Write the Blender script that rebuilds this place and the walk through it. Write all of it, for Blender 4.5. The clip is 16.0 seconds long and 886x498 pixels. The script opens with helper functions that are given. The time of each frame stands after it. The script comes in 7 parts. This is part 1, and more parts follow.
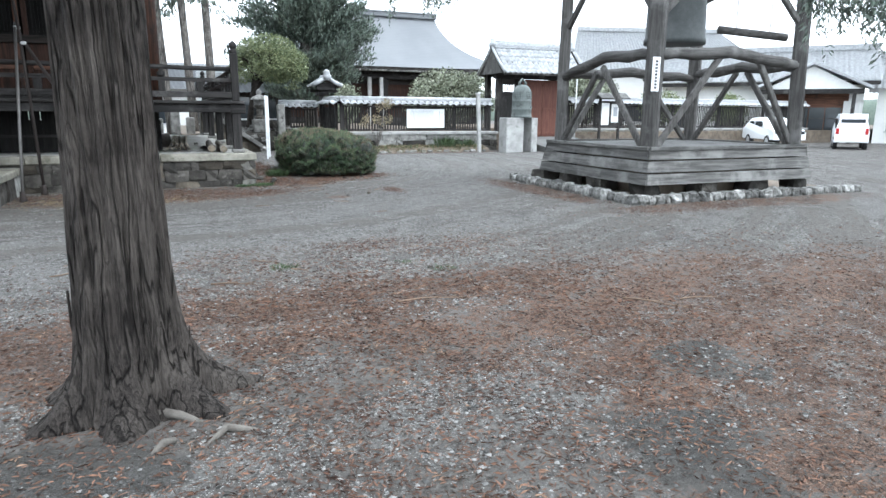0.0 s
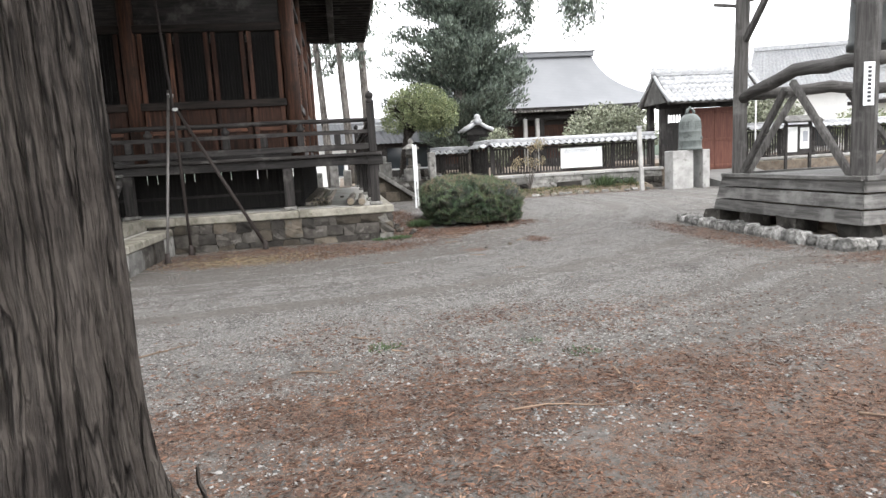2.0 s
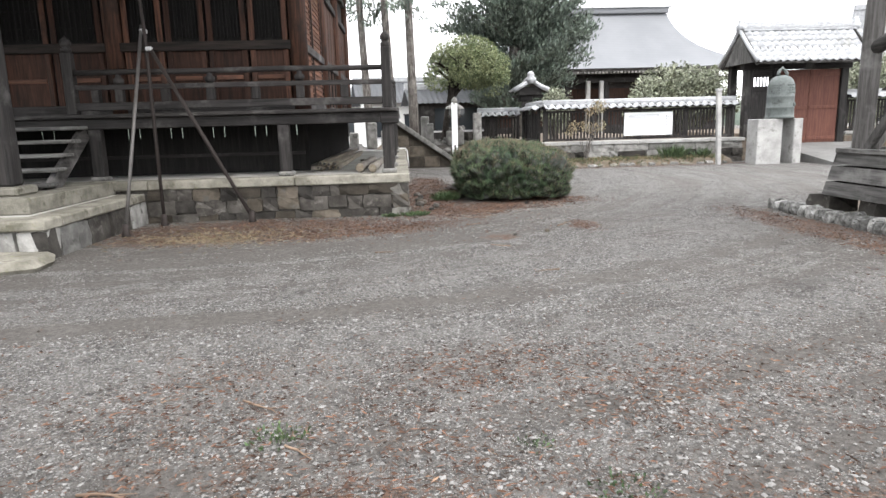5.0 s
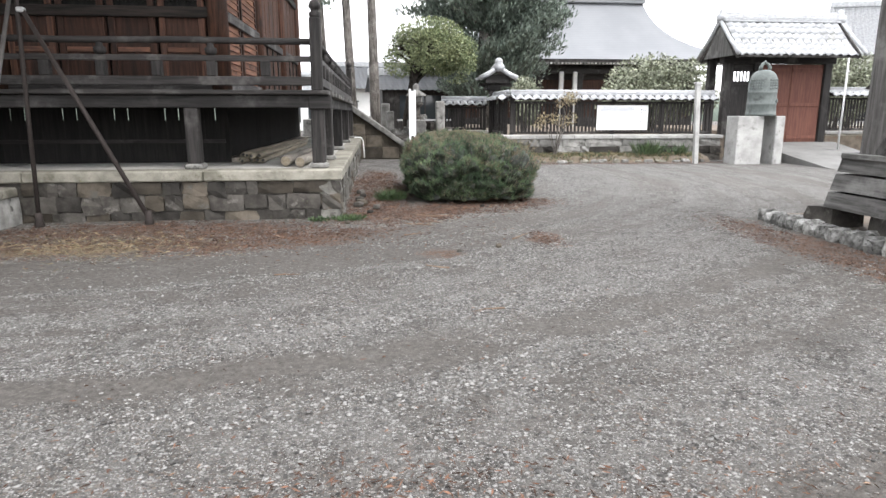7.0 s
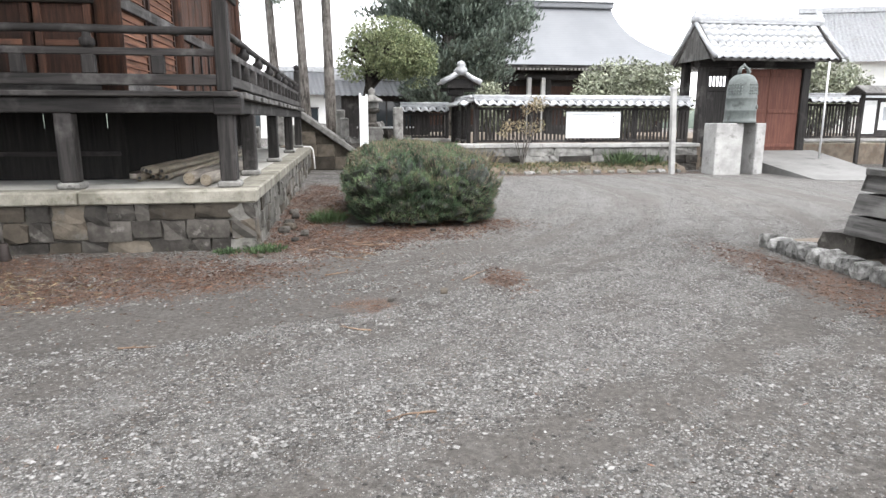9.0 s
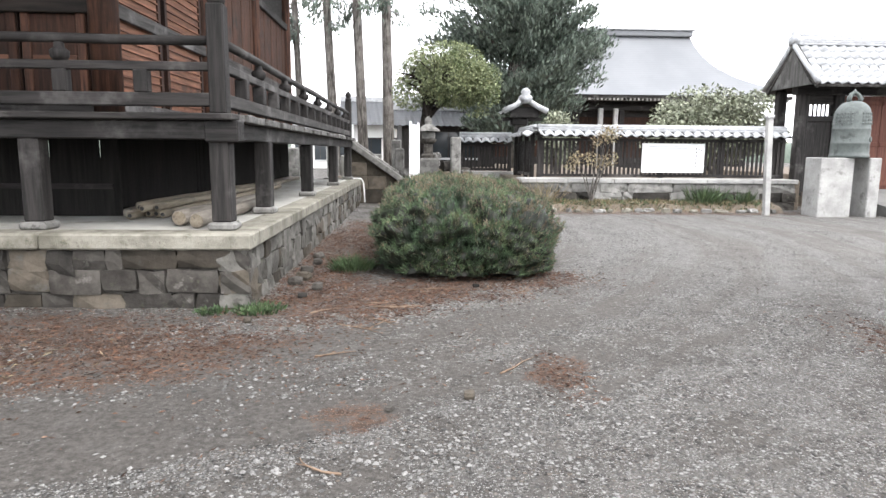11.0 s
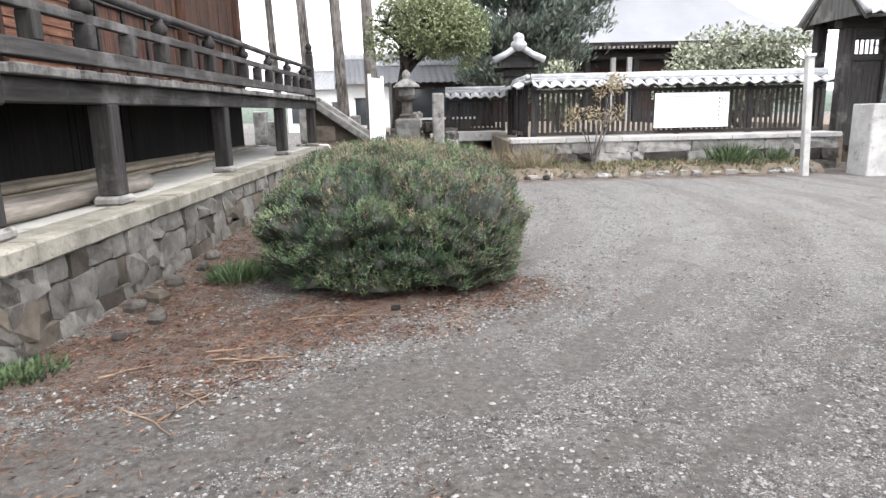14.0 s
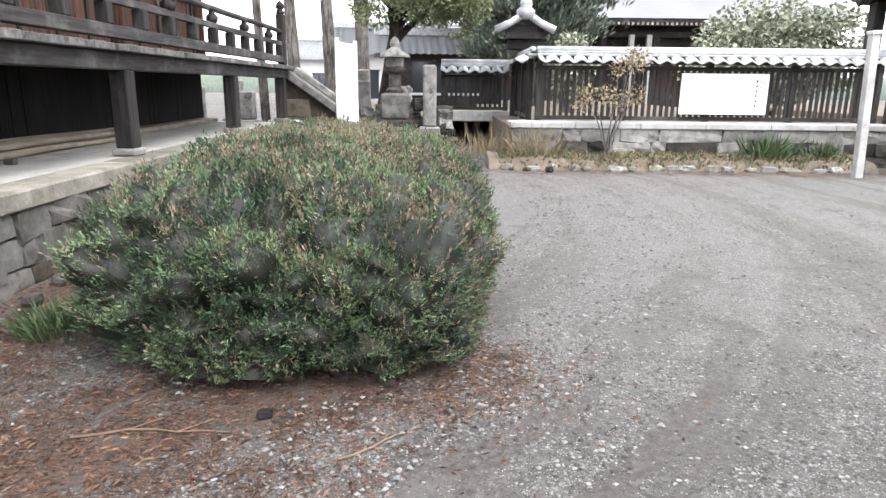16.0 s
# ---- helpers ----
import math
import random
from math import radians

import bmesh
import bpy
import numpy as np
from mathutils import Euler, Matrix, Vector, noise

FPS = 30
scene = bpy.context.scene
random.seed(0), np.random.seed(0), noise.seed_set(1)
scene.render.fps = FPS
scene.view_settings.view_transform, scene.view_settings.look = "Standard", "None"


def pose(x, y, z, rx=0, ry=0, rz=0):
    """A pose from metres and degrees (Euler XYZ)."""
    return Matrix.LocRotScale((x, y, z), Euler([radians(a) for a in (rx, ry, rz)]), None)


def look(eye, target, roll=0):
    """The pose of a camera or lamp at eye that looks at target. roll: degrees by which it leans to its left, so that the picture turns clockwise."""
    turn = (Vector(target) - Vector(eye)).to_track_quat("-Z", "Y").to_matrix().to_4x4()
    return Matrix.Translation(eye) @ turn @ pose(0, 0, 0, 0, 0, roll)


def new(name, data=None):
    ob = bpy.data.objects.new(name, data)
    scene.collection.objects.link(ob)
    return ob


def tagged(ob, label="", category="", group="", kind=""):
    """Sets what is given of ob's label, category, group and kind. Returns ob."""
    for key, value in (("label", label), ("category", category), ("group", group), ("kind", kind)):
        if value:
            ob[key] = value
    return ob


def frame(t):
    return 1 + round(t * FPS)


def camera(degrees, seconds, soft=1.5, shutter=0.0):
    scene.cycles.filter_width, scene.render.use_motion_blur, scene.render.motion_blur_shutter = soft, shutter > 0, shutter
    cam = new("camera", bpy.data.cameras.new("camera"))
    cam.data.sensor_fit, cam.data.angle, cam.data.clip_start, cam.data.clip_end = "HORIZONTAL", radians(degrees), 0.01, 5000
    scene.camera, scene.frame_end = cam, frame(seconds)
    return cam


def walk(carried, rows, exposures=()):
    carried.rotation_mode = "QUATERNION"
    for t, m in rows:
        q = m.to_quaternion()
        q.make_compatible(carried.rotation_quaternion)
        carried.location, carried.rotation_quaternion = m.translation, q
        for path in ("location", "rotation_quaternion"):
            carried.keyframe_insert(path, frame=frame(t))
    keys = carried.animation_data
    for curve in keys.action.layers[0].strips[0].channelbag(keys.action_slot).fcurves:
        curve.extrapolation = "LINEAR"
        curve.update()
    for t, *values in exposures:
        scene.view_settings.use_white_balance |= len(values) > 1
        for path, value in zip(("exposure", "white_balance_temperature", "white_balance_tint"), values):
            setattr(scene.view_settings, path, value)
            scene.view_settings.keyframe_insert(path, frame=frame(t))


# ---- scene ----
from mathutils.kdtree import KDTree

cam = camera(69.2, 16.0)
PATH = [
    (0, (-3.71, -9.828, 1.634), (-2.939, -8.03, 1.218), 0.4),
    (0.5, (-3.461, -9.548, 1.626), (-2.874, -7.681, 1.211), -2.5),
    (1, (-3.21, -9.186, 1.629), (-2.828, -7.257, 1.266), -3.1),
    (1.5, (-3.056, -8.814, 1.618), (-2.692, -6.862, 1.379), -2.6),
    (2, (-2.877, -8.482, 1.613), (-2.582, -6.523, 1.336), -3.2),
    (2.5, (-2.644, -8.145, 1.587), (-2.477, -6.178, 1.262), -2.2),
    (3, (-2.477, -7.742, 1.533), (-2.348, -5.763, 1.277), -0.0),
    (3.2, (-2.435, -7.574, 1.539), (-2.309, -5.602, 1.229), -1.7),
    (5.3, (-1.803, -5.718, 1.512), (-1.69, -3.764, 1.103), -1.5),
    (5.5, (-1.74, -5.552, 1.505), (-1.557, -3.61, 1.067), -1.6),
    (6, (-1.634, -5.11, 1.513), (-1.301, -3.192, 1.051), 0.4),
    (6.5, (-1.43, -4.677, 1.485), (-1.256, -2.723, 1.097), -1.2),
    (7, (-1.272, -4.248, 1.52), (-1.074, -2.302, 1.106), 0.0),
    (7.5, (-1.171, -3.809, 1.502), (-0.898, -1.869, 1.095), -1.7),
    (8, (-0.936, -3.37, 1.5), (-0.788, -1.423, 1.065), -3.9),
    (8.5, (-0.836, -2.916, 1.484), (-0.637, -0.968, 1.074), 0.6),
    (9, (-0.694, -2.492, 1.512), (-0.407, -0.552, 1.119), -0.0),
    (9.2, (-0.634, -2.295, 1.516), (-0.434, -0.321, 1.263), -1.3),
    (11.3, (-0.101, -0.497, 1.5), (-0.019, 1.474, 1.171), 0.5),
    (11.5, (-0.038, -0.339, 1.5), (0.099, 1.621, 1.126), 0.5),
    (12, (0.138, 0.077, 1.505), (0.069, 2.058, 1.233), -0.7),
    (12.5, (0.357, 0.467, 1.464), (0.276, 2.426, 1.072), -2.1),
    (13, (0.497, 0.858, 1.499), (0.677, 2.815, 1.132), 1.8),
    (13.5, (0.651, 1.275, 1.491), (0.681, 3.249, 1.169), 0.1),
    (14, (0.823, 1.691, 1.474), (0.848, 3.646, 1.054), -1.3),
    (14.5, (0.899, 2.191, 1.464), (0.946, 4.12, 0.936), 0.6),
    (15, (1.073, 2.699, 1.443), (0.929, 4.642, 0.991), -1.7),
    (15.5, (1.186, 3.282, 1.433), (1.093, 5.228, 0.979), 0.7),
    (16, (1.328, 3.817, 1.468), (1.33, 5.756, 0.977), 0.6),
]
walk(cam, [(t, look(e, g, r)) for t, e, g, r in PATH],
     exposures=((0.0, 1.78, 5850, 6), (0.6, 1.78, 6150, 9), (1.3, 1.83, 6550, 11), (2.5, 1.88, 6600, 12), (5.5, 1.9, 6550, 12), (9.0, 1.99, 6500, 12), (12.5, 2.1, 6500, 13), (16.0, 2.25, 6450, 14)))


# ---- sky and sun: bright overcast ----
world = bpy.data.worlds.new("overcast_sky")
scene.world = world
world.use_nodes = True
wn = world.node_tree
wn.nodes.clear()
sky = wn.nodes.new("ShaderNodeTexSky")
sky.sky_type = "NISHITA"
sky.sun_disc = False
sky.sun_elevation, sky.sun_rotation = radians(48), radians(150)
clear = wn.nodes.new("ShaderNodeBackground")
clear.inputs["Strength"].default_value = 0.1
cloud = wn.nodes.new("ShaderNodeBackground")
cloud.inputs["Color"].default_value = (0.95, 0.975, 1.0, 1)
cloud.inputs["Strength"].default_value = 1.08
cover = wn.nodes.new("ShaderNodeMixShader")
cover.inputs["Fac"].default_value = 0.9
wout = wn.nodes.new("ShaderNodeOutputWorld")
wn.links.new(sky.outputs["Color"], clear.inputs["Color"])
wn.links.new(clear.outputs["Background"], cover.inputs[1])
wn.links.new(cloud.outputs["Background"], cover.inputs[2])
wn.links.new(cover.outputs["Shader"], wout.inputs["Surface"])
sun = new("sun", bpy.data.lights.new("sun", "SUN"))
sun.data.energy, sun.data.angle, sun.data.color = 0.7, radians(25), (1.0, 0.97, 0.93)
sun.matrix_world = look((6, -10, 18), (0, 0, 0))


# ---- helpers of this scene ----
def off_of(ob):
    v = Vector((0, 0, 0))
    while ob:
        v += ob.location
        ob = ob.parent
    return v


def thing(name, loc, label, category, group="", kind=""):
    """An Empty at the base of a thing; its parts are authored in world metres."""
    ob = new(name)
    ob.location = loc
    return tagged(ob, label, category, group, kind)


def link_mesh(name, me, mat, parent=None, label=""):
    ob = new(name, me)
    if mat and not me.materials:
        me.materials.append(mat)
    if parent:
        ob.parent = parent
    if label:
        ob["label"] = label
    return ob


def part(name, bm, mat, parent=None, label="", smooth=False):
    """Links a bmesh authored in world metres as one mesh object, under a thing or a part."""
    off = off_of(parent)
    if off.length > 0:
        bmesh.ops.translate(bm, verts=bm.verts[:], vec=-off)
    me = bpy.data.meshes.new(name)
    bm.to_mesh(me)
    bm.free()
    if smooth:
        me.polygons.foreach_set("use_smooth", [True] * len(me.polygons))
    return link_mesh(name, me, mat, parent, label)


def raw(name, verts, faces, mat, parent=None, label="", smooth=False):
    me = bpy.data.meshes.new(name)
    v = np.asarray(verts, float) - np.array(off_of(parent))
    me.from_pydata(v.tolist(), [], faces)
    me.update()
    if smooth:
        me.polygons.foreach_set("use_smooth", [True] * len(me.polygons))
    return link_mesh(name, me, mat, parent, label)


def place_piece(name, me, loc, parent, turn=(0, 0, 0), scale=(1, 1, 1)):
    """One more piece on a shared mesh, at a world place."""
    ob = new(name, me)
    if parent:
        ob.parent = parent
        loc = Vector(loc) - off_of(parent)
    ob.location, ob.rotation_euler, ob.scale = loc, turn, scale
    return ob


def cuboid(bm, x0, x1, y0, y1, z0, z1, bevel=0.0):
    vs = [bm.verts.new((x, y, z)) for z in (z0, z1) for y in (y0, y1) for x in (x0, x1)]
    fs = [bm.faces.new([vs[i] for i in q]) for q in
          ((0, 2, 3, 1), (4, 5, 7, 6), (0, 1, 5, 4), (1, 3, 7, 5), (3, 2, 6, 7), (2, 0, 4, 6))]
    if bevel > 0:
        es = list({e for f in fs for e in f.edges})
        bmesh.ops.bevel(bm, geom=es, offset=bevel, segments=1, affect="EDGES", clamp_overlap=True)
    return bm


def box(x0, x1, y0, y1, z0, z1, bevel=0.008):
    return cuboid(bmesh.new(), x0, x1, y0, y1, z0, z1, bevel)


def beam(p, q, w, h, bevel=0.008, bm=None, sag=0.0, steps=1, wobble=0.0):
    """A squared timber from p to q, w across and h high, with a sag or a natural wobble."""
    bm = bm or bmesh.new()
    p, q = Vector(p), Vector(q)
    ahead = (q - p).normalized()
    side = ahead.cross(Vector((0, 0, 1)))
    side = Vector((1, 0, 0)) if side.length < 1e-3 else side.normalized()
    up = side.cross(ahead)
    rings = []
    for n in range(steps + 1):
        f = n / steps
        c = p.lerp(q, f) + up * sag * math.sin(math.pi * f)
        if wobble:
            c += (side * noise.noise(p * 3 + Vector((f * 4, 0, 0))) + up * noise.noise(p * 3 + Vector((0, f * 4, 7)))) * wobble
        b = bevel
        ring = [(-w / 2 + b, -h / 2), (w / 2 - b, -h / 2), (w / 2, -h / 2 + b), (w / 2, h / 2 - b),
                (w / 2 - b, h / 2), (-w / 2 + b, h / 2), (-w / 2, h / 2 - b), (-w / 2, -h / 2 + b)]
        rings.append([bm.verts.new(c + side * a + up * d) for a, d in ring])
    for a, b in zip(rings, rings[1:]):
        for n in range(8):
            bm.faces.new((a[n], a[(n + 1) % 8], b[(n + 1) % 8], b[n]))
    bm.faces.new(rings[0][::-1])
    bm.faces.new(rings[-1])
    return bm


def tube(points, radii, sides=12, bm=None, rough=0.0, caps=True):
    bm = bm or bmesh.new()
    pts = [Vector(p) for p in points]
    rings = []
    for n, c in enumerate(pts):
        d = (pts[min(n + 1, len(pts) - 1)] - pts[max(n - 1, 0)]).normalized()
        s = d.cross(Vector((0, 1, 0)) if abs(d.y) < 0.9 else Vector((1, 0, 0))).normalized()
        u = s.cross(d)
        ring = []
        for k in range(sides):
            a = 2 * math.pi * k / sides
            v = s * math.cos(a) + u * math.sin(a)
            r = radii[n] * (1 + rough * noise.noise(v * 1.5 + c * 2.0))
            ring.append(bm.verts.new(c + v * r))
        rings.append(ring)
    for a, b in zip(rings, rings[1:]):
        for k in range(sides):
            bm.faces.new((a[k], b[k], b[(k + 1) % sides], a[(k + 1) % sides]))
    if caps:
        bm.faces.new(rings[0])
        bm.faces.new(rings[-1][::-1])
    bmesh.ops.recalc_face_normals(bm, faces=bm.faces[:])
    return bm


def lathe(profile, centre, sides=32, bm=None):
    """A turned body: profile of (radius, z) above the centre."""
    bm = bm or bmesh.new()
    cx, cy, cz = centre
    rings = [[bm.verts.new((cx + r * math.cos(2 * math.pi * k / sides), cy + r * math.sin(2 * math.pi * k / sides), cz + z))
              for k in range(sides)] for r, z in profile]
    for a, b in zip(rings, rings[1:]):
        for k in range(sides):
            bm.faces.new((a[k], a[(k + 1) % sides], b[(k + 1) % sides], b[k]))
    bm.faces.new(rings[0][::-1])
    bm.faces.new(rings[-1])
    return bm


def stone_mesh(w, d, h, seed, rough=0.12, name="stone", corner=0.9):
    """A rough block about its centre with broken, uneven faces."""
    bm = bmesh.new()
    bmesh.ops.create_cube(bm, size=1.0)
    bmesh.ops.subdivide_edges(bm, edges=bm.edges[:], cuts=1, use_grid_fill=True)
    m = min(w, d, h)
    for v in bm.verts:
        c = v.co.copy()
        k = sum(abs(a) > 0.4 for a in c)
        pull = {3: corner, 2: 0.45 + 0.58 * corner, 1: 1.03, 0: 1.0}[k]
        q = Vector((c.x * w, c.y * d, c.z * h)) * pull
        q += Vector([noise.noise(Vector((seed * 7.3 + n * 31, 0, 0)) + c * 2.1) for n in range(3)]) * m * rough
        v.co = q
    me = bpy.data.meshes.new(name)
    bm.to_mesh(me)
    bm.free()
    return me


# ---- materials ----
class Mat:
    """A node material with short calls to add and link nodes."""

    def __init__(self, name, rough=0.8, metal=0.0, spec=0.4):
        self.m = bpy.data.materials.new(name)
        self.m.use_nodes = True
        self.t = self.m.node_tree
        self.b = self.t.nodes["Principled BSDF"]
        self.b.inputs["Roughness"].default_value = rough
        self.b.inputs["Metallic"].default_value = metal
        self.b.inputs["Specular IOR Level"].default_value = spec

    def put(self, sock, value):
        if isinstance(value, bpy.types.NodeSocket):
            self.t.links.new(value, sock)
        elif value is not None:
            if sock.type == "RGBA" and len(value) == 3:
                value = (*value, 1)
            sock.default_value = value

    def node(self, kind, **at):
        n = self.t.nodes.new(kind)
        for k, v in at.items():
            n.inputs[k.replace("_", " ")].default_value = v
        return n

    def where(self, kind="Object", scale=(1, 1, 1), shift=True):
        tc = self.node("ShaderNodeTexCoord")
        if kind == "World":
            src = self.node("ShaderNodeNewGeometry").outputs["Position"]
        else:
            src = tc.outputs[kind]
        if shift and kind != "World":
            rnd = self.node("ShaderNodeObjectInfo").outputs["Random"]
            src = self.vec("ADD", src, self.vec("SCALE", (13.1, 7.7, 19.3), scale=rnd))
        if scale != (1, 1, 1):
            src = self.vec("MULTIPLY", src, scale)
        return src

    def vec(self, op, a, b=None, scale=None):
        n = self.node("ShaderNodeVectorMath")
        n.operation = op
        self.put(n.inputs[0], a)
        if b is not None:
            self.put(n.inputs[1], b)
        if scale is not None:
            self.put(n.inputs[3], scale)
        return n.outputs["Value"] if op in ("LENGTH", "DOT_PRODUCT", "DISTANCE") else n.outputs[0]

    def math(self, op, a, b=0.5, clamp=False):
        n = self.node("ShaderNodeMath")
        n.operation, n.use_clamp = op, clamp
        self.put(n.inputs[0], a)
        self.put(n.inputs[1], b)
        return n.outputs[0]

    def noise(self, at, scale, detail=4.0, rough=0.6, out="Fac"):
        n = self.node("ShaderNodeTexNoise", Scale=scale, Detail=detail, Roughness=rough)
        self.put(n.inputs["Vector"], at)
        return n.outputs[out]

    def cells(self, at, scale, out="Distance", feature="F1"):
        n = self.node("ShaderNodeTexVoronoi", Scale=scale)
        n.feature = feature
        self.put(n.inputs["Vector"], at)
        return n.outputs[out]

    def fit(self, v, a, b, c=0.0, d=1.0):
        n = self.node("ShaderNodeMapRange", From_Min=a, From_Max=b, To_Min=c, To_Max=d)
        n.interpolation_type = "SMOOTHSTEP"
        self.put(n.inputs["Value"], v)
        return n.outputs[0]

    def mix(self, f, a, b, how="MIX"):
        n = self.node("ShaderNodeMix")
        n.data_type, n.blend_type, n.clamp_factor = "RGBA", how, True
        self.put(n.inputs["Factor"], f)
        self.put(n.inputs[6], a)
        self.put(n.inputs[7], b)
        return n.outputs[2]

    def vary(self, col, amount, source="Random"):
        """Each piece or island a little lighter or darker."""
        r = (self.node("ShaderNodeObjectInfo").outputs["Random"] if source == "Random"
             else self.node("ShaderNodeNewGeometry").outputs["Random Per Island"])
        n = self.node("ShaderNodeHueSaturation")
        self.put(n.inputs["Value"], self.fit(r, 0, 1, 1 - amount, 1 + amount))
        self.put(n.inputs["Color"], col)
        return n.outputs[0]

    def bump(self, height, strength=0.4, dist=0.01, under=None):
        n = self.node("ShaderNodeBump", Strength=strength, Distance=dist)
        self.put(n.inputs["Height"], height)
        if under is not None:
            self.put(n.inputs["Normal"], under)
        return n.outputs[0]

    def done(self, col, normal=None, rough=None):
        self.put(self.b.inputs["Base Color"], col)
        if normal is not None:
            self.put(self.b.inputs["Normal"], normal)
        if rough is not None:
            self.put(self.b.inputs["Roughness"], rough)
        return self.m


def wood(name, dark, light, axis="x", rough=0.8, weather=None, amount=0.5, vary=0.2, fine=1.0):
    s = Mat(name, rough, spec=0.3)
    stretch = {"x": (0.6, 9, 9), "y": (9, 0.6, 9), "z": (9, 9, 0.6)}[axis]
    at = s.where("Object", stretch)
    grain = s.noise(at, 2.2 * fine, 6, 0.65)
    col = s.mix(s.fit(grain, 0.32, 0.7), dark, light)
    if weather:
        patch = s.noise(s.where("Object"), 1.6, 5, 0.65)
        col = s.mix(s.fit(patch, 0.62 - 0.3 * amount, 0.8 - 0.2 * amount), col, weather)
    streak = s.noise(at, 9 * fine, 3, 0.7)
    col = s.mix(0.6, col, s.mix(streak, (0.45, 0.45, 0.45), (1.25, 1.25, 1.25)), "MULTIPLY")
    col = s.vary(col, vary)
    return s.done(col, s.bump(s.math("ADD", grain, streak), 0.5, 0.006))


def masonry(name, dark, light, stain=None, scale=3.0, rough=0.9, vary=0.3, bump=0.6, moss=None):
    s = Mat(name, rough, spec=0.25)
    at = s.where("Object")
    big = s.noise(at, scale, 5, 0.65)
    small = s.noise(at, scale * 12, 4, 0.7)
    col = s.mix(s.fit(big, 0.3, 0.72), dark, light)
    if stain:
        col = s.mix(s.fit(s.noise(at, scale * 1.7, 6, 0.7), 0.55, 0.68), col, stain)
    if moss:
        col = s.mix(s.fit(s.noise(at, scale * 2.6, 6, 0.7), 0.6, 0.72), col, moss)
    col = s.mix(0.55, col, s.mix(small, (0.55, 0.55, 0.55), (1.3, 1.3, 1.3)), "MULTIPLY")
    col = s.vary(col, vary)
    return s.done(col, s.bump(s.math("ADD", big, small), bump, 0.012))


def leafage(name, a, b, c, rough=0.55, vary=0.45, clump=0.0):
    s = Mat(name, rough, spec=0.35)
    patch = s.noise(s.where("World"), 2.3, 4, 0.6)
    col = s.mix(s.fit(patch, 0.35, 0.6), a, b)
    col = s.mix(s.fit(s.noise(s.where("World"), 5.5, 3, 0.6), 0.57, 0.7), col, c)
    # Clump noise: light sprays and the shade between them put into the colour
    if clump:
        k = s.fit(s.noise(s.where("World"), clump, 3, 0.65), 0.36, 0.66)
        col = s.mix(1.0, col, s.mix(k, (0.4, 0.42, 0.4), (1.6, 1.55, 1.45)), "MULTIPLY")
    col = s.vary(col, vary, "Island")
    s.b.inputs["Subsurface Weight"].default_value = 0.0
    return s.done(col)


def paint(name, col, rough=0.5, metal=0.0, dirt=0.25, scale=4.0):
    s = Mat(name, rough, metal)
    at = s.where("Object")
    d = s.noise(at, scale, 6, 0.7)
    dark = tuple(v * (1 - dirt) for v in col)
    c = s.mix(s.fit(d, 0.35, 0.75), col, dark)
    c = s.mix(0.3, c, s.mix(s.noise(at, scale * 11, 3), (0.7, 0.7, 0.7), (1.15, 1.15, 1.15)), "MULTIPLY")
    return s.done(c, s.bump(d, 0.1, 0.004))


DARK = dict(dark=(0.012, 0.0108, 0.0102), light=(0.04, 0.036, 0.034), weather=(0.095, 0.089, 0.085))
m_dark_x = wood("dark_timber_x", axis="x", amount=0.36, **DARK)
m_dark_y = wood("dark_timber_y", axis="y", amount=0.5, dark=(0.02, 0.018, 0.017), light=(0.07, 0.065, 0.061), weather=(0.15, 0.143, 0.137))
m_dark_z = wood("dark_timber_z", axis="z", amount=0.3, **DARK)
GREY = dict(dark=(0.05, 0.048, 0.045), light=(0.145, 0.14, 0.133), weather=(0.19, 0.186, 0.177))
m_grey_x = wood("grey_timber_x", axis="x", **GREY)
m_grey_y = wood("grey_timber_y", axis="y", **GREY)
m_grey_z = wood("grey_timber_z", axis="z", **GREY)
TOWER = dict(dark=(0.04, 0.037, 0.035), light=(0.105, 0.1, 0.094), weather=(0.155, 0.15, 0.143))
m_tower_x = wood("tower_timber_x", axis="x", amount=0.4, **TOWER)
m_tower_y = wood("tower_timber_y", axis="y", amount=0.4, **TOWER)
m_tower_z = wood("tower_timber_z", axis="z", amount=0.4, **TOWER)
# Door boards darker than the side's: eave shade is put into the colour
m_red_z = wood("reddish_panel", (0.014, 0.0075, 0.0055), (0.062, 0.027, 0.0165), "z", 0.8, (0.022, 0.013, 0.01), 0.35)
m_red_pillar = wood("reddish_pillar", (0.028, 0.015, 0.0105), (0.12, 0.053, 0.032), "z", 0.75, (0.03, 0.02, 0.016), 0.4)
# Blacker timber for the hall front, shade below the eaves in its colour
m_shaded_x = wood("shaded_rail_x", (0.009, 0.0075, 0.0065), (0.032, 0.024, 0.02), "x", 0.85)
m_shaded_z = wood("shaded_board_z", (0.004, 0.0038, 0.0036), (0.013, 0.0118, 0.011), "z", 0.9)
# Near-black: the dark under the veranda floor put into the boards' colour
m_screen = wood("shaded_screen_board", (0.004, 0.0036, 0.0034), (0.014, 0.0125, 0.0115), "z", 0.9)
m_red_x = wood("reddish_board", (0.06, 0.03, 0.02), (0.17, 0.08, 0.05), "x", 0.75, (0.05, 0.03, 0.024), 0.3)
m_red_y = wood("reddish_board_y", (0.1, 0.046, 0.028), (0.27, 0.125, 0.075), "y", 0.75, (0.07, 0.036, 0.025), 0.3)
m_gate_door = wood("gate_door_wood", (0.105, 0.04, 0.029), (0.165, 0.068, 0.047), "z", 0.7, vary=0.08)
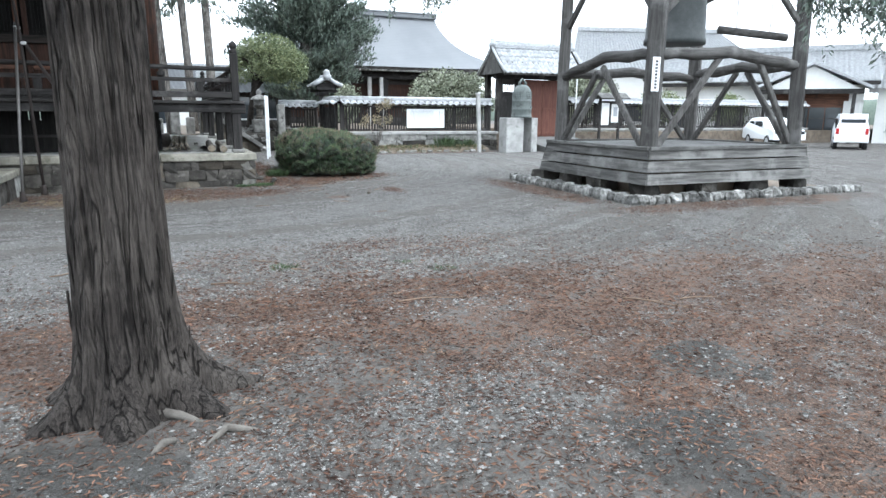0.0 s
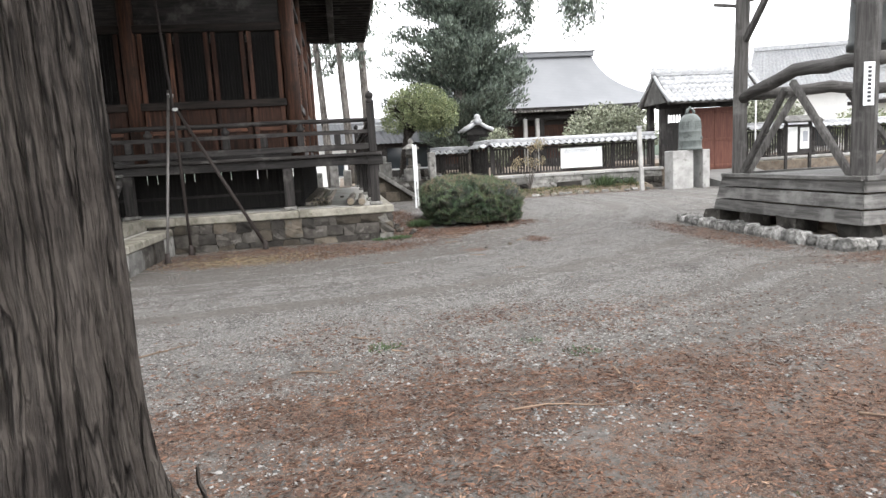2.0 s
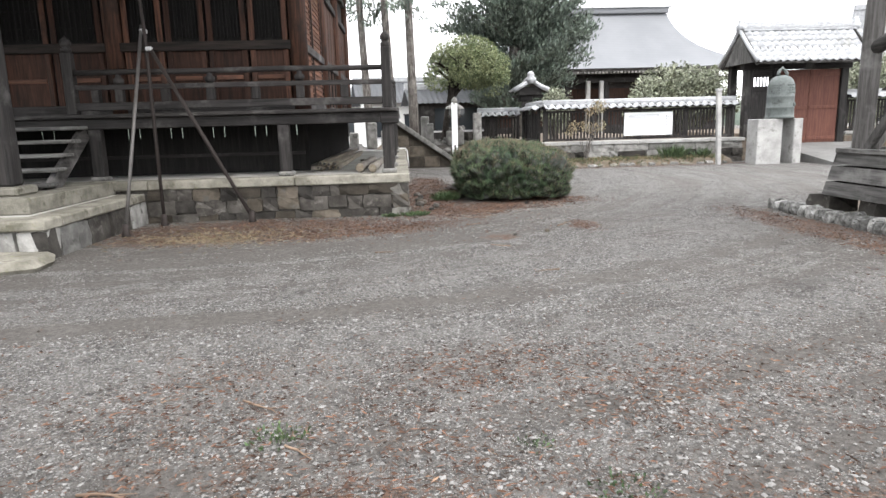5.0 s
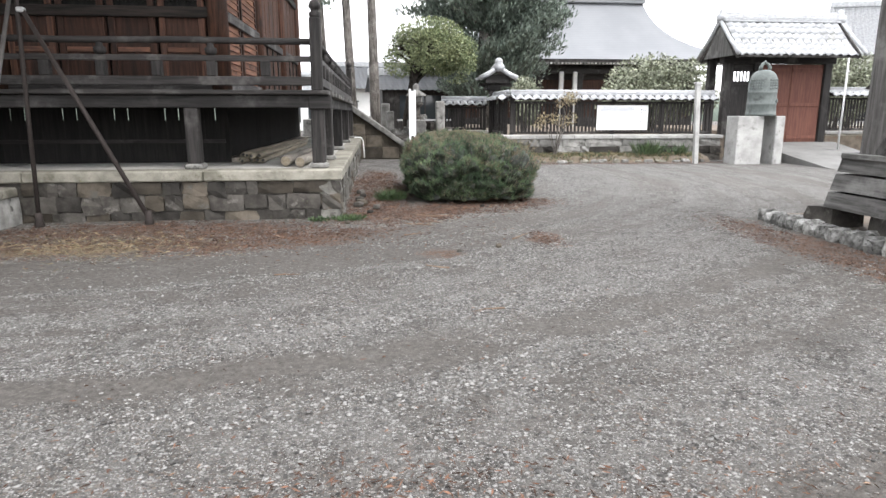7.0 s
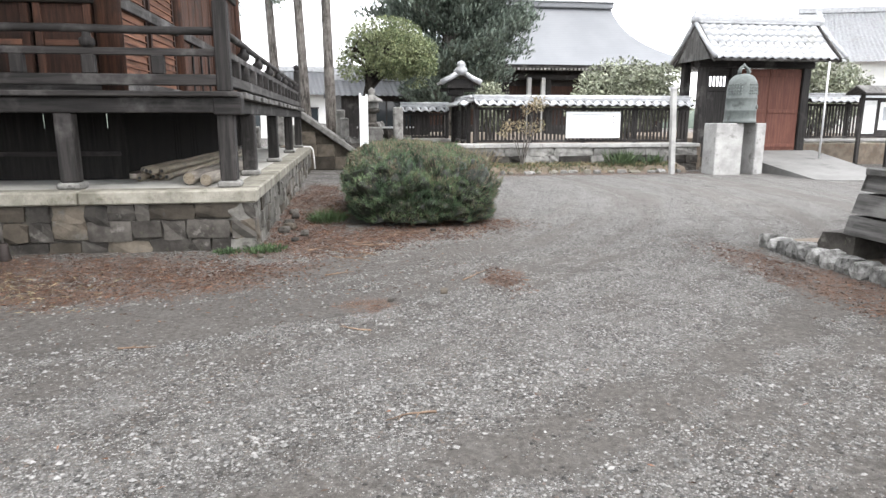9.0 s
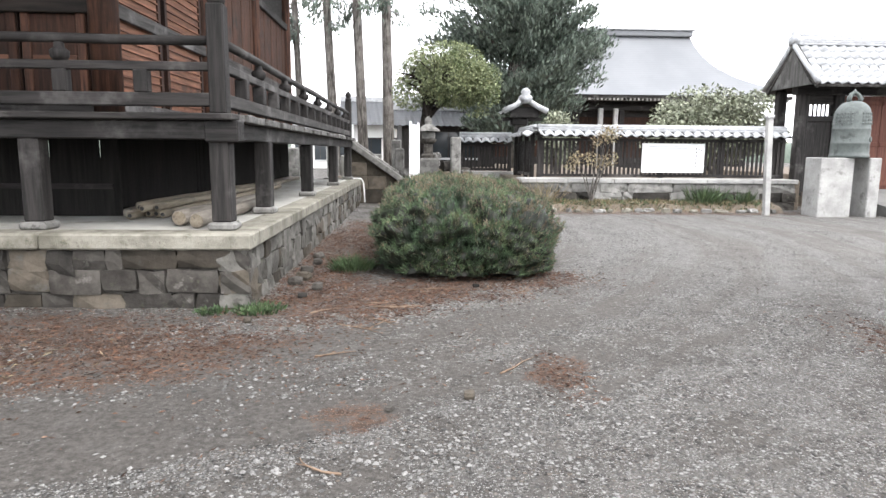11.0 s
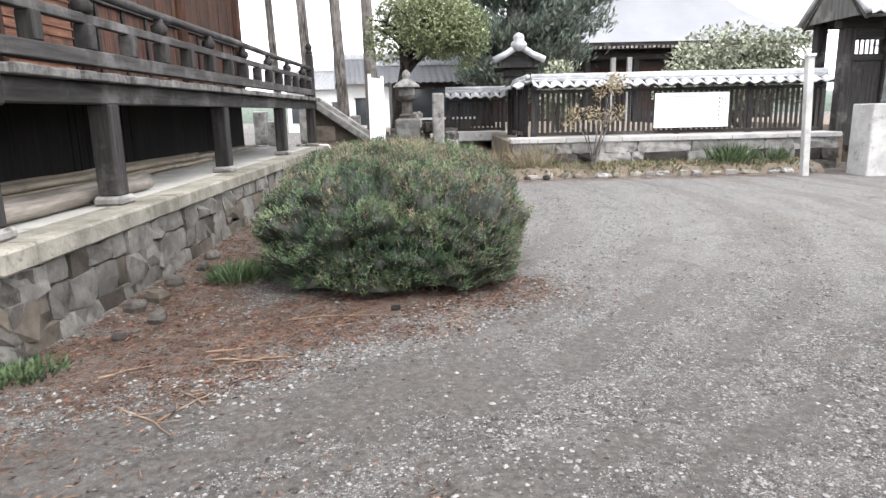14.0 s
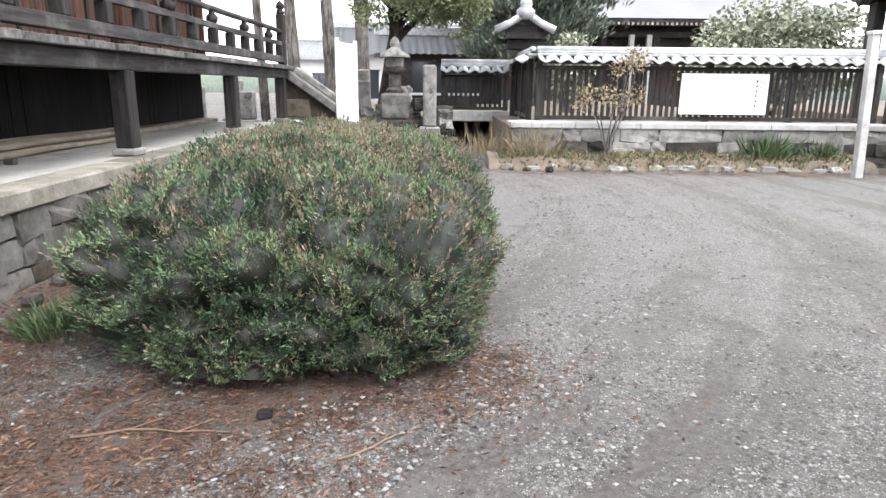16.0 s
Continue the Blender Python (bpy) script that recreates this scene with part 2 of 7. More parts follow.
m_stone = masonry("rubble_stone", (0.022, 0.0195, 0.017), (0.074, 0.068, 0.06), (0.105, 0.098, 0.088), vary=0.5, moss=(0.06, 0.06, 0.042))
m_stone_brown = masonry("brown_stone", (0.04, 0.034, 0.026), (0.1, 0.085, 0.067), (0.068, 0.064, 0.056), vary=0.4)
m_stone_grey = masonry("grey_wall_stone", (0.11, 0.107, 0.1), (0.28, 0.274, 0.258), (0.075, 0.074, 0.067), vary=0.3, moss=(0.12, 0.125, 0.08))
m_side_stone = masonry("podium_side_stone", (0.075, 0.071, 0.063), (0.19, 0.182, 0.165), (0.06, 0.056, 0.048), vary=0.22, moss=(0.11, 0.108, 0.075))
m_cap = masonry("dressed_capstone", (0.13, 0.122, 0.098), (0.29, 0.275, 0.232), (0.105, 0.1, 0.074), 2.6, vary=0.12, bump=0.9, moss=(0.2, 0.198, 0.118))
m_slab = masonry("podium_floor", (0.33, 0.322, 0.295), (0.46, 0.45, 0.41), (0.24, 0.23, 0.2), 1.3, vary=0.03, bump=0.3)
m_concrete = masonry("pale_concrete", (0.27, 0.267, 0.257), (0.42, 0.415, 0.4), (0.2, 0.197, 0.187), 2.0, vary=0.05, bump=0.3)
m_ramp = masonry("ramp_concrete", (0.13, 0.128, 0.122), (0.19, 0.187, 0.18), (0.105, 0.103, 0.098), 0.8, vary=0.0, bump=0.2)
m_kerb = masonry("kerb_stone", (0.06, 0.058, 0.053), (0.33, 0.325, 0.31), (0.05, 0.05, 0.044), 9.0, vary=0.45, moss=(0.14, 0.14, 0.10))
m_bronze = masonry("weathered_bronze", (0.085, 0.098, 0.094), (0.148, 0.162, 0.155), (0.06, 0.066, 0.062), 3.0, rough=0.6, vary=0.0, bump=0.15)
m_bell_dark = masonry("dark_bronze", (0.05, 0.055, 0.055), (0.095, 0.1, 0.098), None, 2.0, rough=0.6, vary=0.0, bump=0.1)
m_white = paint("white_paint", (0.83, 0.84, 0.85), 0.5, dirt=0.08)
m_galv = paint("galvanised_steel", (0.5, 0.5, 0.5), 0.5, 0.3, dirt=0.2)
m_rust = paint("rusty_pipe", (0.035, 0.027, 0.024), 0.75, 0.2, dirt=0.5, scale=14)
m_pipe = paint("grey_pipe", (0.13, 0.122, 0.116), 0.5, 0.5, dirt=0.3, scale=9)
m_ink = paint("faded_ink", (0.33, 0.34, 0.36), 0.8, dirt=0.1)
m_black_ink = paint("black_ink", (0.04, 0.04, 0.045), 0.8, dirt=0.1)
m_log = wood("peeled_log", (0.15, 0.13, 0.108), (0.33, 0.295, 0.25), "y", 0.8, (0.16, 0.145, 0.125), 0.5)
m_log_end = masonry("cut_log_end", (0.14, 0.115, 0.085), (0.3, 0.26, 0.2), (0.06, 0.05, 0.04), 14, vary=0.15)
m_bamboo = wood("old_bamboo", (0.2, 0.165, 0.12), (0.36, 0.31, 0.24), "y", 0.6, (0.13, 0.12, 0.1), 0.5)
m_plaster = paint("white_plaster", (0.74, 0.735, 0.71), 0.85, dirt=0.12, scale=0.7)
m_glass = Mat("dark_glass", 0.08, spec=0.6).done((0.03, 0.035, 0.04))
m_tyre = paint("black_tyre", (0.03, 0.03, 0.03), 0.8)
m_car = paint("white_car_paint", (0.82, 0.83, 0.84), 0.2, dirt=0.04)
m_lamp_red = paint("red_lamp_plastic", (0.4, 0.02, 0.02), 0.25)
m_plastic = paint("white_plastic", (0.75, 0.75, 0.73), 0.5)


def tile_mat():
    s = Mat("silver_clay_tile", 0.42, spec=0.6)
    at = s.where("Object")
    c = s.mix(s.fit(s.noise(at, 6, 5, 0.7), 0.3, 0.75), (0.4, 0.41, 0.42), (0.22, 0.225, 0.23))
    c = s.mix(s.fit(s.noise(s.where("World"), 1.3, 5, 0.7), 0.58, 0.75), c, (0.24, 0.24, 0.225))
    c = s.vary(c, 0.14)
    return s.done(c, s.bump(s.noise(at, 30, 3), 0.15, 0.004))


m_tile = tile_mat()


def sheet_roof_mat():
    s = Mat("blue_grey_sheet_roof", 0.65, 0.0, 0.25)
    at = s.where("World")
    c = s.mix(s.fit(s.noise(at, 0.5, 5, 0.6), 0.3, 0.7), (0.155, 0.161, 0.17), (0.178, 0.184, 0.192))
    w = s.node("ShaderNodeTexWave", Scale=2.2, Distortion=0.2)
    w.bands_direction = "Z"
    s.put(w.inputs["Vector"], at)
    c = s.mix(0.10, c, s.mix(w.outputs["Fac"], (0.5, 0.5, 0.5), (1.2, 1.2, 1.2)), "MULTIPLY")
    return s.done(c)


m_sheet = sheet_roof_mat()


def bark_mat(name, dark, light, scale=1.0):
    """Stringy bark: long plates parted by dark fissures at two widths, their shade put into the colour."""
    s = Mat(name, 0.95, spec=0.12)
    base = s.where("Object")
    bent = s.vec("ADD", base, s.vec("SCALE", s.vec("SUBTRACT", s.noise(base, 2.2 * scale, 3, 0.6, "Color"), (0.5, 0.5, 0.5)), scale=0.05))
    col, height = None, None
    for k, width, lo in ((9, 0.035, 0.34), (24, 0.06, 0.62), (55, 0.1, 0.72)):
        at = s.vec("MULTIPLY", bent, (k * scale, k * scale, k * scale * 0.085))
        v = s.math("ABSOLUTE", s.math("SUBTRACT", s.noise(at, 1.0, 2, 0.5), 0.5))
        crack = s.fit(v, 0.0, width, lo, 1.0)
        height = crack if height is None else s.math("ADD", height, s.math("MULTIPLY", crack, 0.5))
        tone = s.mix(crack, (0.0, 0.0, 0.0), (1.0, 1.0, 1.0))
        col = s.mix(1.0, col if col is not None else s.mix(s.fit(s.noise(base, 3.0, 5, 0.65), 0.3, 0.7), dark, light), tone, "MULTIPLY")
    fibre = s.noise(s.vec("MULTIPLY", bent, (60 * scale, 60 * scale, 4 * scale)), 1.0, 4, 0.7)
    col = s.mix(0.6, col, s.mix(fibre, (0.55, 0.55, 0.55), (1.4, 1.4, 1.4)), "MULTIPLY")
    return s.done(col, s.bump(s.math("ADD", height, s.math("MULTIPLY", fibre, 0.4)), 1.0, 0.025))


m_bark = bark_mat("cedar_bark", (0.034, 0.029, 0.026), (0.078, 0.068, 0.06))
# Paler than the near bark, distance haze put into its colour
m_bark_far = bark_mat("hazed_far_bark", (0.12, 0.108, 0.097), (0.23, 0.213, 0.195), 0.5)
m_root = masonry("bare_root", (0.08, 0.071, 0.062), (0.16, 0.146, 0.128), (0.06, 0.06, 0.05), 7, vary=0.15, bump=0.5)
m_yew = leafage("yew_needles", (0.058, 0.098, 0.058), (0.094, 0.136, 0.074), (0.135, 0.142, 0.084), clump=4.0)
m_yew_dry = leafage("dry_yew_tips", (0.15, 0.115, 0.082), (0.2, 0.16, 0.112), (0.15, 0.142, 0.09))
m_yew_core = leafage("yew_inner_shade", (0.011, 0.015, 0.009), (0.016, 0.018, 0.012), (0.024, 0.018, 0.013), vary=0.2)
m_round = leafage("round_tree_leaves", (0.115, 0.145, 0.068), (0.175, 0.2, 0.1), (0.21, 0.222, 0.12))
# Conifer and shrub greens raised towards grey: distance haze put into the colour
m_conifer = leafage("conifer_sprays", (0.07, 0.092, 0.075), (0.1, 0.124, 0.098), (0.125, 0.142, 0.108))
m_shrub = leafage("broad_shrub_leaves", (0.16, 0.178, 0.122), (0.245, 0.262, 0.19), (0.32, 0.31, 0.25))
m_rusty_shrub = leafage("dry_shrub_leaves", (0.2, 0.15, 0.09), (0.24, 0.2, 0.12), (0.18, 0.19, 0.1))
m_weed = leafage("weed_leaves", (0.035, 0.062, 0.026), (0.055, 0.088, 0.036), (0.085, 0.095, 0.045))
m_dry_grass = leafage("dry_grass_blades", (0.15, 0.12, 0.07), (0.21, 0.165, 0.1), (0.13, 0.125, 0.06))
m_needles = leafage("fallen_cedar_sprigs", (0.065, 0.034, 0.023), (0.118, 0.064, 0.042), (0.18, 0.118, 0.08), rough=0.9, vary=0.6)
m_fence_z = wood("fence_slat_timber", (0.012, 0.0105, 0.01), (0.036, 0.032, 0.03), "z", weather=(0.07, 0.066, 0.062), amount=0.2)
m_cone = paint("dark_cone", (0.04, 0.03, 0.024), 0.9)
m_twig = wood("fallen_twig_wood", (0.12, 0.08, 0.055), (0.24, 0.17, 0.12), "x")
m_pebble = masonry("pebble_stone", (0.22, 0.22, 0.215), (0.42, 0.415, 0.4), None, 20)


def pebble_mat():
    s = Mat("loose_gravel", 0.85, spec=0.3)
    c = s.vary(s.mix(s.noise(s.where("World"), 60, 2), (0.09, 0.087, 0.082), (0.2, 0.195, 0.186)), 0.6, "Island")
    return s.done(c)


m_gravel = pebble_mat()


def ground_mat():
    """Grey gravel yard with compacted wheel tracks and drifts of red-brown cedar litter."""
    s = Mat("gravel_yard", 0.92, spec=0.25)
    p = s.where("World")
    w = s.noise(p, 0.55, 5, 0.6, "Color")
    pw = s.vec("ADD", p, s.vec("SCALE", s.vec("SUBTRACT", w, (0.5, 0.5, 0.5)), scale=2.6))
    pn = s.vec("ADD", p, s.vec("SCALE", s.vec("SUBTRACT", s.noise(p, 1.6, 4, 0.65, "Color"), (0.5, 0.5, 0.5)), scale=1.1))

    def blob(cx, cy, rx, ry, soft, at=None):
        d = s.vec("LENGTH", s.vec("MULTIPLY", s.vec("SUBTRACT", at or pw, (cx, cy, 0)), (1 / rx, 1 / ry, 0)))
        return s.fit(d, 1 - soft, 1 + soft, 1, 0)

    litter = s.math("MAXIMUM", blob(-1.5, -8.2, 11, 5.3, 0.3), s.math("MAXIMUM", s.math("MULTIPLY", blob(-2, 0, 9, 9, 0.4), 0.22), s.math("MULTIPLY", blob(-1.3, -2.4, 3.2, 1.0, 0.5), 0.6)))
    for args in ((-4.2, 4.2, 3.4, 1.35, 0.4), (-1.1, 5.6, 1.2, 0.9, 0.4), (-0.1, 6.4, 1.3, 0.75, 0.4), (0.9, 7.0, 1.1, 0.65, 0.4), (-1.3, 9.5, 0.75, 5, 0.4), (0.82, 3.55, 0.2, 0.6, 0.8),
                 (6.5, 15.9, 6.5, 0.8, 0.6), (7, -0.7, 4.2, 0.7, 0.6), (4.0, 2.6, 0.6, 2.8, 0.6), (-0.6, 2.9, 0.4, 0.25, 0.6)):
        litter = s.math("MAXIMUM", litter, blob(*args, at=pn))
    bare = blob(-3.3, -6.9, 1.5, 1.2, 0.5)
    litter = s.math("MULTIPLY", litter, s.math("SUBTRACT", 1.0, s.math("MULTIPLY", bare, 0.7)))
    broken = s.noise(p, 1.5, 6, 0.7)
    fine = s.noise(p, 24, 5, 0.75)
    grit = s.noise(p, 110, 3, 0.7)

    # wheel tracks sweep round a centre beyond the hall's corner
    r = s.vec("LENGTH", s.vec("MULTIPLY", s.vec("SUBTRACT", p, (-4.5, 12.5, 0)), (1, 1, 0)))
    comb = s.node("ShaderNodeCombineXYZ")
    s.put(comb.inputs[0], r)
    ring = s.vec("ADD", comb.outputs[0], s.vec("SCALE", s.vec("SUBTRACT", w, (0.5, 0.5, 0.5)), scale=0.7))
    tracks = s.noise(s.vec("ADD", s.vec("MULTIPLY", ring, (1, 0, 0)), s.vec("SCALE", p, scale=0.09)), 1.5, 3, 0.6)
    # how much compacted dirt covers the stones
    dirtness = s.fit(s.math("ADD", s.math("MULTIPLY", tracks, 0.6), s.math("ADD", s.math("MULTIPLY", broken, 0.3), s.math("MULTIPLY", fine, 0.1))), 0.44, 0.54, 1.0, 0.0)

    def stones(scale):
        cell = s.node("ShaderNodeTexVoronoi", Scale=scale, Randomness=1.0)
        s.put(cell.inputs["Vector"], s.vec("ADD", p, s.vec("SCALE", s.vec("SUBTRACT", s.noise(p, scale * 0.8, 2, 0.5, "Color"), (0.5, 0.5, 0.5)), scale=0.5 / scale)))
        rgb = s.node("ShaderNodeSeparateColor")
        s.put(rgb.inputs[0], cell.outputs["Color"])
        edge = s.fit(cell.outputs["Distance"], 0.30, 0.62, 1, 0)
        tone = s.mix(s.fit(rgb.outputs[0], 0.1, 1.0), (0.02, 0.019, 0.018), (0.46, 0.45, 0.432))
        tone = s.mix(s.fit(rgb.outputs[2], 0.75, 1.0), tone, (0.17, 0.135, 0.11))
        return tone, edge, rgb.outputs[1]

    t1, e1, k1 = stones(38)
    t2, e2, k2 = stones(96)
    dirt = s.mix(s.fit(fine, 0.3, 0.7), (0.054, 0.049, 0.044), (0.125, 0.115, 0.104))
    dirt = s.mix(0.75, dirt, s.mix(grit, (0.3, 0.3, 0.3), (1.6, 1.6, 1.6)), "MULTIPLY")
    small = s.math("MULTIPLY", e2, s.fit(s.math("SUBTRACT", s.math("ADD", k2, s.math("MULTIPLY", s.math("SUBTRACT", fine, 0.5), 0.7)), s.math("MULTIPLY", dirtness, 1.05)), -0.12, 0.1))
    col = s.mix(small, dirt, t2)
    large = s.math("MULTIPLY", e1, s.fit(s.math("SUBTRACT", k1, s.math("MULTIPLY", dirtness, 0.5)), 0.47, 0.54))
    col = s.mix(large, col, t1)
    dust = s.math("MULTIPLY", s.math("SUBTRACT", 1.0, dirtness), s.fit(s.noise(p, 2.1, 5, 0.7), 0.38, 0.62, 0.05, 0.36))
    col = s.mix(dust, col, s.mix(grit, (0.155, 0.149, 0.14), (0.325, 0.314, 0.297)))
    # pale worn gravel of the drive towards the gate
    pale = blob(5.0, 12.0, 7.5, 5.2, 0.6)
    worn = s.math("MULTIPLY", pale, s.fit(tracks, 0.35, 0.62, 0.12, 0.55))
    col = s.mix(worn, col, s.mix(grit, (0.13, 0.127, 0.12), (0.36, 0.352, 0.336)))
    col = s.mix(s.math("MULTIPLY", s.fit(s.noise(p, 0.8, 5, 0.65), 0.56, 0.68), 0.5), col, (0.062, 0.057, 0.051))
    col = s.mix(s.math("MULTIPLY", s.fit(s.noise(p, 1.1, 5, 0.6, "Fac"), 0.3, 0.45, 1, 0), 0.3), col, (0.18, 0.173, 0.162))

    # damp dark soil showing through
    for args in ((-1.25, -7.4, 0.55, 0.3, 0.5), (-0.35, -6.7, 0.4, 0.3, 0.5), (-1.4, -7.85, 0.3, 0.3, 0.5), (-4.4, -6.6, 0.7, 0.45, 0.5)):
        damp = s.fit(s.math("ADD", blob(*args, at=pn), s.math("MULTIPLY", s.math("SUBTRACT", fine, 0.5), 1.2)), 0.45, 0.75)
        col = s.mix(s.math("MULTIPLY", damp, 0.75), col, s.mix(grit, (0.02, 0.018, 0.016), (0.07, 0.066, 0.06)))
        bare = s.math("MAXIMUM", bare, damp)
    litter = s.math("MULTIPLY", litter, s.math("SUBTRACT", 1.0, s.math("MULTIPLY", bare, 0.6)))

    # litter: strands and crumbs of red-brown over the stones
    lv = s.vec("ADD", p, s.vec("SCALE", s.noise(p, 9, 3, 0.6, "Color"), scale=0.12))
    strand = s.noise(s.vec("MULTIPLY", lv, (1, 2.0, 1)), 30, 5, 0.78)
    crumbs = s.noise(p, 85, 3, 0.7)
    red = s.mix(s.fit(strand, 0.38, 0.62), (0.024, 0.017, 0.013), (0.15, 0.086, 0.058))
    red = s.mix(s.fit(crumbs, 0.58, 0.66), red, (0.27, 0.2, 0.15))
    red = s.mix(s.fit(crumbs, 0.36, 0.44, 1, 0), red, (0.016, 0.012, 0.01))
    cover = s.math("ADD", s.math("MULTIPLY", litter, 0.62), s.math("ADD", s.math("MULTIPLY", broken, 0.55), s.math("MULTIPLY", s.math("SUBTRACT", strand, 0.5), 1.3)))
    cover = s.fit(s.math("ADD", cover, s.math("MULTIPLY", s.math("SUBTRACT", s.noise(p, 6, 4, 0.7), 0.5), 0.8)), 0.76, 0.92)
    col = s.mix(s.math("MULTIPLY", cover, s.fit(litter, 0.02, 0.3, 0.25, 0.9)), col, red)
    straw = s.fit(s.math("ADD", blob(-4.7, 3.5, 1.0, 0.55, 0.5), s.math("MULTIPLY", fine, 0.6)), 0.8, 1.3)
    col = s.mix(s.math("MULTIPLY", straw, 0.45), col, (0.17, 0.135, 0.085))
    green = s.fit(s.math("ADD", s.noise(p, 1.3, 3), s.math("MULTIPLY", fine, 0.25)), 0.86, 0.95)
    col = s.mix(s.math("MULTIPLY", green, 0.4), col, (0.13, 0.135, 0.07))
    height = s.math("ADD", s.math("ADD", s.math("MULTIPLY", large, 1.0), s.math("MULTIPLY", small, 0.5)), s.math("ADD", s.math("MULTIPLY", fine, 0.5), s.math("MULTIPLY", strand, 0.6)))
    return s.done(col, s.bump(height, 1.0, 0.026))


m_ground = ground_mat()
m_soil = masonry("bare_soil", (0.11, 0.09, 0.07), (0.2, 0.165, 0.13), (0.15, 0.1, 0.07), 3, vary=0.05)


# ---- ground ----
GZ = -0.05


def ground_height(x, y):
    near = max(0.0, 1 - math.hypot(x, y) / 60)
    return GZ + near * (0.035 * noise.noise(Vector((x * 0.35, y * 0.35, 0))) + 0.012 * noise.noise(Vector((x * 1.7, y * 1.7, 3))))


def axis_steps(lo, hi, fine):
    out = [lo + fine * n for n in range(int((hi - lo) / fine) + 1)]
    for edge, sign in ((out[0], -1), (out[-1], 1)):
        step, v = fine, edge
        while abs(v) < 900:
            step *= 1.5
            v += sign * step
            out.append(v)
    return sorted(out)


xs, ys = axis_steps(-12, 14, 0.25), axis_steps(-12, 18, 0.25)
gv = [(x, y, ground_height(x, y)) for y in ys for x in xs]
gf = [(j * len(xs) + i, j * len(xs) + i + 1, (j + 1) * len(xs) + i + 1, (j + 1) * len(xs) + i)
      for j in range(len(ys) - 1) for i in range(len(xs) - 1)]
tagged(raw("ground", gv, gf, m_ground, smooth=True), "grey gravel temple yard with red-brown cedar litter", "ground", kind="structure")

# raised garden behind the tiled fence
bm = box(2.6, 10.6, 17.0, 40, -0.2, 0.76, 0.02)
cuboid(bm, 15.3, 60, 18.4, 40, -0.2, 0.7, 0.02)
cuboid(bm, -3, 2.6, 20.9, 40, -0.2, 0.62, 0.02)
cuboid(bm, 10.6, 15.3, 18.3, 40, -0.2, 0.46, 0.02)
tagged(part("ground_terrace", bm, m_soil), "raised bare soil of the garden behind the fence", "ground", kind="structure")

# planting bed along the foot of the fence wall
bv, bf = [], []
nx, ny = 60, 8
for j in range(ny + 1):
    for i in range(nx + 1):
        x, f = 2.2 + 7.4 * i / nx, j / ny
        y = 15.95 + 1.0 * f + 0.12 * noise.noise(Vector((x * 0.8, 5, 0))) * (1 - f)
        z = GZ - 0.02 + 0.16 * min(1, f * 4) + 0.12 * f + 0.05 * noise.noise(Vector((x * 2, y * 2, 0)))
        bv.append((x, y, z))
bf = [(j * (nx + 1) + i, j * (nx + 1) + i + 1, (j + 1) * (nx + 1) + i + 1, (j + 1) * (nx + 1) + i) for j in range(ny) for i in range(nx)]
tagged(raw("ground_bed", bv, bf, m_soil, smooth=True), "low soil planting bed along the stone wall", "ground", kind="structure")

# concrete ramp to the gate
bm = bmesh.new()
vs = [bm.verts.new(c) for c in ((11.55, 12.9, -0.03), (13.6, 12.2, -0.03), (15.3, 17.9, 0.5), (12.0, 17.9, 0.5),
                                (11.55, 12.9, -0.3), (13.6, 12.2, -0.3), (15.3, 17.9, -0.3), (12.0, 17.9, -0.3))]
for q in ((0, 1, 2, 3), (0, 4, 5, 1), (1, 5, 6, 2), (2, 6, 7, 3), (3, 7, 4, 0)):
    bm.faces.new([vs[i] for i in q])
tagged(part("pavement_ramp", bm, m_ramp), "pale concrete ramp up to the wooden gate", "pavement", kind="structure")


# ---- temple hall on its stone podium ----
PX, PY, PB = -1.8, 5.53, 18.3          # podium: side face, front face, back
HX0 = -17.3                            # the podium's other side
hall = thing("temple_hall", (-9.5, 12, GZ), "old dark timber temple hall with wrap-around veranda on a stone podium", "temple")
stones_later = []                      # stone pieces are laid last


def wall_stones(a, b, z0, z1, outward, rows, width, parent, mats, seed, depth=0.3, gap=0.018):
    """Notes a rubble wall from a to b as courses of uneven stones, to be laid at the end of the file."""
    stones_later.append((Vector(a), Vector(b), z0, z1, Vector(outward), rows, width, parent, mats, seed, depth, gap))


podium = part("podium_core", box(HX0 + 0.16, PX - 0.085, PY + 0.085, PB - 0.1, -0.2, 0.526, 0.0), m_stone, hall)
part("podium_floor", box(HX0 + 0.3, PX - 0.33, PY + 0.33, PB - 0.3, 0.60, 0.683, 0.0), m_slab, hall, "pale dusty stone podium floor")
# capstones, butt-jointed, in two directions
for n, (x0, x1) in enumerate(((-3.83, -1.8), (-6.36, -3.84), (-12.4, -6.37), (-17.3, -12.41))):
    part("capstone", box(x0, x1, PY, PY + 0.36, 0.53, 0.69, 0.018), m_cap, hall, "rough dressed capstone")
cy = PY + 0.365
for length in (2.4, 2.1, 2.6, 2.2, 3.1):
    y1 = min(cy + length, PB)
    part("capstone", box(PX - 0.36, PX, cy, y1 - 0.006, 0.53, 0.69, 0.018), m_cap, hall, "rough dressed capstone")
    cy = y1
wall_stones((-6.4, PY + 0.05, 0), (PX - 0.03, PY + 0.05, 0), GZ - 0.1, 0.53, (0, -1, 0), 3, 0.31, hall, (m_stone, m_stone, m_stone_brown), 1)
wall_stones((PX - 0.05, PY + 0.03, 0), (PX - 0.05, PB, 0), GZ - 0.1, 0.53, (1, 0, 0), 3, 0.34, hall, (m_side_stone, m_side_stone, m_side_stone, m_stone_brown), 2)

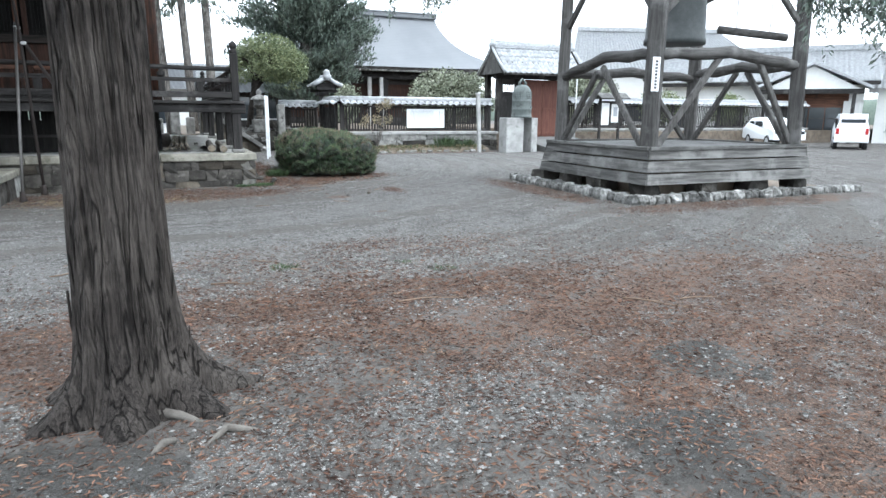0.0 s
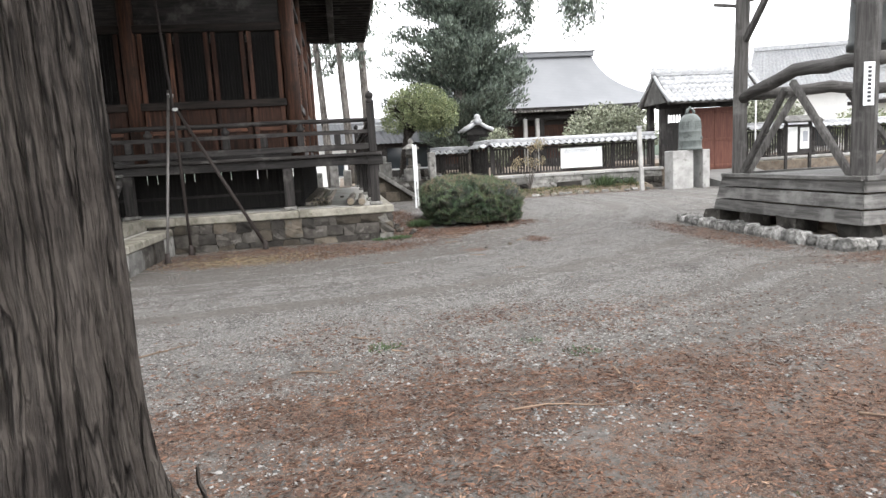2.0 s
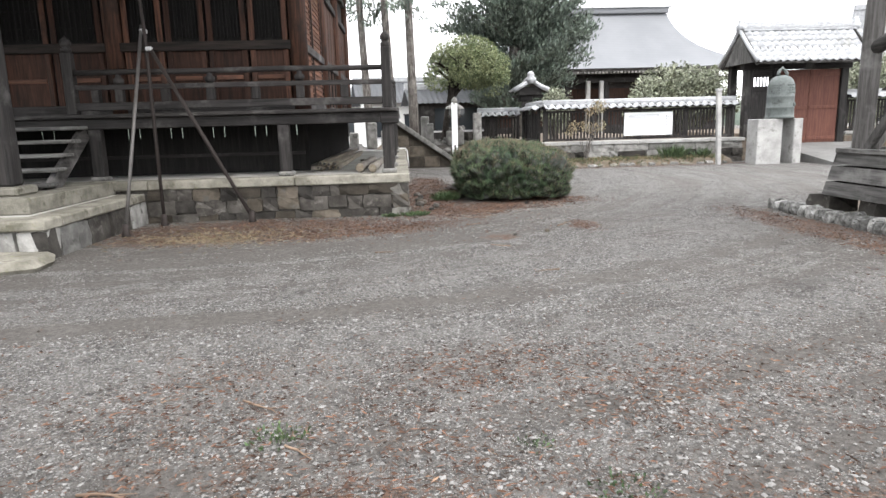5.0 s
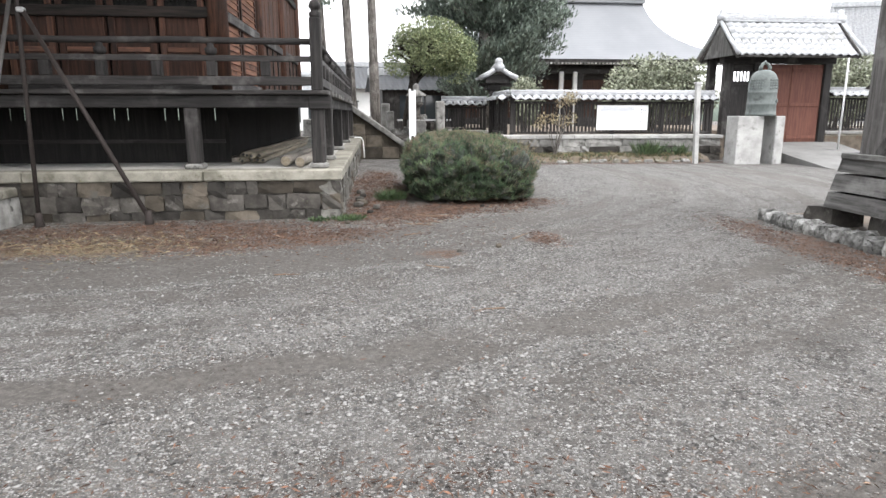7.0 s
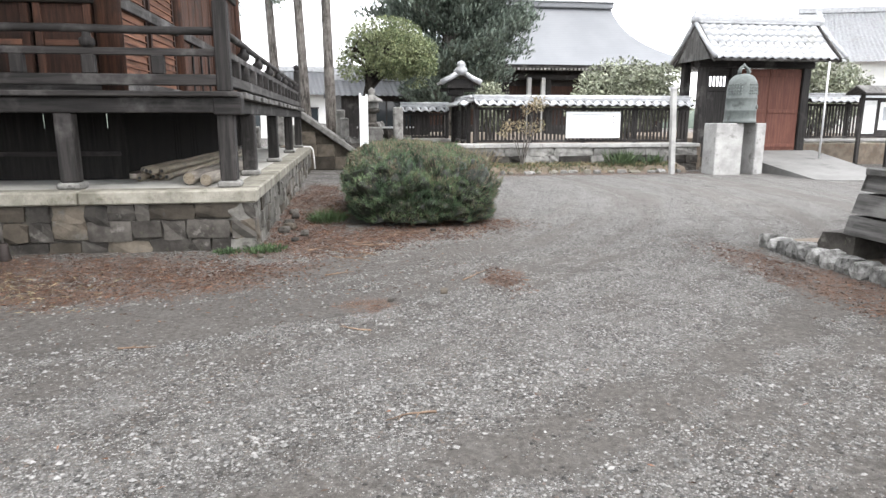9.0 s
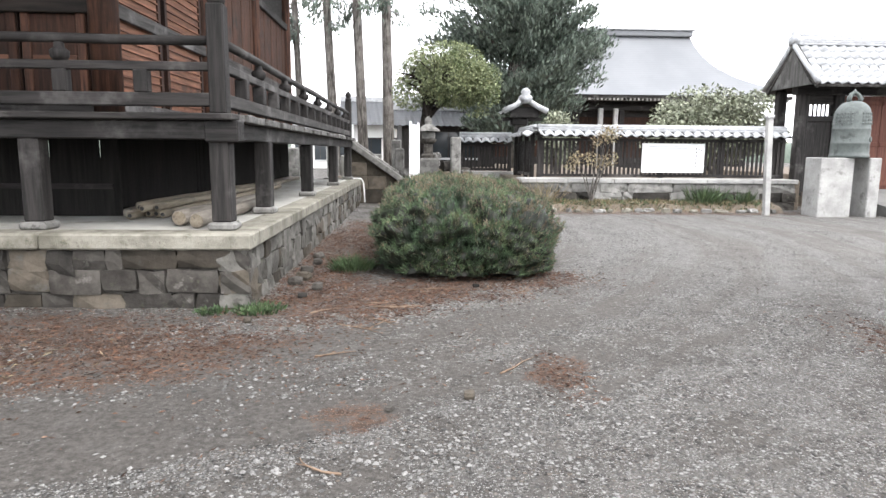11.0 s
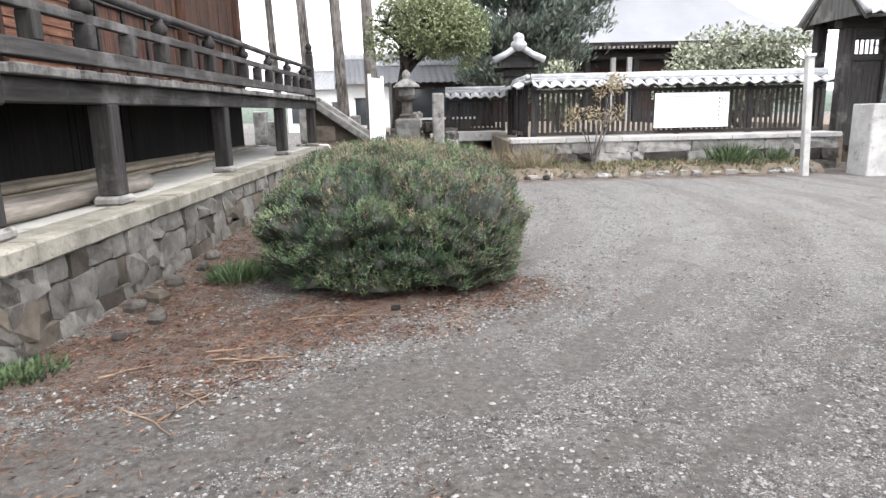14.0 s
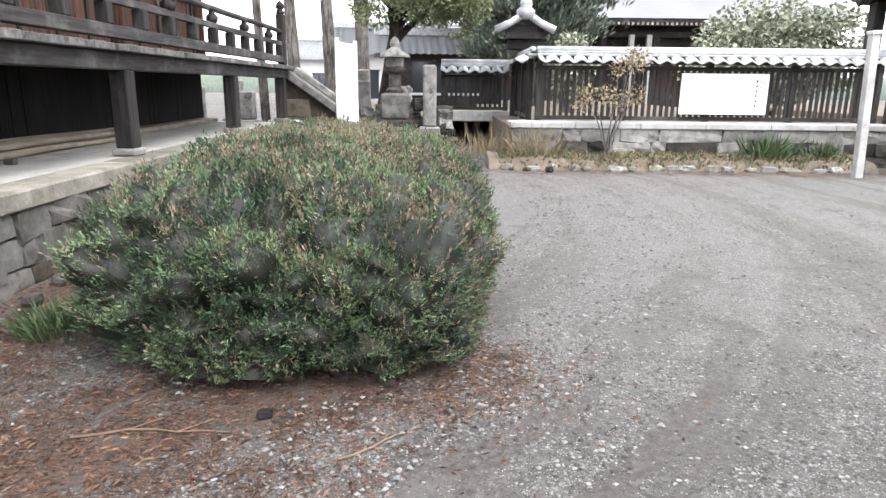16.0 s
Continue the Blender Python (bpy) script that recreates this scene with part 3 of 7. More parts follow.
# entrance platform with its steps
part("platform_core", box(-12.7, -6.55, 2.45, PY + 0.05, -0.2, 0.45, 0.0), m_soil, hall)
part("platform_cap", box(-12.7, -6.42, 2.28, 2.72, 0.34, 0.48, 0.02), m_cap, hall, "dressed stone kerb")
part("platform_cap", box(-6.86, -6.42, 2.726, PY - 0.005, 0.34, 0.48, 0.02), m_cap, hall, "dressed stone kerb")
part("platform_floor", box(-12.6, -6.87, 2.73, PY + 0.02, 0.40, 0.474, 0.0), m_slab, hall)
part("platform_step", box(-12.3, -6.95, 2.95, PY + 0.3, 0.476, 0.70, 0.015), m_cap, hall, "pale stone step")
wall_stones((-6.46, 2.34, 0), (-6.46, PY + 0.05, 0), GZ - 0.1, 0.34, (1, 0, 0), 1, 0.5, hall, (m_stone_grey, m_stone), 3)
wall_stones((-12.6, 2.34, 0), (-6.44, 2.34, 0), GZ - 0.1, 0.34, (0, -1, 0), 1, 0.55, hall, (m_stone, m_stone_grey), 4)

# veranda deck
VX, VY, VT = -1.98, 5.72, 1.85
WX, WY = -3.85, 7.25                   # faces of the hall's body
part("veranda_floor", box(WX, VX - 0.25, VY + 0.25, PB, 1.74, 1.845, 0.0), m_dark_y, hall, "dark veranda boards")
part("veranda_floor", box(-15.3, WX, VY + 0.25, WY + 0.1, 1.74, 1.845, 0.0), m_dark_x, hall, "dark veranda boards")
part("edge_board", box(-16.9, VX, VY, VY + 0.26, 1.79, 1.855, 0.012), m_dark_x, hall, "weathered veranda edge board")
ex = VY + 0.262
k = 0
while ex < PB + 0.1:                   # boards on the side lie across, their worn ends show
    w = 0.2 + 0.05 * ((k * 7) % 5) / 5
    part("edge_board", box(VX - 0.62, VX + 0.012 * ((k * 3) % 4), ex, ex + w - 0.006, 1.785, 1.855 + 0.004 * ((k * 5) % 3), 0.008), m_grey_x, hall)
    ex += w
    k += 1
part("edge_beam", box(-16.8, VX - 0.12, VY + 0.1, VY + 0.28, 1.60, 1.785, 0.012), m_dark_x, hall)
part("edge_beam", box(VX - 0.28, VX - 0.1, VY + 0.283, PB + 0.1, 1.60, 1.785, 0.012), m_dark_y, hall)
part("beam_end", box(VX - 0.3, VX + 0.03, VY + 0.06, VY + 0.32, 1.575, 1.79, 0.015), m_dark_x, hall)

posts = [(-2.16, 5.93), (-4.02, 5.93), (-7.3, 5.93), (-11.8, 5.93), (-15.1, 5.93), (-2.16, 7.72), (-2.16, 11.0), (-2.16, 14.66), (-2.16, 17.95)]
for x, y in posts:
    p = part("veranda_post", box(x - 0.1, x + 0.1, y - 0.1, y + 0.1, 0.77, 1.60, 0.015), m_dark_z, hall, "square dark post, worn pale at the foot")
    part("base_stone", box(x - 0.14, x + 0.14, y - 0.14, y + 0.14, 0.685, 0.772, 0.025), m_stone_grey, p)

# railing
def finial_post(x, y, h):
    p = part("rail_post", box(x - 0.085, x + 0.085, y - 0.085, y + 0.085, 1.856, 1.856 + h, 0.014), m_dark_z, hall, "square corner post with turned cap")
    prof = [(0.075, 0), (0.085, 0.02), (0.085, 0.07), (0.06, 0.085), (0.06, 0.11), (0.082, 0.125), (0.09, 0.17), (0.075, 0.215), (0.04, 0.245), (0.012, 0.275), (0.004, 0.285)]
    part("post_cap", lathe(prof, (x, y, 1.856 + h), 14), m_dark_z, p, "onion-shaped wooden cap", smooth=True)


RX, RY = VX - 0.17, VY + 0.19
finial_post(RX, RY, 1.05)
finial_post(RX, PB - 0.12, 1.05)
finial_post(-7.62, RY, 1.05)
finial_post(-11.5, RY, 1.05)
for x0, x1 in ((-7.55, RX - 0.06), (-16.8, -11.56)):
    part("sill_rail", beam((x0, RY, 1.99), (x1, RY, 1.99), 0.13, 0.13), m_dark_x, hall)
    part("middle_rail", beam((x0, RY, 2.315), (x1, RY, 2.315), 0.075, 0.085, steps=6, wobble=0.008), m_dark_x, hall)
    part("top_rail", tube([(x0 + (x1 - x0) * n / 6, RY, 2.565 + 0.008 * math.sin(n * 2)) for n in range(7)], [0.048] * 7, 10), m_dark_x, hall, "rounded weathered top rail", smooth=True)
part("sill_rail", beam((RX, RY + 0.06, 1.99), (RX, PB - 0.2, 1.99), 0.13, 0.13), m_dark_y, hall)
part("middle_rail", beam((RX, RY + 0.06, 2.315), (RX, PB - 0.2, 2.315), 0.075, 0.085, steps=8, wobble=0.008), m_dark_y, hall)
part("top_rail", tube([(RX, RY + 0.06 + (PB - 0.26 - RY) * n / 8, 2.565 + 0.008 * math.sin(n * 2)) for n in range(9)], [0.048] * 9, 10), m_dark_y, hall, smooth=True)


def baluster(x, y, tall):
    """A short post between the rails; the tall ones carry a bearing block under the top rail."""
    b = part("baluster", box(x - 0.07, x + 0.07, y - 0.06, y + 0.06, 2.055, 2.275, 0.012), m_dark_z, hall)
    if tall:
        part("bearing_block", lathe([(0.06, 0), (0.085, 0.03), (0.09, 0.09), (0.05, 0.12), (0.045, 0.17)], (x, y, 2.358), 12), m_dark_z, b, smooth=True)


for n in range(7):
    baluster(-2.9 - 0.78 * n if n < 6 else -7.2, RY, n % 2 == 1)
for n in range(15):
    baluster(RX, RY + 0.85 + 0.8 * n, n % 2 == 1)

# front stairs between the newel posts
for n in range(5):
    z, y = 1.66 - 0.215 * n, 5.62 - 0.29 * n
    part("stair_tread", box(-11.75, -7.28, y - 0.36, y, z - 0.06, z, 0.012), m_grey_x, hall, "worn pale plank tread")
part("stair_string", beam((-7.42, 5.75, 1.55), (-7.42, 4.25, 0.55), 0.1, 0.26), m_dark_y, hall)
part("stair_string", beam((-11.6, 5.75, 1.55), (-11.6, 4.25, 0.55), 0.1, 0.26), m_dark_y, hall)
# porch columns
for x in (-7.5, -11.6):
    c = part("porch_column", box(x - 0.15, x + 0.15, 3.35, 3.65, 0.83, 5.2, 0.03), m_dark_z, hall, "tall weathered porch column, pale at the edges")
    part("base_stone", box(x - 0.27, x + 0.27, 3.23, 3.77, 0.70, 0.83, 0.03), m_cap, c)

# body of the hall
BF, BBK, BT = WY, 17.9, 6.4
bx = [-3.85, -7.35, -11.7, -15.2]
for x in bx:
    part("body_pillar", tube([(x, BF, 1.845), (x, BF, BT)], [0.17, 0.17], 16), m_red_pillar, hall, "round dark pillar, reddish where worn", smooth=True)
by = [BF + 3.55, BF + 7.1, BBK]
for y in by:
    part("body_pillar", tube([(WX, y, 1.845), (WX, y, BT)], [0.16, 0.16], 16), m_red_pillar, hall, smooth=True)
part("floor_sill", box(-15.2, WX - 0.05, BF - 0.09, BF + 0.05, 1.85, 2.07, 0.01), m_dark_x, hall)
part("floor_sill", box(WX - 0.05, WX + 0.09, BF + 0.17, BBK, 1.85, 2.07, 0.01), m_dark_y, hall)
for z in (3.05, 4.75, 5.6):
    part("wall_rail", box(-15.2, WX - 0.1, BF - 0.1, BF + 0.06, z, z + 0.17, 0.01), m_shaded_x, hall)
    part("wall_rail", box(WX - 0.06, WX + 0.1, BF + 0.15, BBK, z, z + 0.17, 0.01), m_dark_y, hall)
# front: panelled doors with barred windows
for bay in range(3):
    x1, x0 = bx[bay] - 0.17, bx[bay + 1] + 0.17
    n = 4
    w = (x1 - x0) / n
    for i in range(n):
        a = x0 + i * w
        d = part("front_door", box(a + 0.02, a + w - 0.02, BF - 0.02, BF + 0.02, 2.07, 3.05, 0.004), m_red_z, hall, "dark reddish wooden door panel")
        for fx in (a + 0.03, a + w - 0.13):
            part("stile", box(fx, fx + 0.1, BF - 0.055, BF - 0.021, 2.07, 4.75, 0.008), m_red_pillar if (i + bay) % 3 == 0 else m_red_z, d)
        part("backboard", box(a + 0.02, a + w - 0.02, BF + 0.03, BF + 0.05, 3.22, 4.75, 0.0), m_shaded_z, d)
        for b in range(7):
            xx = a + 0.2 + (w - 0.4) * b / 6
            part("window_bar", box(xx - 0.012, xx + 0.012, BF - 0.03, BF - 0.005, 3.3, 4.65, 0.0), m_shaded_z, d)
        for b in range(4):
            part("window_bar", box(a + 0.14, a + w - 0.14, BF - 0.024, BF - 0.008, 3.5 + 0.32 * b, 3.52 + 0.32 * b, 0.0), m_shaded_z, d)
        part("cross_piece", box(a + 0.14, a + w - 0.14, BF - 0.05, BF - 0.021, 2.5, 2.58, 0.006), m_red_x, d)
    part("upper_wall", box(x0, x1, BF - 0.02, BF + 0.02, 4.92, 6.4, 0.0), m_dark_x, hall)
# side: louvred shutter next to the corner, then plank walls
part("side_backboard", box(WX - 0.05, WX - 0.02, BF + 0.17, BBK, 2.07, 6.4, 0.0), m_dark_z, hall)
for j, (a, b) in enumerate(((BF + 0.2, BF + 1.62), (BF + 1.78, BF + 3.36))):
    sh = part("louvre_frame", box(WX - 0.02, WX + 0.05, a, a + 0.09, 2.07, 4.75, 0.006), m_red_z, hall, "faded red-brown louvred shutter")
    part("frame_stile", box(WX - 0.02, WX + 0.05, b - 0.09, b, 2.07, 4.75, 0.006), m_red_z, sh)
    for n in range(24):
        z = 2.12 + 0.11 * n
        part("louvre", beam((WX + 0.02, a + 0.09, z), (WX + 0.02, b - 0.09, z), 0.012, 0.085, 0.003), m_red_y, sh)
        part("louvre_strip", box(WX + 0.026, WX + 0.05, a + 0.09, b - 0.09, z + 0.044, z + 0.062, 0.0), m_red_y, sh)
y = BF + 3.72
k = 0
while y < BBK - 0.2:
    w = 0.3 + 0.04 * (k % 3)
    y1 = min(y + w, BBK - 0.16)
    part("wall_plank", box(WX - 0.02, WX + 0.02 + 0.006 * (k % 2), y, y1 - 0.008, 2.07, 4.75, 0.004), m_red_pillar, hall)
    y += w
    k += 1
for n in range(9):
    y = BF + 3.9 + 0.8 * n
    part("batten", box(WX + 0.028, WX + 0.06, y, y + 0.07, 2.07, 3.05, 0.004), m_dark_z, hall)
part("back_wall", box(-15.2, WX + 0.02, BBK + 0.01, BBK + 0.08, 1.85, 6.4, 0.0), m_dark_x, hall)
part("far_side_wall", box(-15.28, -15.2, BF, BBK, 1.85, 6.4, 0.0), m_dark_y, hall)
# plank screen under the floor, with short slits near its top
def slit_board(x0, x1, y0, y1, gap):
    bm = box(x0, x1 - 0.001, y0, y1, 0.69, 1.4, 0.0)
    cuboid(bm, x0, x1 - gap, y0, y1, 1.4, 1.6)
    return cuboid(bm, x0, x1 - 0.001, y0, y1, 1.6, 1.74)


x = -15.0
k = 0
while x < WX - 0.1:
    w = 0.16 + 0.03 * ((k * 5) % 4)
    gap = 0.02 if k % 4 in (1, 2) else 0.001
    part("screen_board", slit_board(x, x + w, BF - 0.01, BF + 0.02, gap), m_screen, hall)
    x += w
    k += 1
y = BF + 0.1
while y < BBK:
    w = 0.17 + 0.03 * ((k * 5) % 4)
    gap = 0.016 if k % 6 in (1, 2, 3) and (k // 11) % 2 == 0 else 0.001
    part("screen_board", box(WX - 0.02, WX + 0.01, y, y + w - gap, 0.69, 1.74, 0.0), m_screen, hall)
    y += w
    k += 1
for z in (1.02, 1.62):
    part("screen_rail", box(-15.0, WX, BF - 0.05, BF - 0.012, z, z + 0.06, 0.0), m_dark_x, hall)
part("ground_sill", box(WX - 0.1, WX + 0.32, BF, BBK, 0.684, 0.765, 0.012), m_log, hall, "low brown-edged timber sill on the podium")

# eaves: soffit boards, rafters and roof
# Front edge is unseen and drawn out further to shade the doors
EX, EY0, EY1, EZ = -1.55, 3.2, 19.0, 6.5
part("soffit", box(-17.6, EX - 0.1, EY0 + 0.1, EY1 - 0.1, EZ + 0.16, EZ + 0.24, 0.0), m_dark_y, hall, "dark boarded eaves")
for n in range(40):
    y = EY0 + 0.2 + 0.39 * n
    part("rafter", box(WX - 0.2, EX, y, y + 0.1, EZ + 0.02, EZ + 0.155, 0.0), m_dark_x, hall)
for n in range(30):
    x = -17.4 + 0.45 * n
    part("rafter", box(x, x + 0.1, EY0, WY + 0.2, EZ + 0.021, EZ + 0.156, 0.0), m_dark_y, hall)
part("eave_purlin", box(WX + 0.9, WX + 1.1, EY0 + 2.3, EY1 - 1, EZ - 0.2, EZ + 0.018, 0.01), m_dark_y, hall)
part("eave_purlin", box(-17, WX + 1.1, EY0 + 2.0, EY0 + 2.25, EZ - 0.2, EZ + 0.018, 0.01), m_dark_x, hall)
part("eave_fascia", box(EX - 0.02, EX + 0.06, EY0, EY1, EZ + 0.04, EZ + 0.34, 0.01), m_dark_y, hall)
part("eave_fascia", box(-17.6, EX + 0.06, EY1 + 0.003, EY1 + 0.08, EZ + 0.04, EZ + 0.34, 0.01), m_dark_x, hall)
part("eave_fascia", box(-17.6, EX + 0.06, EY0 - 0.083, EY0 - 0.003, EZ + 0.04, EZ + 0.34, 0.01), m_dark_x, hall)
bm = bmesh.new()
lo = [bm.verts.new(c) for c in ((-17.7, EY0 - 0.1, EZ + 0.35), (EX + 0.1, EY0 - 0.1, EZ + 0.35), (EX + 0.1, EY1 + 0.1, EZ + 0.35), (-17.7, EY1 + 0.1, EZ + 0.35))]
mid = [bm.verts.new(c) for c in ((-14.6, 7.2, 8.4), (-4.6, 7.2, 8.4), (-4.6, 15.8, 8.4), (-14.6, 15.8, 8.4))]
top = [bm.verts.new(c) for c in ((-11.5, 11.4, 12.4), (-7.7, 11.4, 12.4), (-7.7, 11.6, 12.4), (-11.5, 11.6, 12.4))]
for a, b in ((lo, mid), (mid, top)):
    for n in range(4):
        bm.faces.new((a[n], a[(n + 1) % 4], b[(n + 1) % 4], b[n]))
bm.faces.new(top)
bm.faces.new(lo[::-1])
part("roof", bm, m_sheet, hall, "hipped sheet-metal roof")
# Out of view; set low and broad to shade the left bays
part("porch_roof", beam((-10.0, 0.9, 4.35), (-10.0, 4.6, 6.0), 8.8, 0.25), m_dark_y, hall, "unseen dark porch roof over the stairs, widened for shade")
part("porch_lintel", box(-12.2, -6.9, 3.36, 3.64, 4.5, 4.82, 0.02), m_tower_x, hall)

# stone stair wing at the veranda's far end
wing = thing("side_stair", (-1.0, 18.9, GZ), "stone block side stair with a sloping parapet by the hall", "stairs")
bm = bmesh.new()
prof = [(-2.3, GZ - 0.1), (0.0, GZ - 0.1), (0.0, 0.18), (-2.25, 1.74), (-2.3, 1.74)]
fr = [bm.verts.new((x, 18.55, z)) for x, z in prof]
bk = [bm.verts.new((x, 20.2, z)) for x, z in prof]
bm.faces.new(fr[::-1])
bm.faces.new(bk)
for n in range(5):
    bm.faces.new((fr[n], fr[(n + 1) % 5], bk[(n + 1) % 5], bk[n]))
bmesh.ops.recalc_face_normals(bm, faces=bm.faces[:])
part("stair_mass", bm, m_stone_brown, wing)
for py in (18.5, 20.1):
    part("parapet", beam((-2.3, py, 1.82), (0.08, py, 0.16), 0.26, 0.17, 0.02), m_stone_grey, wing, "sloping weathered parapet slab")
for r in range(4):
    z0 = GZ + 0.02 + 0.4 * r
    limit = -2.25 + (1.58 - z0 - 0.4) / 1.56 * 2.25
    x = -2.28
    k = 0
    while x < limit - 0.1:
        w = min(0.55 + 0.1 * ((k + r) % 3), limit - x)
        part("stone_block", box(x, x + w - 0.012, 18.48, 18.56, z0, z0 + 0.39, 0.012), m_stone_brown, wing)
        x += w
        k += 1


# ---- tiled timber fence on its stone wall ----
def pantile_mesh(w, length, name="roof_tile"):
    """A wavy clay tile: trough and roll, with thickness at its lower edge. Local x across, y up the slope."""
    n = 6
    v, f = [], []
    for j, y in enumerate((0.0, length)):
        for i in range(n + 1):
            u = i / n
            z = 0.034 * math.cos(u * 2 * math.pi) + (0.012 if j == 0 else 0.0)
            v.append((w * (u - 0.5) * 1.04, y, z))
    for i in range(n):
        f.append((i, i + 1, n + 2 + i, n + 1 + i))
    base = len(v)
    v += [(x, y, z - 0.032) for x, y, z in v[:n + 1]]
    for i in range(n):
        f.append((base + i, base + i + 1, i + 1, i))
    me = bpy.data.meshes.new(name)
    me.from_pydata(v, [], f)
    me.update()
    me.polygons.foreach_set("use_smooth", [True] * len(me.polygons))
    me.materials.append(m_tile)
    return me


tile_fence = pantile_mesh(0.285, 0.36)
tile_gate = pantile_mesh(0.275, 0.31)


def ridge_stack(x0, x1, y, z, parent, along="x"):
    """Ridge courses: two flat layers and a round cap."""
    def lay(a, b, c, d, e, g, bev):
        return box(a, b, c, d, e, g, bev) if along == "x" else box(c, d, a, b, e, g, bev)
    part("ridge_course", lay(x0, x1, y - 0.13, y + 0.13, z, z + 0.05, 0.012), m_tile, parent)
    part("ridge_course", lay(x0, x1, y - 0.10, y + 0.10, z + 0.052, z + 0.10, 0.012), m_tile, parent)
    pts = [(x0, y, z + 0.12), (x1, y, z + 0.12)] if along == "x" else [(y, x0, z + 0.12), (y, x1, z + 0.12)]
    part("ridge_cap", tube(pts, [0.075, 0.075], 12), m_tile, parent, "rounded ridge tile", smooth=True)


def fence_run(x0, x1, y, ztop, zbase, label, pitch=0.125, gapped=True, hip=False):
    """A run of dark slatted fence under a small tiled roof, facing -y."""
    fence = thing("tiled_fence", ((x0 + x1) / 2, y, zbase), label, "fence", "tiled fences")
    n = max(2, round((x1 - x0) / 1.75) + 1)
    for i in range(n):
        x = x0 + 0.06 + (x1 - x0 - 0.12) * i / (n - 1)
        part("fence_post", box(x - 0.06, x + 0.06, y - 0.06, y + 0.06, zbase, ztop - 0.22, 0.008), m_dark_z, fence)
    part("bottom_rail", box(x0, x1, y - 0.075, y + 0.03, zbase + 0.02, zbase + 0.10, 0.006), m_dark_x, fence)
    part("top_rail", box(x0, x1, y - 0.07, y + 0.03, ztop - 0.44, ztop - 0.36, 0.006), m_dark_x, fence)
    part("eave_board", box(x0, x1, y - 0.34, y - 0.30, ztop - 0.33, ztop - 0.27, 0.004), m_dark_x, fence)
    me = bpy.data.meshes.new("slat")
    bm = box(-0.036, 0.036, -0.012, 0.012, 0, ztop - zbase - 0.46, 0.003)
    bm.to_mesh(me)
    bm.free()
    me.materials.append(m_fence_z)
    rng = random.Random(int(x0 * 10))
    x = x0 + 0.15
    while x < x1 - 0.08:
        place_piece("slat", me, (x, y - 0.055, zbase + 0.10), fence, (0, 0, rng.uniform(-0.05, 0.05)))
        x += pitch * rng.uniform(0.94, 1.06)
    # roof: bed boards and tiles on both slopes
    bm = bmesh.new()
    for s in (-1, 1):
        q = [bm.verts.new(c) for c in ((x0, y, ztop - 0.14), (x1, y, ztop - 0.14), (x1, y + s * 0.36, ztop - 0.28), (x0, y + s * 0.36, ztop - 0.28))]
        bm.faces.new(q if s < 0 else q[::-1])
    bmesh.ops.solidify(bm, geom=bm.faces[:], thickness=0.02)
    part("roof_deck", bm, m_dark_x, fence)
    cnt = round((x1 - x0) / 0.285)
    for i in range(cnt):
        x = x0 + 0.14 + 0.285 * i
        place_piece("roof_tile", tile_fence, (x, y - 0.41, ztop - 0.275), fence, (radians(21), 0, 0))
        place_piece("roof_tile", tile_fence, (x, y + 0.41, ztop - 0.275), fence, (radians(21), 0, math.pi))
    ridge_stack(x0, x1, y, ztop - 0.17, fence)
    return fence


fence_run(3.25, 10.45, 17.68, 2.27, 0.80, "dark slatted fence under a silver-grey tiled roof beside the gate")
fence_run(1.25, 3.0, 21.1, 2.13, 0.86, "short dark slatted fence under silver-grey tiles by the roofed post")
fence_run(15.5, 33.0, 18.9, 2.45, 0.86, "long dark slatted fence under silver-grey tiles on rubble")
# its return towards the roofed post
ret = thing("fence_return", (3.15, 19, 0.8), "dark slatted return of the tiled fence beside the roofed post", "fence", "tiled fences")
for y in (17.95, 19.0, 20.2):
    part("fence_post", box(3.09, 3.21, y - 0.06, y + 0.06, 0.76, 2.05, 0.008), m_dark_z, ret)
part("bottom_rail", box(3.1, 3.2, 18.0, 20.2, 0.82, 0.9, 0.006), m_dark_y, ret)
for n in range(17):
    part("slat", box(3.13, 3.155, 18.05 + 0.126 * n, 18.12 + 0.126 * n, 0.9, 1.84, 0.003), m_fence_z, ret)
for n in range(9):
    place_piece("roof_tile", tile_fence, (2.76, 17.8 + 0.285 * n, 1.995), ret, (radians(21), 0, radians(-90)))
    place_piece("roof_tile", tile_fence, (3.58, 17.8 + 0.285 * n, 1.995), ret, (radians(21), 0, radians(90)))
place_piece("roof_tile", tile_fence, (2.9, 17.36, 1.99), ret, (radians(18), 0, radians(-35)))
ridge_stack(17.7, 20.25, 3.17, 2.10, ret, "y")

# stone wall under the fence
fwall = thing("stone_wall", (6.5, 17, GZ), "low wall of rough grey stone courses under the fence", "wall")
part("wall_core", box(2.75, 10.4, 16.98, 17.6, -0.15, 0.70, 0.0), m_soil, fwall)
for n in range(6):
    x0 = 2.65 + 1.3 * n
    part("coping", box(x0, min(x0 + 1.29, 10.45), 16.80, 17.62, 0.68, 0.80, 0.015), m_concrete, fwall, "pale weathered coping stone")
wall_stones((2.7, 16.86, 0), (10.4, 16.86, 0), 0.42, 0.68, (0, -1, 0), 1, 0.75, fwall, (m_stone_grey,), 5)
wall_stones((2.7, 16.82, 0), (10.4, 16.82, 0), -0.1, 0.43, (0, -1, 0), 2, 0.6, fwall, (m_stone_grey, m_stone_grey, m_stone), 6)
lwall = thing("stone_wall", (2, 20.9, GZ), "pale rendered base wall under the short fence", "wall")
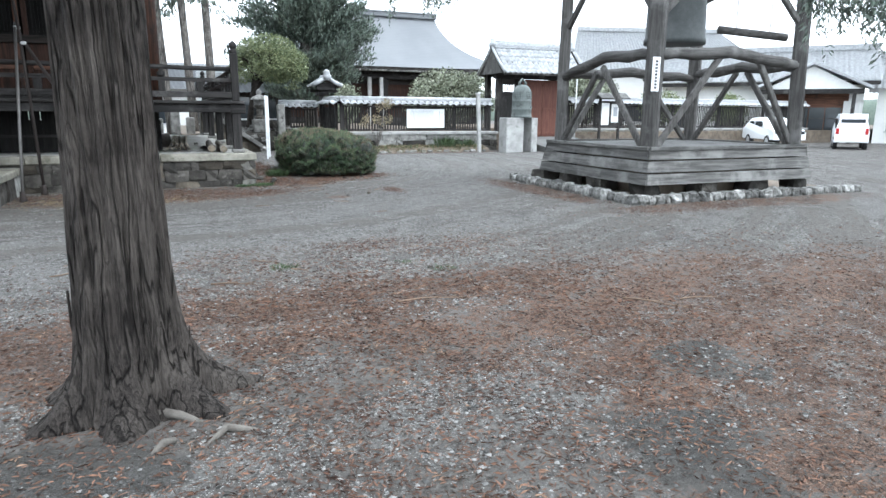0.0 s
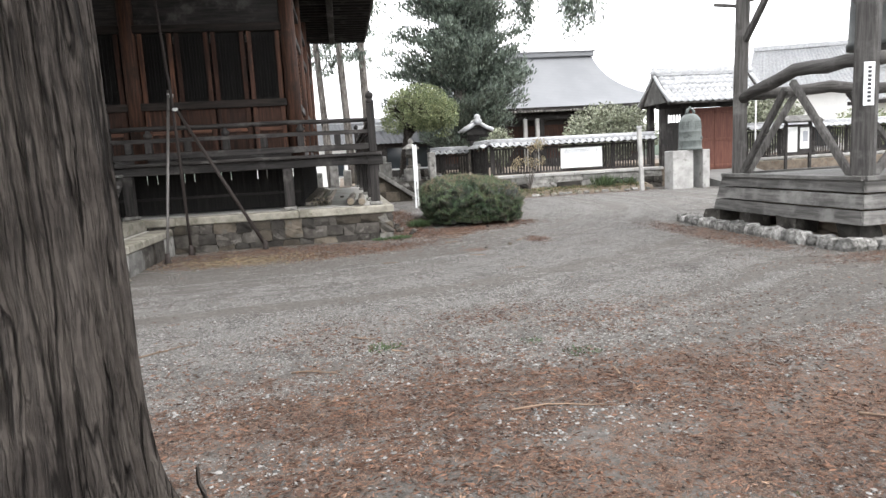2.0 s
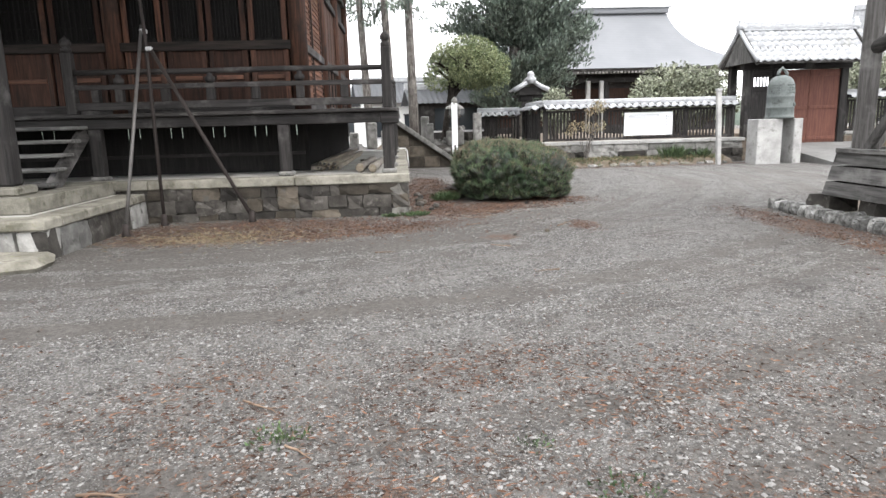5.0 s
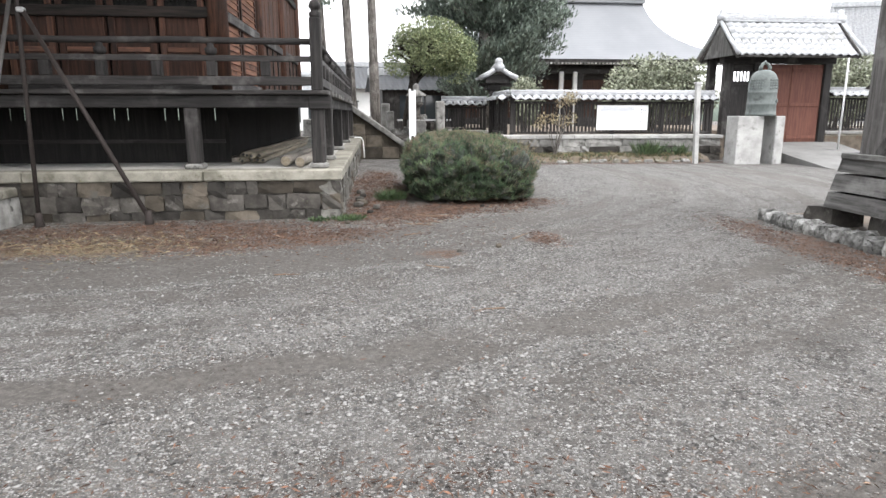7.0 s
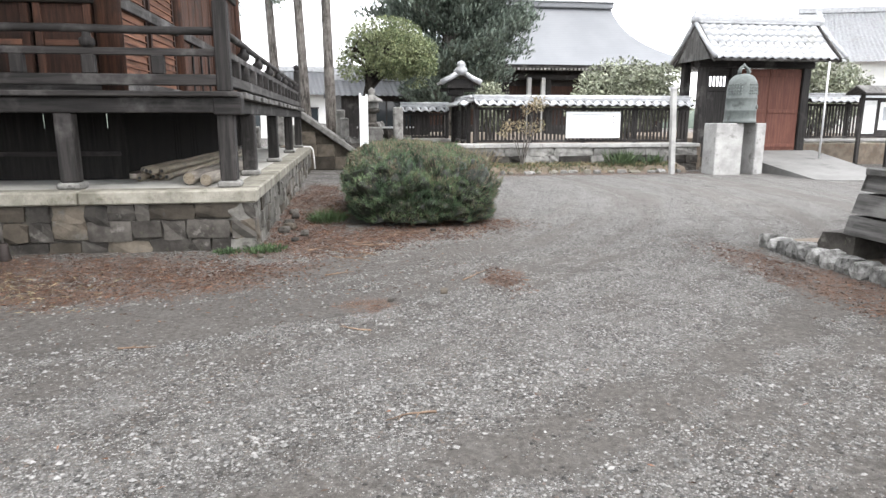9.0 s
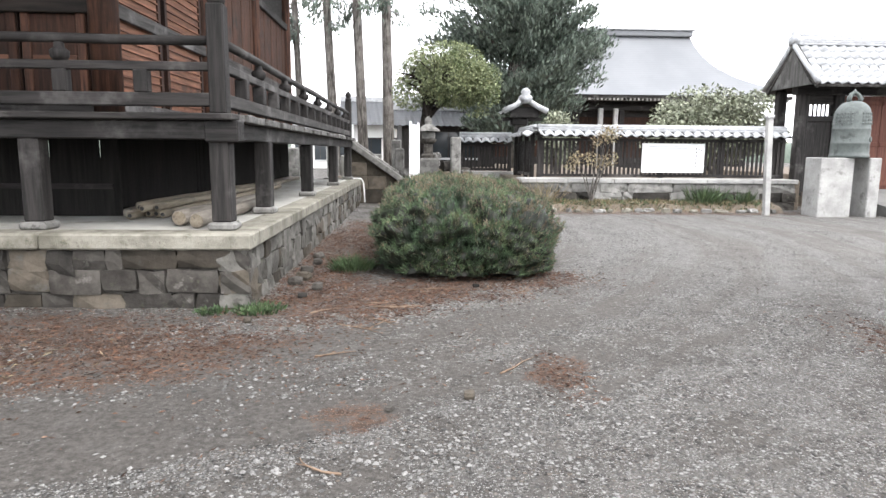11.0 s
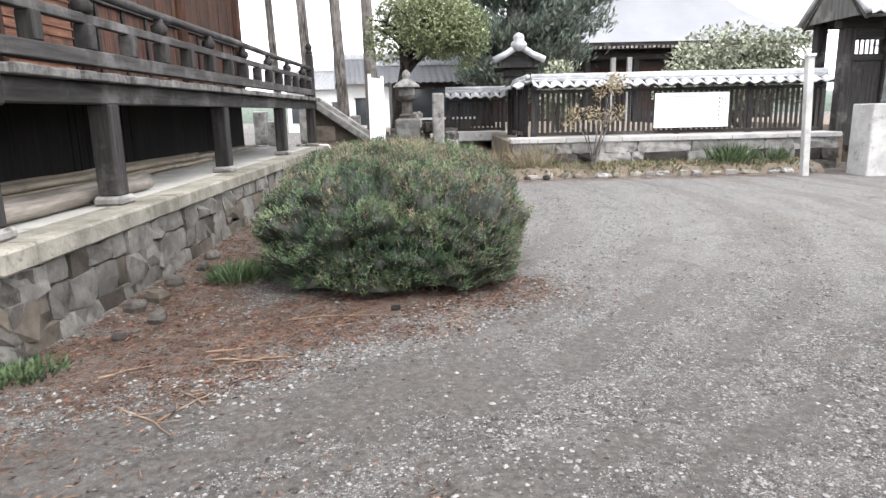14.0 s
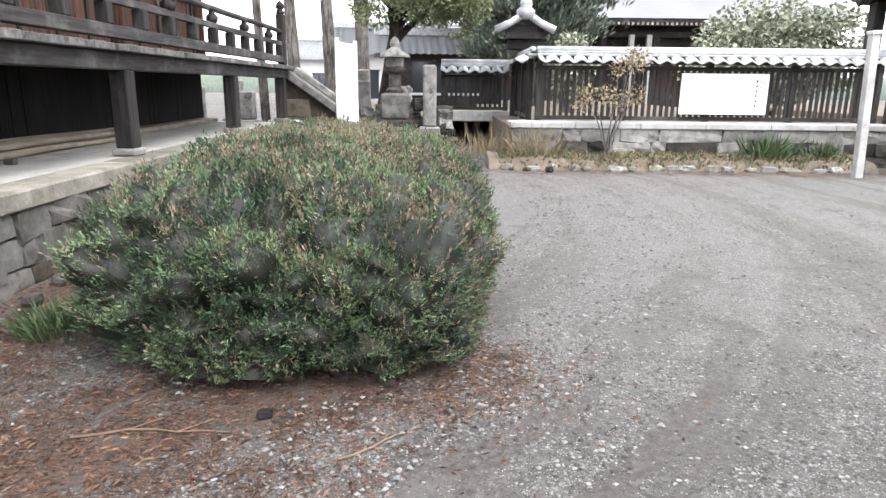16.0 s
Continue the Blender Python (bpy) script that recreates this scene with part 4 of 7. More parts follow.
part("wall_core", box(1.0, 3.1, 20.9, 21.3, -0.15, 0.86, 0.02), m_concrete, lwall)
rwall = thing("stone_wall", (24, 18.6, GZ), "rubble wall of rounded pale stones beyond the gate", "wall")
part("wall_core", box(15.4, 33, 18.75, 19.1, -0.15, 0.84, 0.0), m_soil, rwall)
part("coping", box(15.4, 33, 18.5, 19.1, 0.76, 0.86, 0.015), m_concrete, rwall)
wall_stones((15.4, 18.55, 0), (33, 18.55, 0), -0.1, 0.76, (0, -1, 0), 3, 0.45, rwall, (m_stone_grey, m_cap), 7)

# kerb stones of the planting bed
bed_edge = thing("bed_edging", (6, 16, GZ), "loose low edging stones of the planting bed", "edging")
rng = random.Random(11)
x = 2.4
while x < 9.3:
    w = rng.uniform(0.12, 0.4)
    me = stone_mesh(w, rng.uniform(0.12, 0.22), rng.uniform(0.1, 0.17), rng.random() * 50, 0.35, "stone", 0.72)
    me.materials.append(rng.choice((m_stone_grey, m_kerb, m_cap)))
    place_piece("stone", me, (x + w / 2, 15.93 + 0.16 * noise.noise(Vector((x * 0.8, 5, 0))) + rng.uniform(-0.04, 0.04), GZ + 0.04), bed_edge, (0, 0, rng.uniform(-0.3, 0.3)))
    x += w + rng.uniform(0.0, 0.3)

# information board on the fence
board = thing("notice_board", (7.13, 17.5, 0.95), "white information board with faded rows of text on the fence", "sign")
part("panel", box(6.23, 8.04, 17.52, 17.56, 0.955, 1.78, 0.006), m_white, board)
rng = random.Random(3)
for r in range(15):
    z = 1.68 - 0.043 * r
    x0 = 6.36 + (0.0 if r % 5 else 0.06)
    part("text_line", box(x0, x0 + rng.uniform(1.05, 1.3), 17.516, 17.5195, z, z + 0.014, 0.0), m_ink, board)
for c in range(3):
    for k in range(6):
        z = 1.66 - 0.1 * k - 0.02 * c
        part("title_mark", box(7.78 + 0.075 * c, 7.815 + 0.075 * c, 17.516, 17.5195, z - 0.05, z, 0.0), m_ink if c else m_black_ink, board)

# roofed post behind the bush
kiosk = thing("roofed_post", (3.1, 20.45, 0.6), "weathered post carrying a small tiled gable roof", "post")
part("post", box(3.0, 3.2, 20.35, 20.55, -0.05, 2.75, 0.012), m_dark_z, kiosk)
part("cross_beam", box(2.6, 3.85, 20.38, 20.52, 2.50, 2.62, 0.01), m_dark_x, kiosk)
part("gable_board", box(2.78, 3.7, 20.0, 20.06, 2.6, 2.92, 0.01), m_dark_x, kiosk)
part("bracket", box(2.86, 3.4, 20.2, 20.7, 2.36, 2.6, 0.03), m_dark_x, kiosk)
for s in (-1, 1):
    part("roof_slope", beam((3.24, 20.42, 3.12), (3.24 + s * 0.62, 20.42, 2.74), 1.1, 0.05, 0.01), m_dark_x, kiosk)
    for j in range(4):
        for i in range(2):
            place_piece("roof_tile", tile_fence, (3.24 + s * (0.68 - 0.3 * i), 19.98 + 0.285 * j, 2.77 + 0.185 * i), kiosk, (radians(32), 0, radians(90 * s)))
    part("verge_roll", tube([(3.24, 19.84, 3.17), (3.24 + s * 0.36, 19.84, 2.94), (3.24 + s * 0.7, 19.84, 2.78)], [0.085, 0.085, 0.095], 8), m_tile, kiosk, smooth=True)
ridge_stack(19.85, 21.0, 3.24, 3.10, kiosk, "y")
part("ridge_ornament", lathe([(0.05, -0.1), (0.2, -0.06), (0.22, 0.1), (0.13, 0.19), (0.16, 0.25), (0.12, 0.33), (0.04, 0.38)], (3.24, 19.87, 3.12), 12), m_tile, kiosk, "scrolled end tile", smooth=True)

# ---- gate ----
gate = thing("temple_gate", (12.9, 18, 0.45), "timber gate with red-brown doors under a silver tiled gable roof", "gate")
for x in (11.05, 12.1, 14.75):
    part("gate_post", box(x - 0.14, x + 0.14, 17.86, 18.14, 0.3, 3.5, 0.02), m_dark_z, gate)
part("gate_post", box(10.92, 11.18, 19.0, 19.26, 0.3, 3.4, 0.02), m_dark_z, gate)
part("gate_post", box(14.62, 14.88, 19.0, 19.26, 0.3, 3.4, 0.02), m_dark_z, gate)
part("lintel", box(10.8, 15.0, 17.84, 18.16, 3.22, 3.5, 0.02), m_dark_x, gate)
part("lintel", box(10.9, 12.0, 17.92, 18.08, 2.45, 2.62, 0.02), m_dark_x, gate)
for x0, x1 in ((12.26, 13.42), (13.43, 14.6)):
    d = part("gate_door", box(x0, x1, 17.95, 18.02, 0.5, 3.2, 0.008), m_gate_door, gate, "red-brown boarded door leaf")
    for z in (0.6, 1.75, 2.95):
        part("door_rail", box(x0 + 0.02, x1 - 0.02, 17.92, 17.948, z, z + 0.12, 0.006), m_gate_door, d)
part("side_wall", box(11.2, 11.96, 17.97, 18.03, 0.4, 2.45, 0.0), m_dark_z, gate)
part("transom_board", box(11.19, 11.96, 17.96, 18.04, 2.95, 3.22, 0.006), m_dark_x, gate)
for n in range(6):
    part("lattice_bar", box(11.24 + 0.125 * n, 11.28 + 0.125 * n, 17.98, 18.02, 2.62, 2.95, 0.004), m_dark_z, gate)
for x in (10.68, 14.95):
    bm = bmesh.new()
    tri = [(17.0, 3.42), (19.0, 3.42), (18.0, 4.5)]
    a = [bm.verts.new((x - 0.03, y, z)) for y, z in tri]
    b = [bm.verts.new((x + 0.03, y, z)) for y, z in tri]
    bm.faces.new(a)
    bm.faces.new(b[::-1])
    for n in range(3):
        bm.faces.new((a[n], b[n], b[(n + 1) % 3], a[(n + 1) % 3]))
    bmesh.ops.recalc_face_normals(bm, faces=bm.faces[:])
    g = part("gable", bm, m_grey_z, gate)
    for s in (-1, 1):
        part("barge_board", beam((x, 18, 4.62), (x, 18 + s * 1.3, 3.38), 0.07, 0.2, 0.01), m_dark_y, g)
SL = math.hypot(1.25, 1.2)
slope = math.atan2(1.2, 1.25)
for s in (-1, 1):
    part("roof_deck", beam((12.85, 18, 4.58), (12.85, 18 + s * 1.28, 3.36), 4.4, 0.06, 0.01), m_dark_y, gate)
    for i in range(16):
        for j in range(6):
            d = 0.285 * j
            curve = 0.05 * (1 - math.sin(math.pi * j / 5)) if j < 5 else 0.03
            place_piece("roof_tile", tile_gate, (10.78 + 0.277 * i, 18 + s * (1.33 - d * math.cos(slope)), 3.39 + d * math.sin(slope) + curve), gate,
                        (slope * (0.9 + 0.03 * j), 0, 0 if s < 0 else math.pi))
    for x in (10.62, 15.12):
        part("verge_roll", tube([(x, 18, 4.68), (x, 18 + s * 0.7, 4.02), (x, 18 + s * 1.38, 3.46)], [0.07, 0.07, 0.075], 10), m_tile, gate, smooth=True)
    for n in range(14):
        x = 10.9 + 0.3 * n
        part("rafter", beam((x, 18 + s * 0.1, 4.48), (x, 18 + s * 1.22, 3.36), 0.06, 0.07, 0.004), m_dark_y, gate)
for z, w in ((4.60, 0.17), (4.665, 0.14), (4.73, 0.12), (4.79, 0.1)):
    part("ridge_course", box(10.72, 15.0, 18 - w, 18 + w, z, z + 0.06, 0.01), m_tile, gate)
part("ridge_cap", tube([(10.7, 18, 4.87), (15.02, 18, 4.87)], [0.08, 0.08], 12), m_tile, gate, smooth=True)
for x in (10.68, 15.04):
    part("ridge_ornament", lathe([(0.02, 0), (0.17, 0.02), (0.19, 0.2), (0.1, 0.3), (0.12, 0.36), (0.06, 0.44), (0.01, 0.47)], (x, 18, 4.6), 10), m_tile, gate, "scrolled end tile", smooth=True)

# ---- bronze bell on two concrete blocks ----
ped_a = thing("concrete_block", (10.28, 15.3, GZ), "tall pale concrete block under the bronze bell", "block", "bell pedestal blocks")
part("block", box(9.86, 10.72, 14.98, 15.65, GZ - 0.05, 1.43, 0.02), m_concrete, ped_a)
ped_b = thing("concrete_block", (11.25, 15.3, GZ), "narrow pale concrete block under the bronze bell", "block", "bell pedestal blocks")
part("block", box(11.1, 11.4, 14.95, 15.75, GZ - 0.05, 1.43, 0.02), m_concrete, ped_b)
bell = thing("bronze_bell", (10.78, 15.33, 1.43), "large green-grey weathered bronze temple bell on concrete blocks", "bell")
prof = [(0.40, 0.0), (0.51, 0.0), (0.515, 0.06), (0.497, 0.075), (0.495, 0.14), (0.488, 0.30), (0.496, 0.31), (0.496, 0.34), (0.487, 0.35), (0.478, 0.62),
        (0.485, 0.63), (0.485, 0.655), (0.476, 0.665), (0.462, 0.92), (0.45, 1.0), (0.43, 1.07), (0.40, 1.12), (0.35, 1.18), (0.27, 1.235), (0.16, 1.27), (0.0, 1.285)]
prof = [(r * 0.88, z * 1.1) for r, z in prof]
part("bell_body", lathe(prof, (10.78, 15.33, 1.432), 40), m_bronze, bell, smooth=True)
for r in range(4):
    for k in range(32):
        if k % 8 in (6, 7):
            continue
        a = 2 * math.pi * k / 32
        rr = 0.88 * (0.474 - 0.008 * r)
        part("boss", lathe([(0.024, -0.03), (0.024, 0.005), (0.012, 0.022)], (10.78 + rr * math.cos(a), 15.33 + rr * math.sin(a), 1.432 + 0.85 + 0.08 * r), 6), m_bronze, bell)
part("striking_boss", tube([(10.78 + 0.28, 15.03, 1.89), (10.78 + 0.31, 14.995, 1.89)], [0.075, 0.06], 14), m_bronze, bell)
for n, tilt in enumerate((-1, 1)):
    part("crown_loop", tube([(10.78 + tilt * 0.13, 15.33, 2.8), (10.78 + tilt * 0.15, 15.3, 2.9), (10.78 + tilt * 0.09, 15.33, 3.0), (10.78 + tilt * 0.02, 15.33, 3.04)], [0.05, 0.06, 0.05, 0.045], 8), m_bronze, bell, smooth=True)
part("crown_knob", lathe([(0.05, 0), (0.07, 0.04), (0.03, 0.1), (0.01, 0.13)], (10.78, 15.33, 3.0), 10), m_bronze, bell, "pointed jewel on the crown", smooth=True)

# concrete marker post
mark = thing("marker_post", (8.74, 15.3, GZ), "slim grey square marker post leaning slightly in the gravel", "post")
part("shaft", box(8.67, 8.81, 15.23, 15.37, GZ - 0.05, 2.40, 0.01), m_concrete, mark)
part("cap", box(8.65, 8.83, 15.21, 15.39, 2.40, 2.46, 0.008), m_galv, mark)
mark.rotation_euler = (0, radians(-2.5), 0)

# white sign standing between hall and bush
sign = thing("standing_sign", (-0.24, 14.55, GZ), "white sign panel on two white posts beside the hall", "sign")
for x, y in ((-0.33, 14.18), (-0.15, 14.93)):
    part("sign_post", box(x - 0.03, x + 0.03, y - 0.03, y + 0.03, GZ - 0.05, 2.18, 0.006), m_white, sign)
bm = beam((-0.325, 14.2, 1.5), (-0.155, 14.91, 1.5), 0.03, 1.24, 0.004)
part("sign_panel", bm, m_white, sign)

# notice stand beyond the bell tower
stand = thing("notice_stand", (16.8, 17.0, GZ), "dark timber notice stand with small roof and posted papers", "sign")
for x in (16.2, 17.35):
    part("leg", box(x - 0.06, x + 0.06, 16.95, 17.05, GZ - 0.05, 2.35, 0.01), m_dark_z, stand)
part("backing", box(16.1, 17.45, 16.98, 17.04, 1.0, 2.25, 0.01), m_dark_x, stand)
for x0, x1, z0, z1 in ((16.18, 16.72, 1.08, 2.15), (16.86, 17.34, 1.2, 2.1)):
    part("poster", box(x0, x1, 16.968, 16.978, z0, z1, 0.0), m_plastic, stand)
part("picture", box(16.98, 17.22, 16.964, 16.967, 1.5, 1.95, 0.0), m_ink, stand)
for s in (-1, 1):
    part("roof_slope", beam((16.78, 17.0, 2.62), (16.78, 17.0 + s * 0.45, 2.36), 1.75, 0.05), m_grey_y, stand)

steel = thing("steel_pole", (14.2, 16.2, GZ), "thin galvanised pole near the gate", "pole")
part("shaft", tube([(14.2, 16.2, GZ - 0.1), (14.2, 16.2, 3.3)], [0.03, 0.03], 10), m_galv, steel, smooth=True)

# ---- pole tripod leaning at the podium ----
trip = thing("pole_tripod", (-5.6, 5, GZ), "tripod of old pipes lashed together, standing before the podium", "tripod")
top = Vector((-6.27, 5.8, 3.2))
part("pole", tube([(-6.2, 4.07, GZ + 0.1), top + Vector((0, 0, 0.12))], [0.028, 0.027], 10), m_pipe, trip, "grey pipe leg", smooth=True)
part("pole", tube([(-6.02, 5.2, GZ + 0.1), (-6.2, 5.72, 3.1), (-6.36, 5.95, 5.0), (-6.42, 6.0, 6.2)], [0.03, 0.03, 0.026, 0.022], 10), m_rust, trip, "long rusty pipe leg", smooth=True)
part("pole", tube([(-4.55, 5.25, GZ + 0.1), (-6.12, 5.68, 2.92)], [0.034, 0.032], 10), m_rust, trip, "dark rusty pipe leg", smooth=True)
for x, y in ((-6.2, 4.07), (-6.02, 5.2), (-4.55, 5.25)):
    part("foot", lathe([(0.06, 0), (0.07, 0.02), (0.05, 0.1), (0.045, 0.2)], (x, y, GZ), 10), m_rust, trip, smooth=True)
for c, s in (((-6.24, 5.78, 3.22), 0.055), ((-6.14, 5.68, 2.92), 0.05)):
    part("clamp", box(c[0] - s, c[0] + s, c[1] - s, c[1] + s, c[2] - s * 0.7, c[2] + s * 0.7, 0.015), m_galv, trip)

# stone slab before the entrance platform
slab = thing("stone_slab", (-7.2, 1.95, GZ), "large flat pale stepping stone before the stairs", "stone")
me = stone_mesh(2.4, 0.95, 0.22, 4.2, 0.3)
me.materials.append(m_cap)
place_piece("slab", me, (-7.45, 1.75, GZ + 0.04), slab, (0, 0, radians(14)))

# ---- logs and bamboo under the veranda ----
def log(name, p, q, r, label, mat, hollow=False, group="stored poles", knots=0):
    lg = thing(name, (p[0], p[1], 0.69), label, "pole" if hollow else "log", group)
    n = 12
    pts = [Vector(p).lerp(Vector(q), i / n) + Vector((0.012 * math.sin(i * 1.7 + p[0] * 9), 0, 0.006 * math.sin(i))) for i in range(n + 1)]
    part("stem", tube(pts, [r * (1 - 0.15 * i / n) * (1.06 if knots and i % 2 else 1) for i in range(n + 1)], 12, rough=0.05), mat, lg, smooth=True)
    d = (Vector(q) - Vector(p)).normalized()
    e = Vector(p) - d * 0.004
    # Hollow poles end in a black disc for the shade inside
    part("cut_end", tube([e, e + d * 0.003], [r * 0.86, r * 0.86] if not hollow else [r * 0.55, r * 0.55], 12), m_tyre if hollow else m_log_end, lg)


log("peeled_log", (-2.72, 6.2, 0.775), (-2.6, 9.4, 0.775), 0.085, "pale peeled log lying on the podium", m_log)
log("peeled_log", (-2.47, 6.0, 0.77), (-2.38, 9.0, 0.77), 0.08, "pale peeled log lying on the podium", m_log)
rng = random.Random(2)
for n in range(9):
    x = -3.62 + 0.105 * (n % 5) + (0.05 if n > 4 else 0)
    z = 0.735 if n < 5 else 0.82
    y = 6.9 + rng.uniform(-0.1, 0.35)
    log("bamboo_pole", (x, y, z), (x + rng.uniform(-0.05, 0.2), y + rng.uniform(5.0, 7), z), 0.043, "old grey-brown bamboo pole in a stack on the podium", m_bamboo, True, "bamboo stack", 1)
hose = thing("garden_hose", (-1.82, 18.2, 0.69), "pale hose end hanging over the podium corner", "hose")
part("hose", tube([(-2.5, 18.1, 0.70), (-2.0, 18.15, 0.71), (-1.80, 18.15, 0.70), (-1.74, 18.15, 0.6), (-1.72, 18.15, 0.35), (-1.7, 18.1, 0.02)], [0.02] * 6, 8), m_plastic, hose, smooth=True)
peb = thing("small_stone", (-2.6, 10.0, 0.69), "small dark stone on the podium floor", "stone")
me = stone_mesh(0.1, 0.08, 0.06, 3.3, 0.3)
me.materials.append(m_stone)
place_piece("stone", me, (-2.9, 10.1, 0.712), peb)


# ---- open bell tower on a kerbed base ----
tower = thing("bell_tower", (6.85, 1.8, GZ), "open weathered timber bell tower on a plank-skirted platform", "bell tower")
TX0, TX1, TY0, TY1, TZ = 4.79, 9.02, 0.02, 3.6, 0.985
part("deck", box(TX0 + 0.05, TX1 - 0.05, TY0 + 0.05, TY1 - 0.05, 0.84, 0.975, 0.01), m_grey_x, tower)
part("tower_core", box(TX0 + 0.5, TX1 - 0.5, TY0 + 0.5, TY1 - 0.5, -0.1, 0.84, 0.0), m_soil, tower)


def skirt(p, q, out, mat):
    """Three flaring boards along one edge of the platform."""
    p, q, out = Vector(p), Vector(q), Vector(out)
    along = (q - p).normalized()
    for n, (a, b) in enumerate(((0.0, 0.31), (0.34, 0.66), (0.69, 1.0))):
        f = [p + out * (0.02 + 0.1 * a) - along * (0.02 + 0.1 * a), q + out * (0.02 + 0.1 * a) + along * (0.02 + 0.1 * a),
             q + out * (0.02 + 0.1 * b) + along * (0.02 + 0.1 * b), p + out * (0.02 + 0.1 * b) - along * (0.02 + 0.1 * b)]
        zs = (TZ - 0.69 * a - 0.01, TZ - 0.69 * a - 0.01, TZ - 0.69 * b, TZ - 0.69 * b)
        bm = bmesh.new()
        fr = [bm.verts.new(c + Vector((0, 0, z)) + out * (0.012 * n)) for c, z in zip(f, zs)]
        bk = [bm.verts.new(v.co - out * 0.05) for v in fr]
        bm.faces.new(fr[::-1])
        bm.faces.new(bk)
        for k in range(4):
            bm.faces.new((fr[k], fr[(k + 1) % 4], bk[(k + 1) % 4], bk[k]))
        bmesh.ops.recalc_face_normals(bm, faces=bm.faces[:])
        part("skirt_board", bm, mat, tower, "silver-grey weathered plank")
    part("deck_edge", beam(p + out * 0.01 + Vector((0, 0, TZ - 0.005)), q + out * 0.01 + Vector((0, 0, TZ - 0.005)), 0.1, 0.07), mat, tower)


skirt((TX0, TY1, 0), (TX0, TY0, 0), (-1, 0, 0), m_grey_y)
skirt((TX0, TY0, 0), (TX1, TY0, 0), (0, -1, 0), m_grey_x)
skirt((TX1, TY0, 0), (TX1, TY1, 0), (1, 0, 0), m_grey_y)
skirt((TX1, TY1, 0), (TX0, TY1, 0), (0, 1, 0), m_grey_x)

cs = [(4.95, 3.35), (5.0, 0.3), (8.85, 0.2), (9.0, 3.4)]          # post feet
ct = [(5.0, 3.32), (5.08, 0.36), (8.78, 0.28), (8.92, 3.34)]          # heads lean in
wid = (0.25, 0.3, 0.29, 0.28)
for (x, y), (u, v), w in zip(cs, ct, wid):
    part("tower_post", beam((x, y, 0.94), (u, v, 5.2), w, w, 0.04, steps=5, wobble=0.02), m_tower_z, tower, "heavy weathered square post")


def post_at(i, z):
    f = (z - 0.94) / 4.26
    return Vector((cs[i][0] + (ct[i][0] - cs[i][0]) * f, cs[i][1] + (ct[i][1] - cs[i][1]) * f, z))


for a, b, za, zb, bow, mat in ((0, 1, 2.42, 2.72, 0.2, m_tower_y), (1, 2, 2.72, 2.62, 0.16, m_tower_x), (2, 3, 2.6, 2.6, 0.1, m_tower_y), (3, 0, 2.5, 2.5, 0.1, m_tower_x)):
    p, q = post_at(a, za), post_at(b, zb)
    pts = [p.lerp(q, f / 8) + Vector((0, 0, bow * math.sin(math.pi * f / 8) + 0.03 * math.sin(f * 1.9))) for f in range(9)]
    part("curved_beam", tube(pts, [0.1, 0.105, 0.12, 0.112, 0.12, 0.115, 0.12, 0.11, 0.095], 10, rough=0.12), mat, tower, "naturally curved tie beam", smooth=True)
    p, q = post_at(a, 4.35), post_at(b, 4.35)
    pts = [p.lerp(q, f / 8) + Vector((0, 0, 0.28 * math.sin(math.pi * f / 8))) for f in range(9)]
    part("upper_beam", tube(pts, [0.1] * 9, 10, rough=0.12), mat, tower, "naturally curved upper beam", smooth=True)


def brace(a, b, za, zb, f, g, inset=0.0):
    """A diagonal from post a at za to the point at fraction g of the way to post b at zb."""
    p, q = post_at(a, za), post_at(b, zb)
    s = post_at(a, zb).lerp(post_at(b, zb), g)
    part("brace", beam(post_at(a, za).lerp(post_at(b, za), f), s, 0.1, 0.125, 0.02), m_tower_z, tower, "diagonal brace")


brace(0, 1, 1.0, 2.5, 0.04, 0.42)
brace(1, 0, 1.0, 2.6, 0.07, 0.52)
brace(1, 2, 1.0, 2.75, 0.05, 0.42)
brace(2, 1, 1.0, 2.7, 0.02, 0.30)
brace(2, 3, 1.0, 2.6, 0.05, 0.45)
brace(3, 2, 1.0, 2.6, 0.05, 0.45)
brace(0, 3, 1.0, 2.5, 0.05, 0.3)
brace(3, 0, 1.0, 2.5, 0.05, 0.4)
for a, b in ((1, 2), (2, 1), (0, 1), (1, 0)):
    brace(a, b, 3.55, 4.45, 0.04, 0.3)
part("beam_end", beam(post_at(0, 4.2), post_at(0, 4.22) + Vector((-0.5, 0.15, 0.05)), 0.05, 0.06), m_tower_x, tower)
bl = part("hanging_bell", lathe([(0.54, 0), (0.65, 0), (0.655, 0.1), (0.63, 0.13), (0.61, 0.75), (0.59, 1.1), (0.5, 1.3), (0.25, 1.4), (0.0, 1.42)], (6.75, 1.75, 3.12), 32), m_bell_dark, tower, "dark bronze bell hanging in the frame", smooth=True)
part("hanger", tube([(6.75, 1.75, 4.5), (6.75, 1.75, 5.1)], [0.06, 0.06], 8), m_bell_dark, bl)
part("bell_beam", beam((4.9, 1.75, 5.2), (8.9, 1.75, 5.2), 0.3, 0.3, 0.03), m_tower_x, tower)
for n in range(4):
    a, b = ct[n], ct[(n + 1) % 4]
    part("head_beam", beam((*a, 5.15), (*b, 5.15), 0.2, 0.26, 0.02), m_tower_x if n % 2 else m_tower_y, tower)
st = part("striker", tube([(7.45, 1.2, 3.42), (8.9, 0.7, 3.28)], [0.085, 0.085], 12), m_tower_x, tower, "hanging striker log", smooth=True)
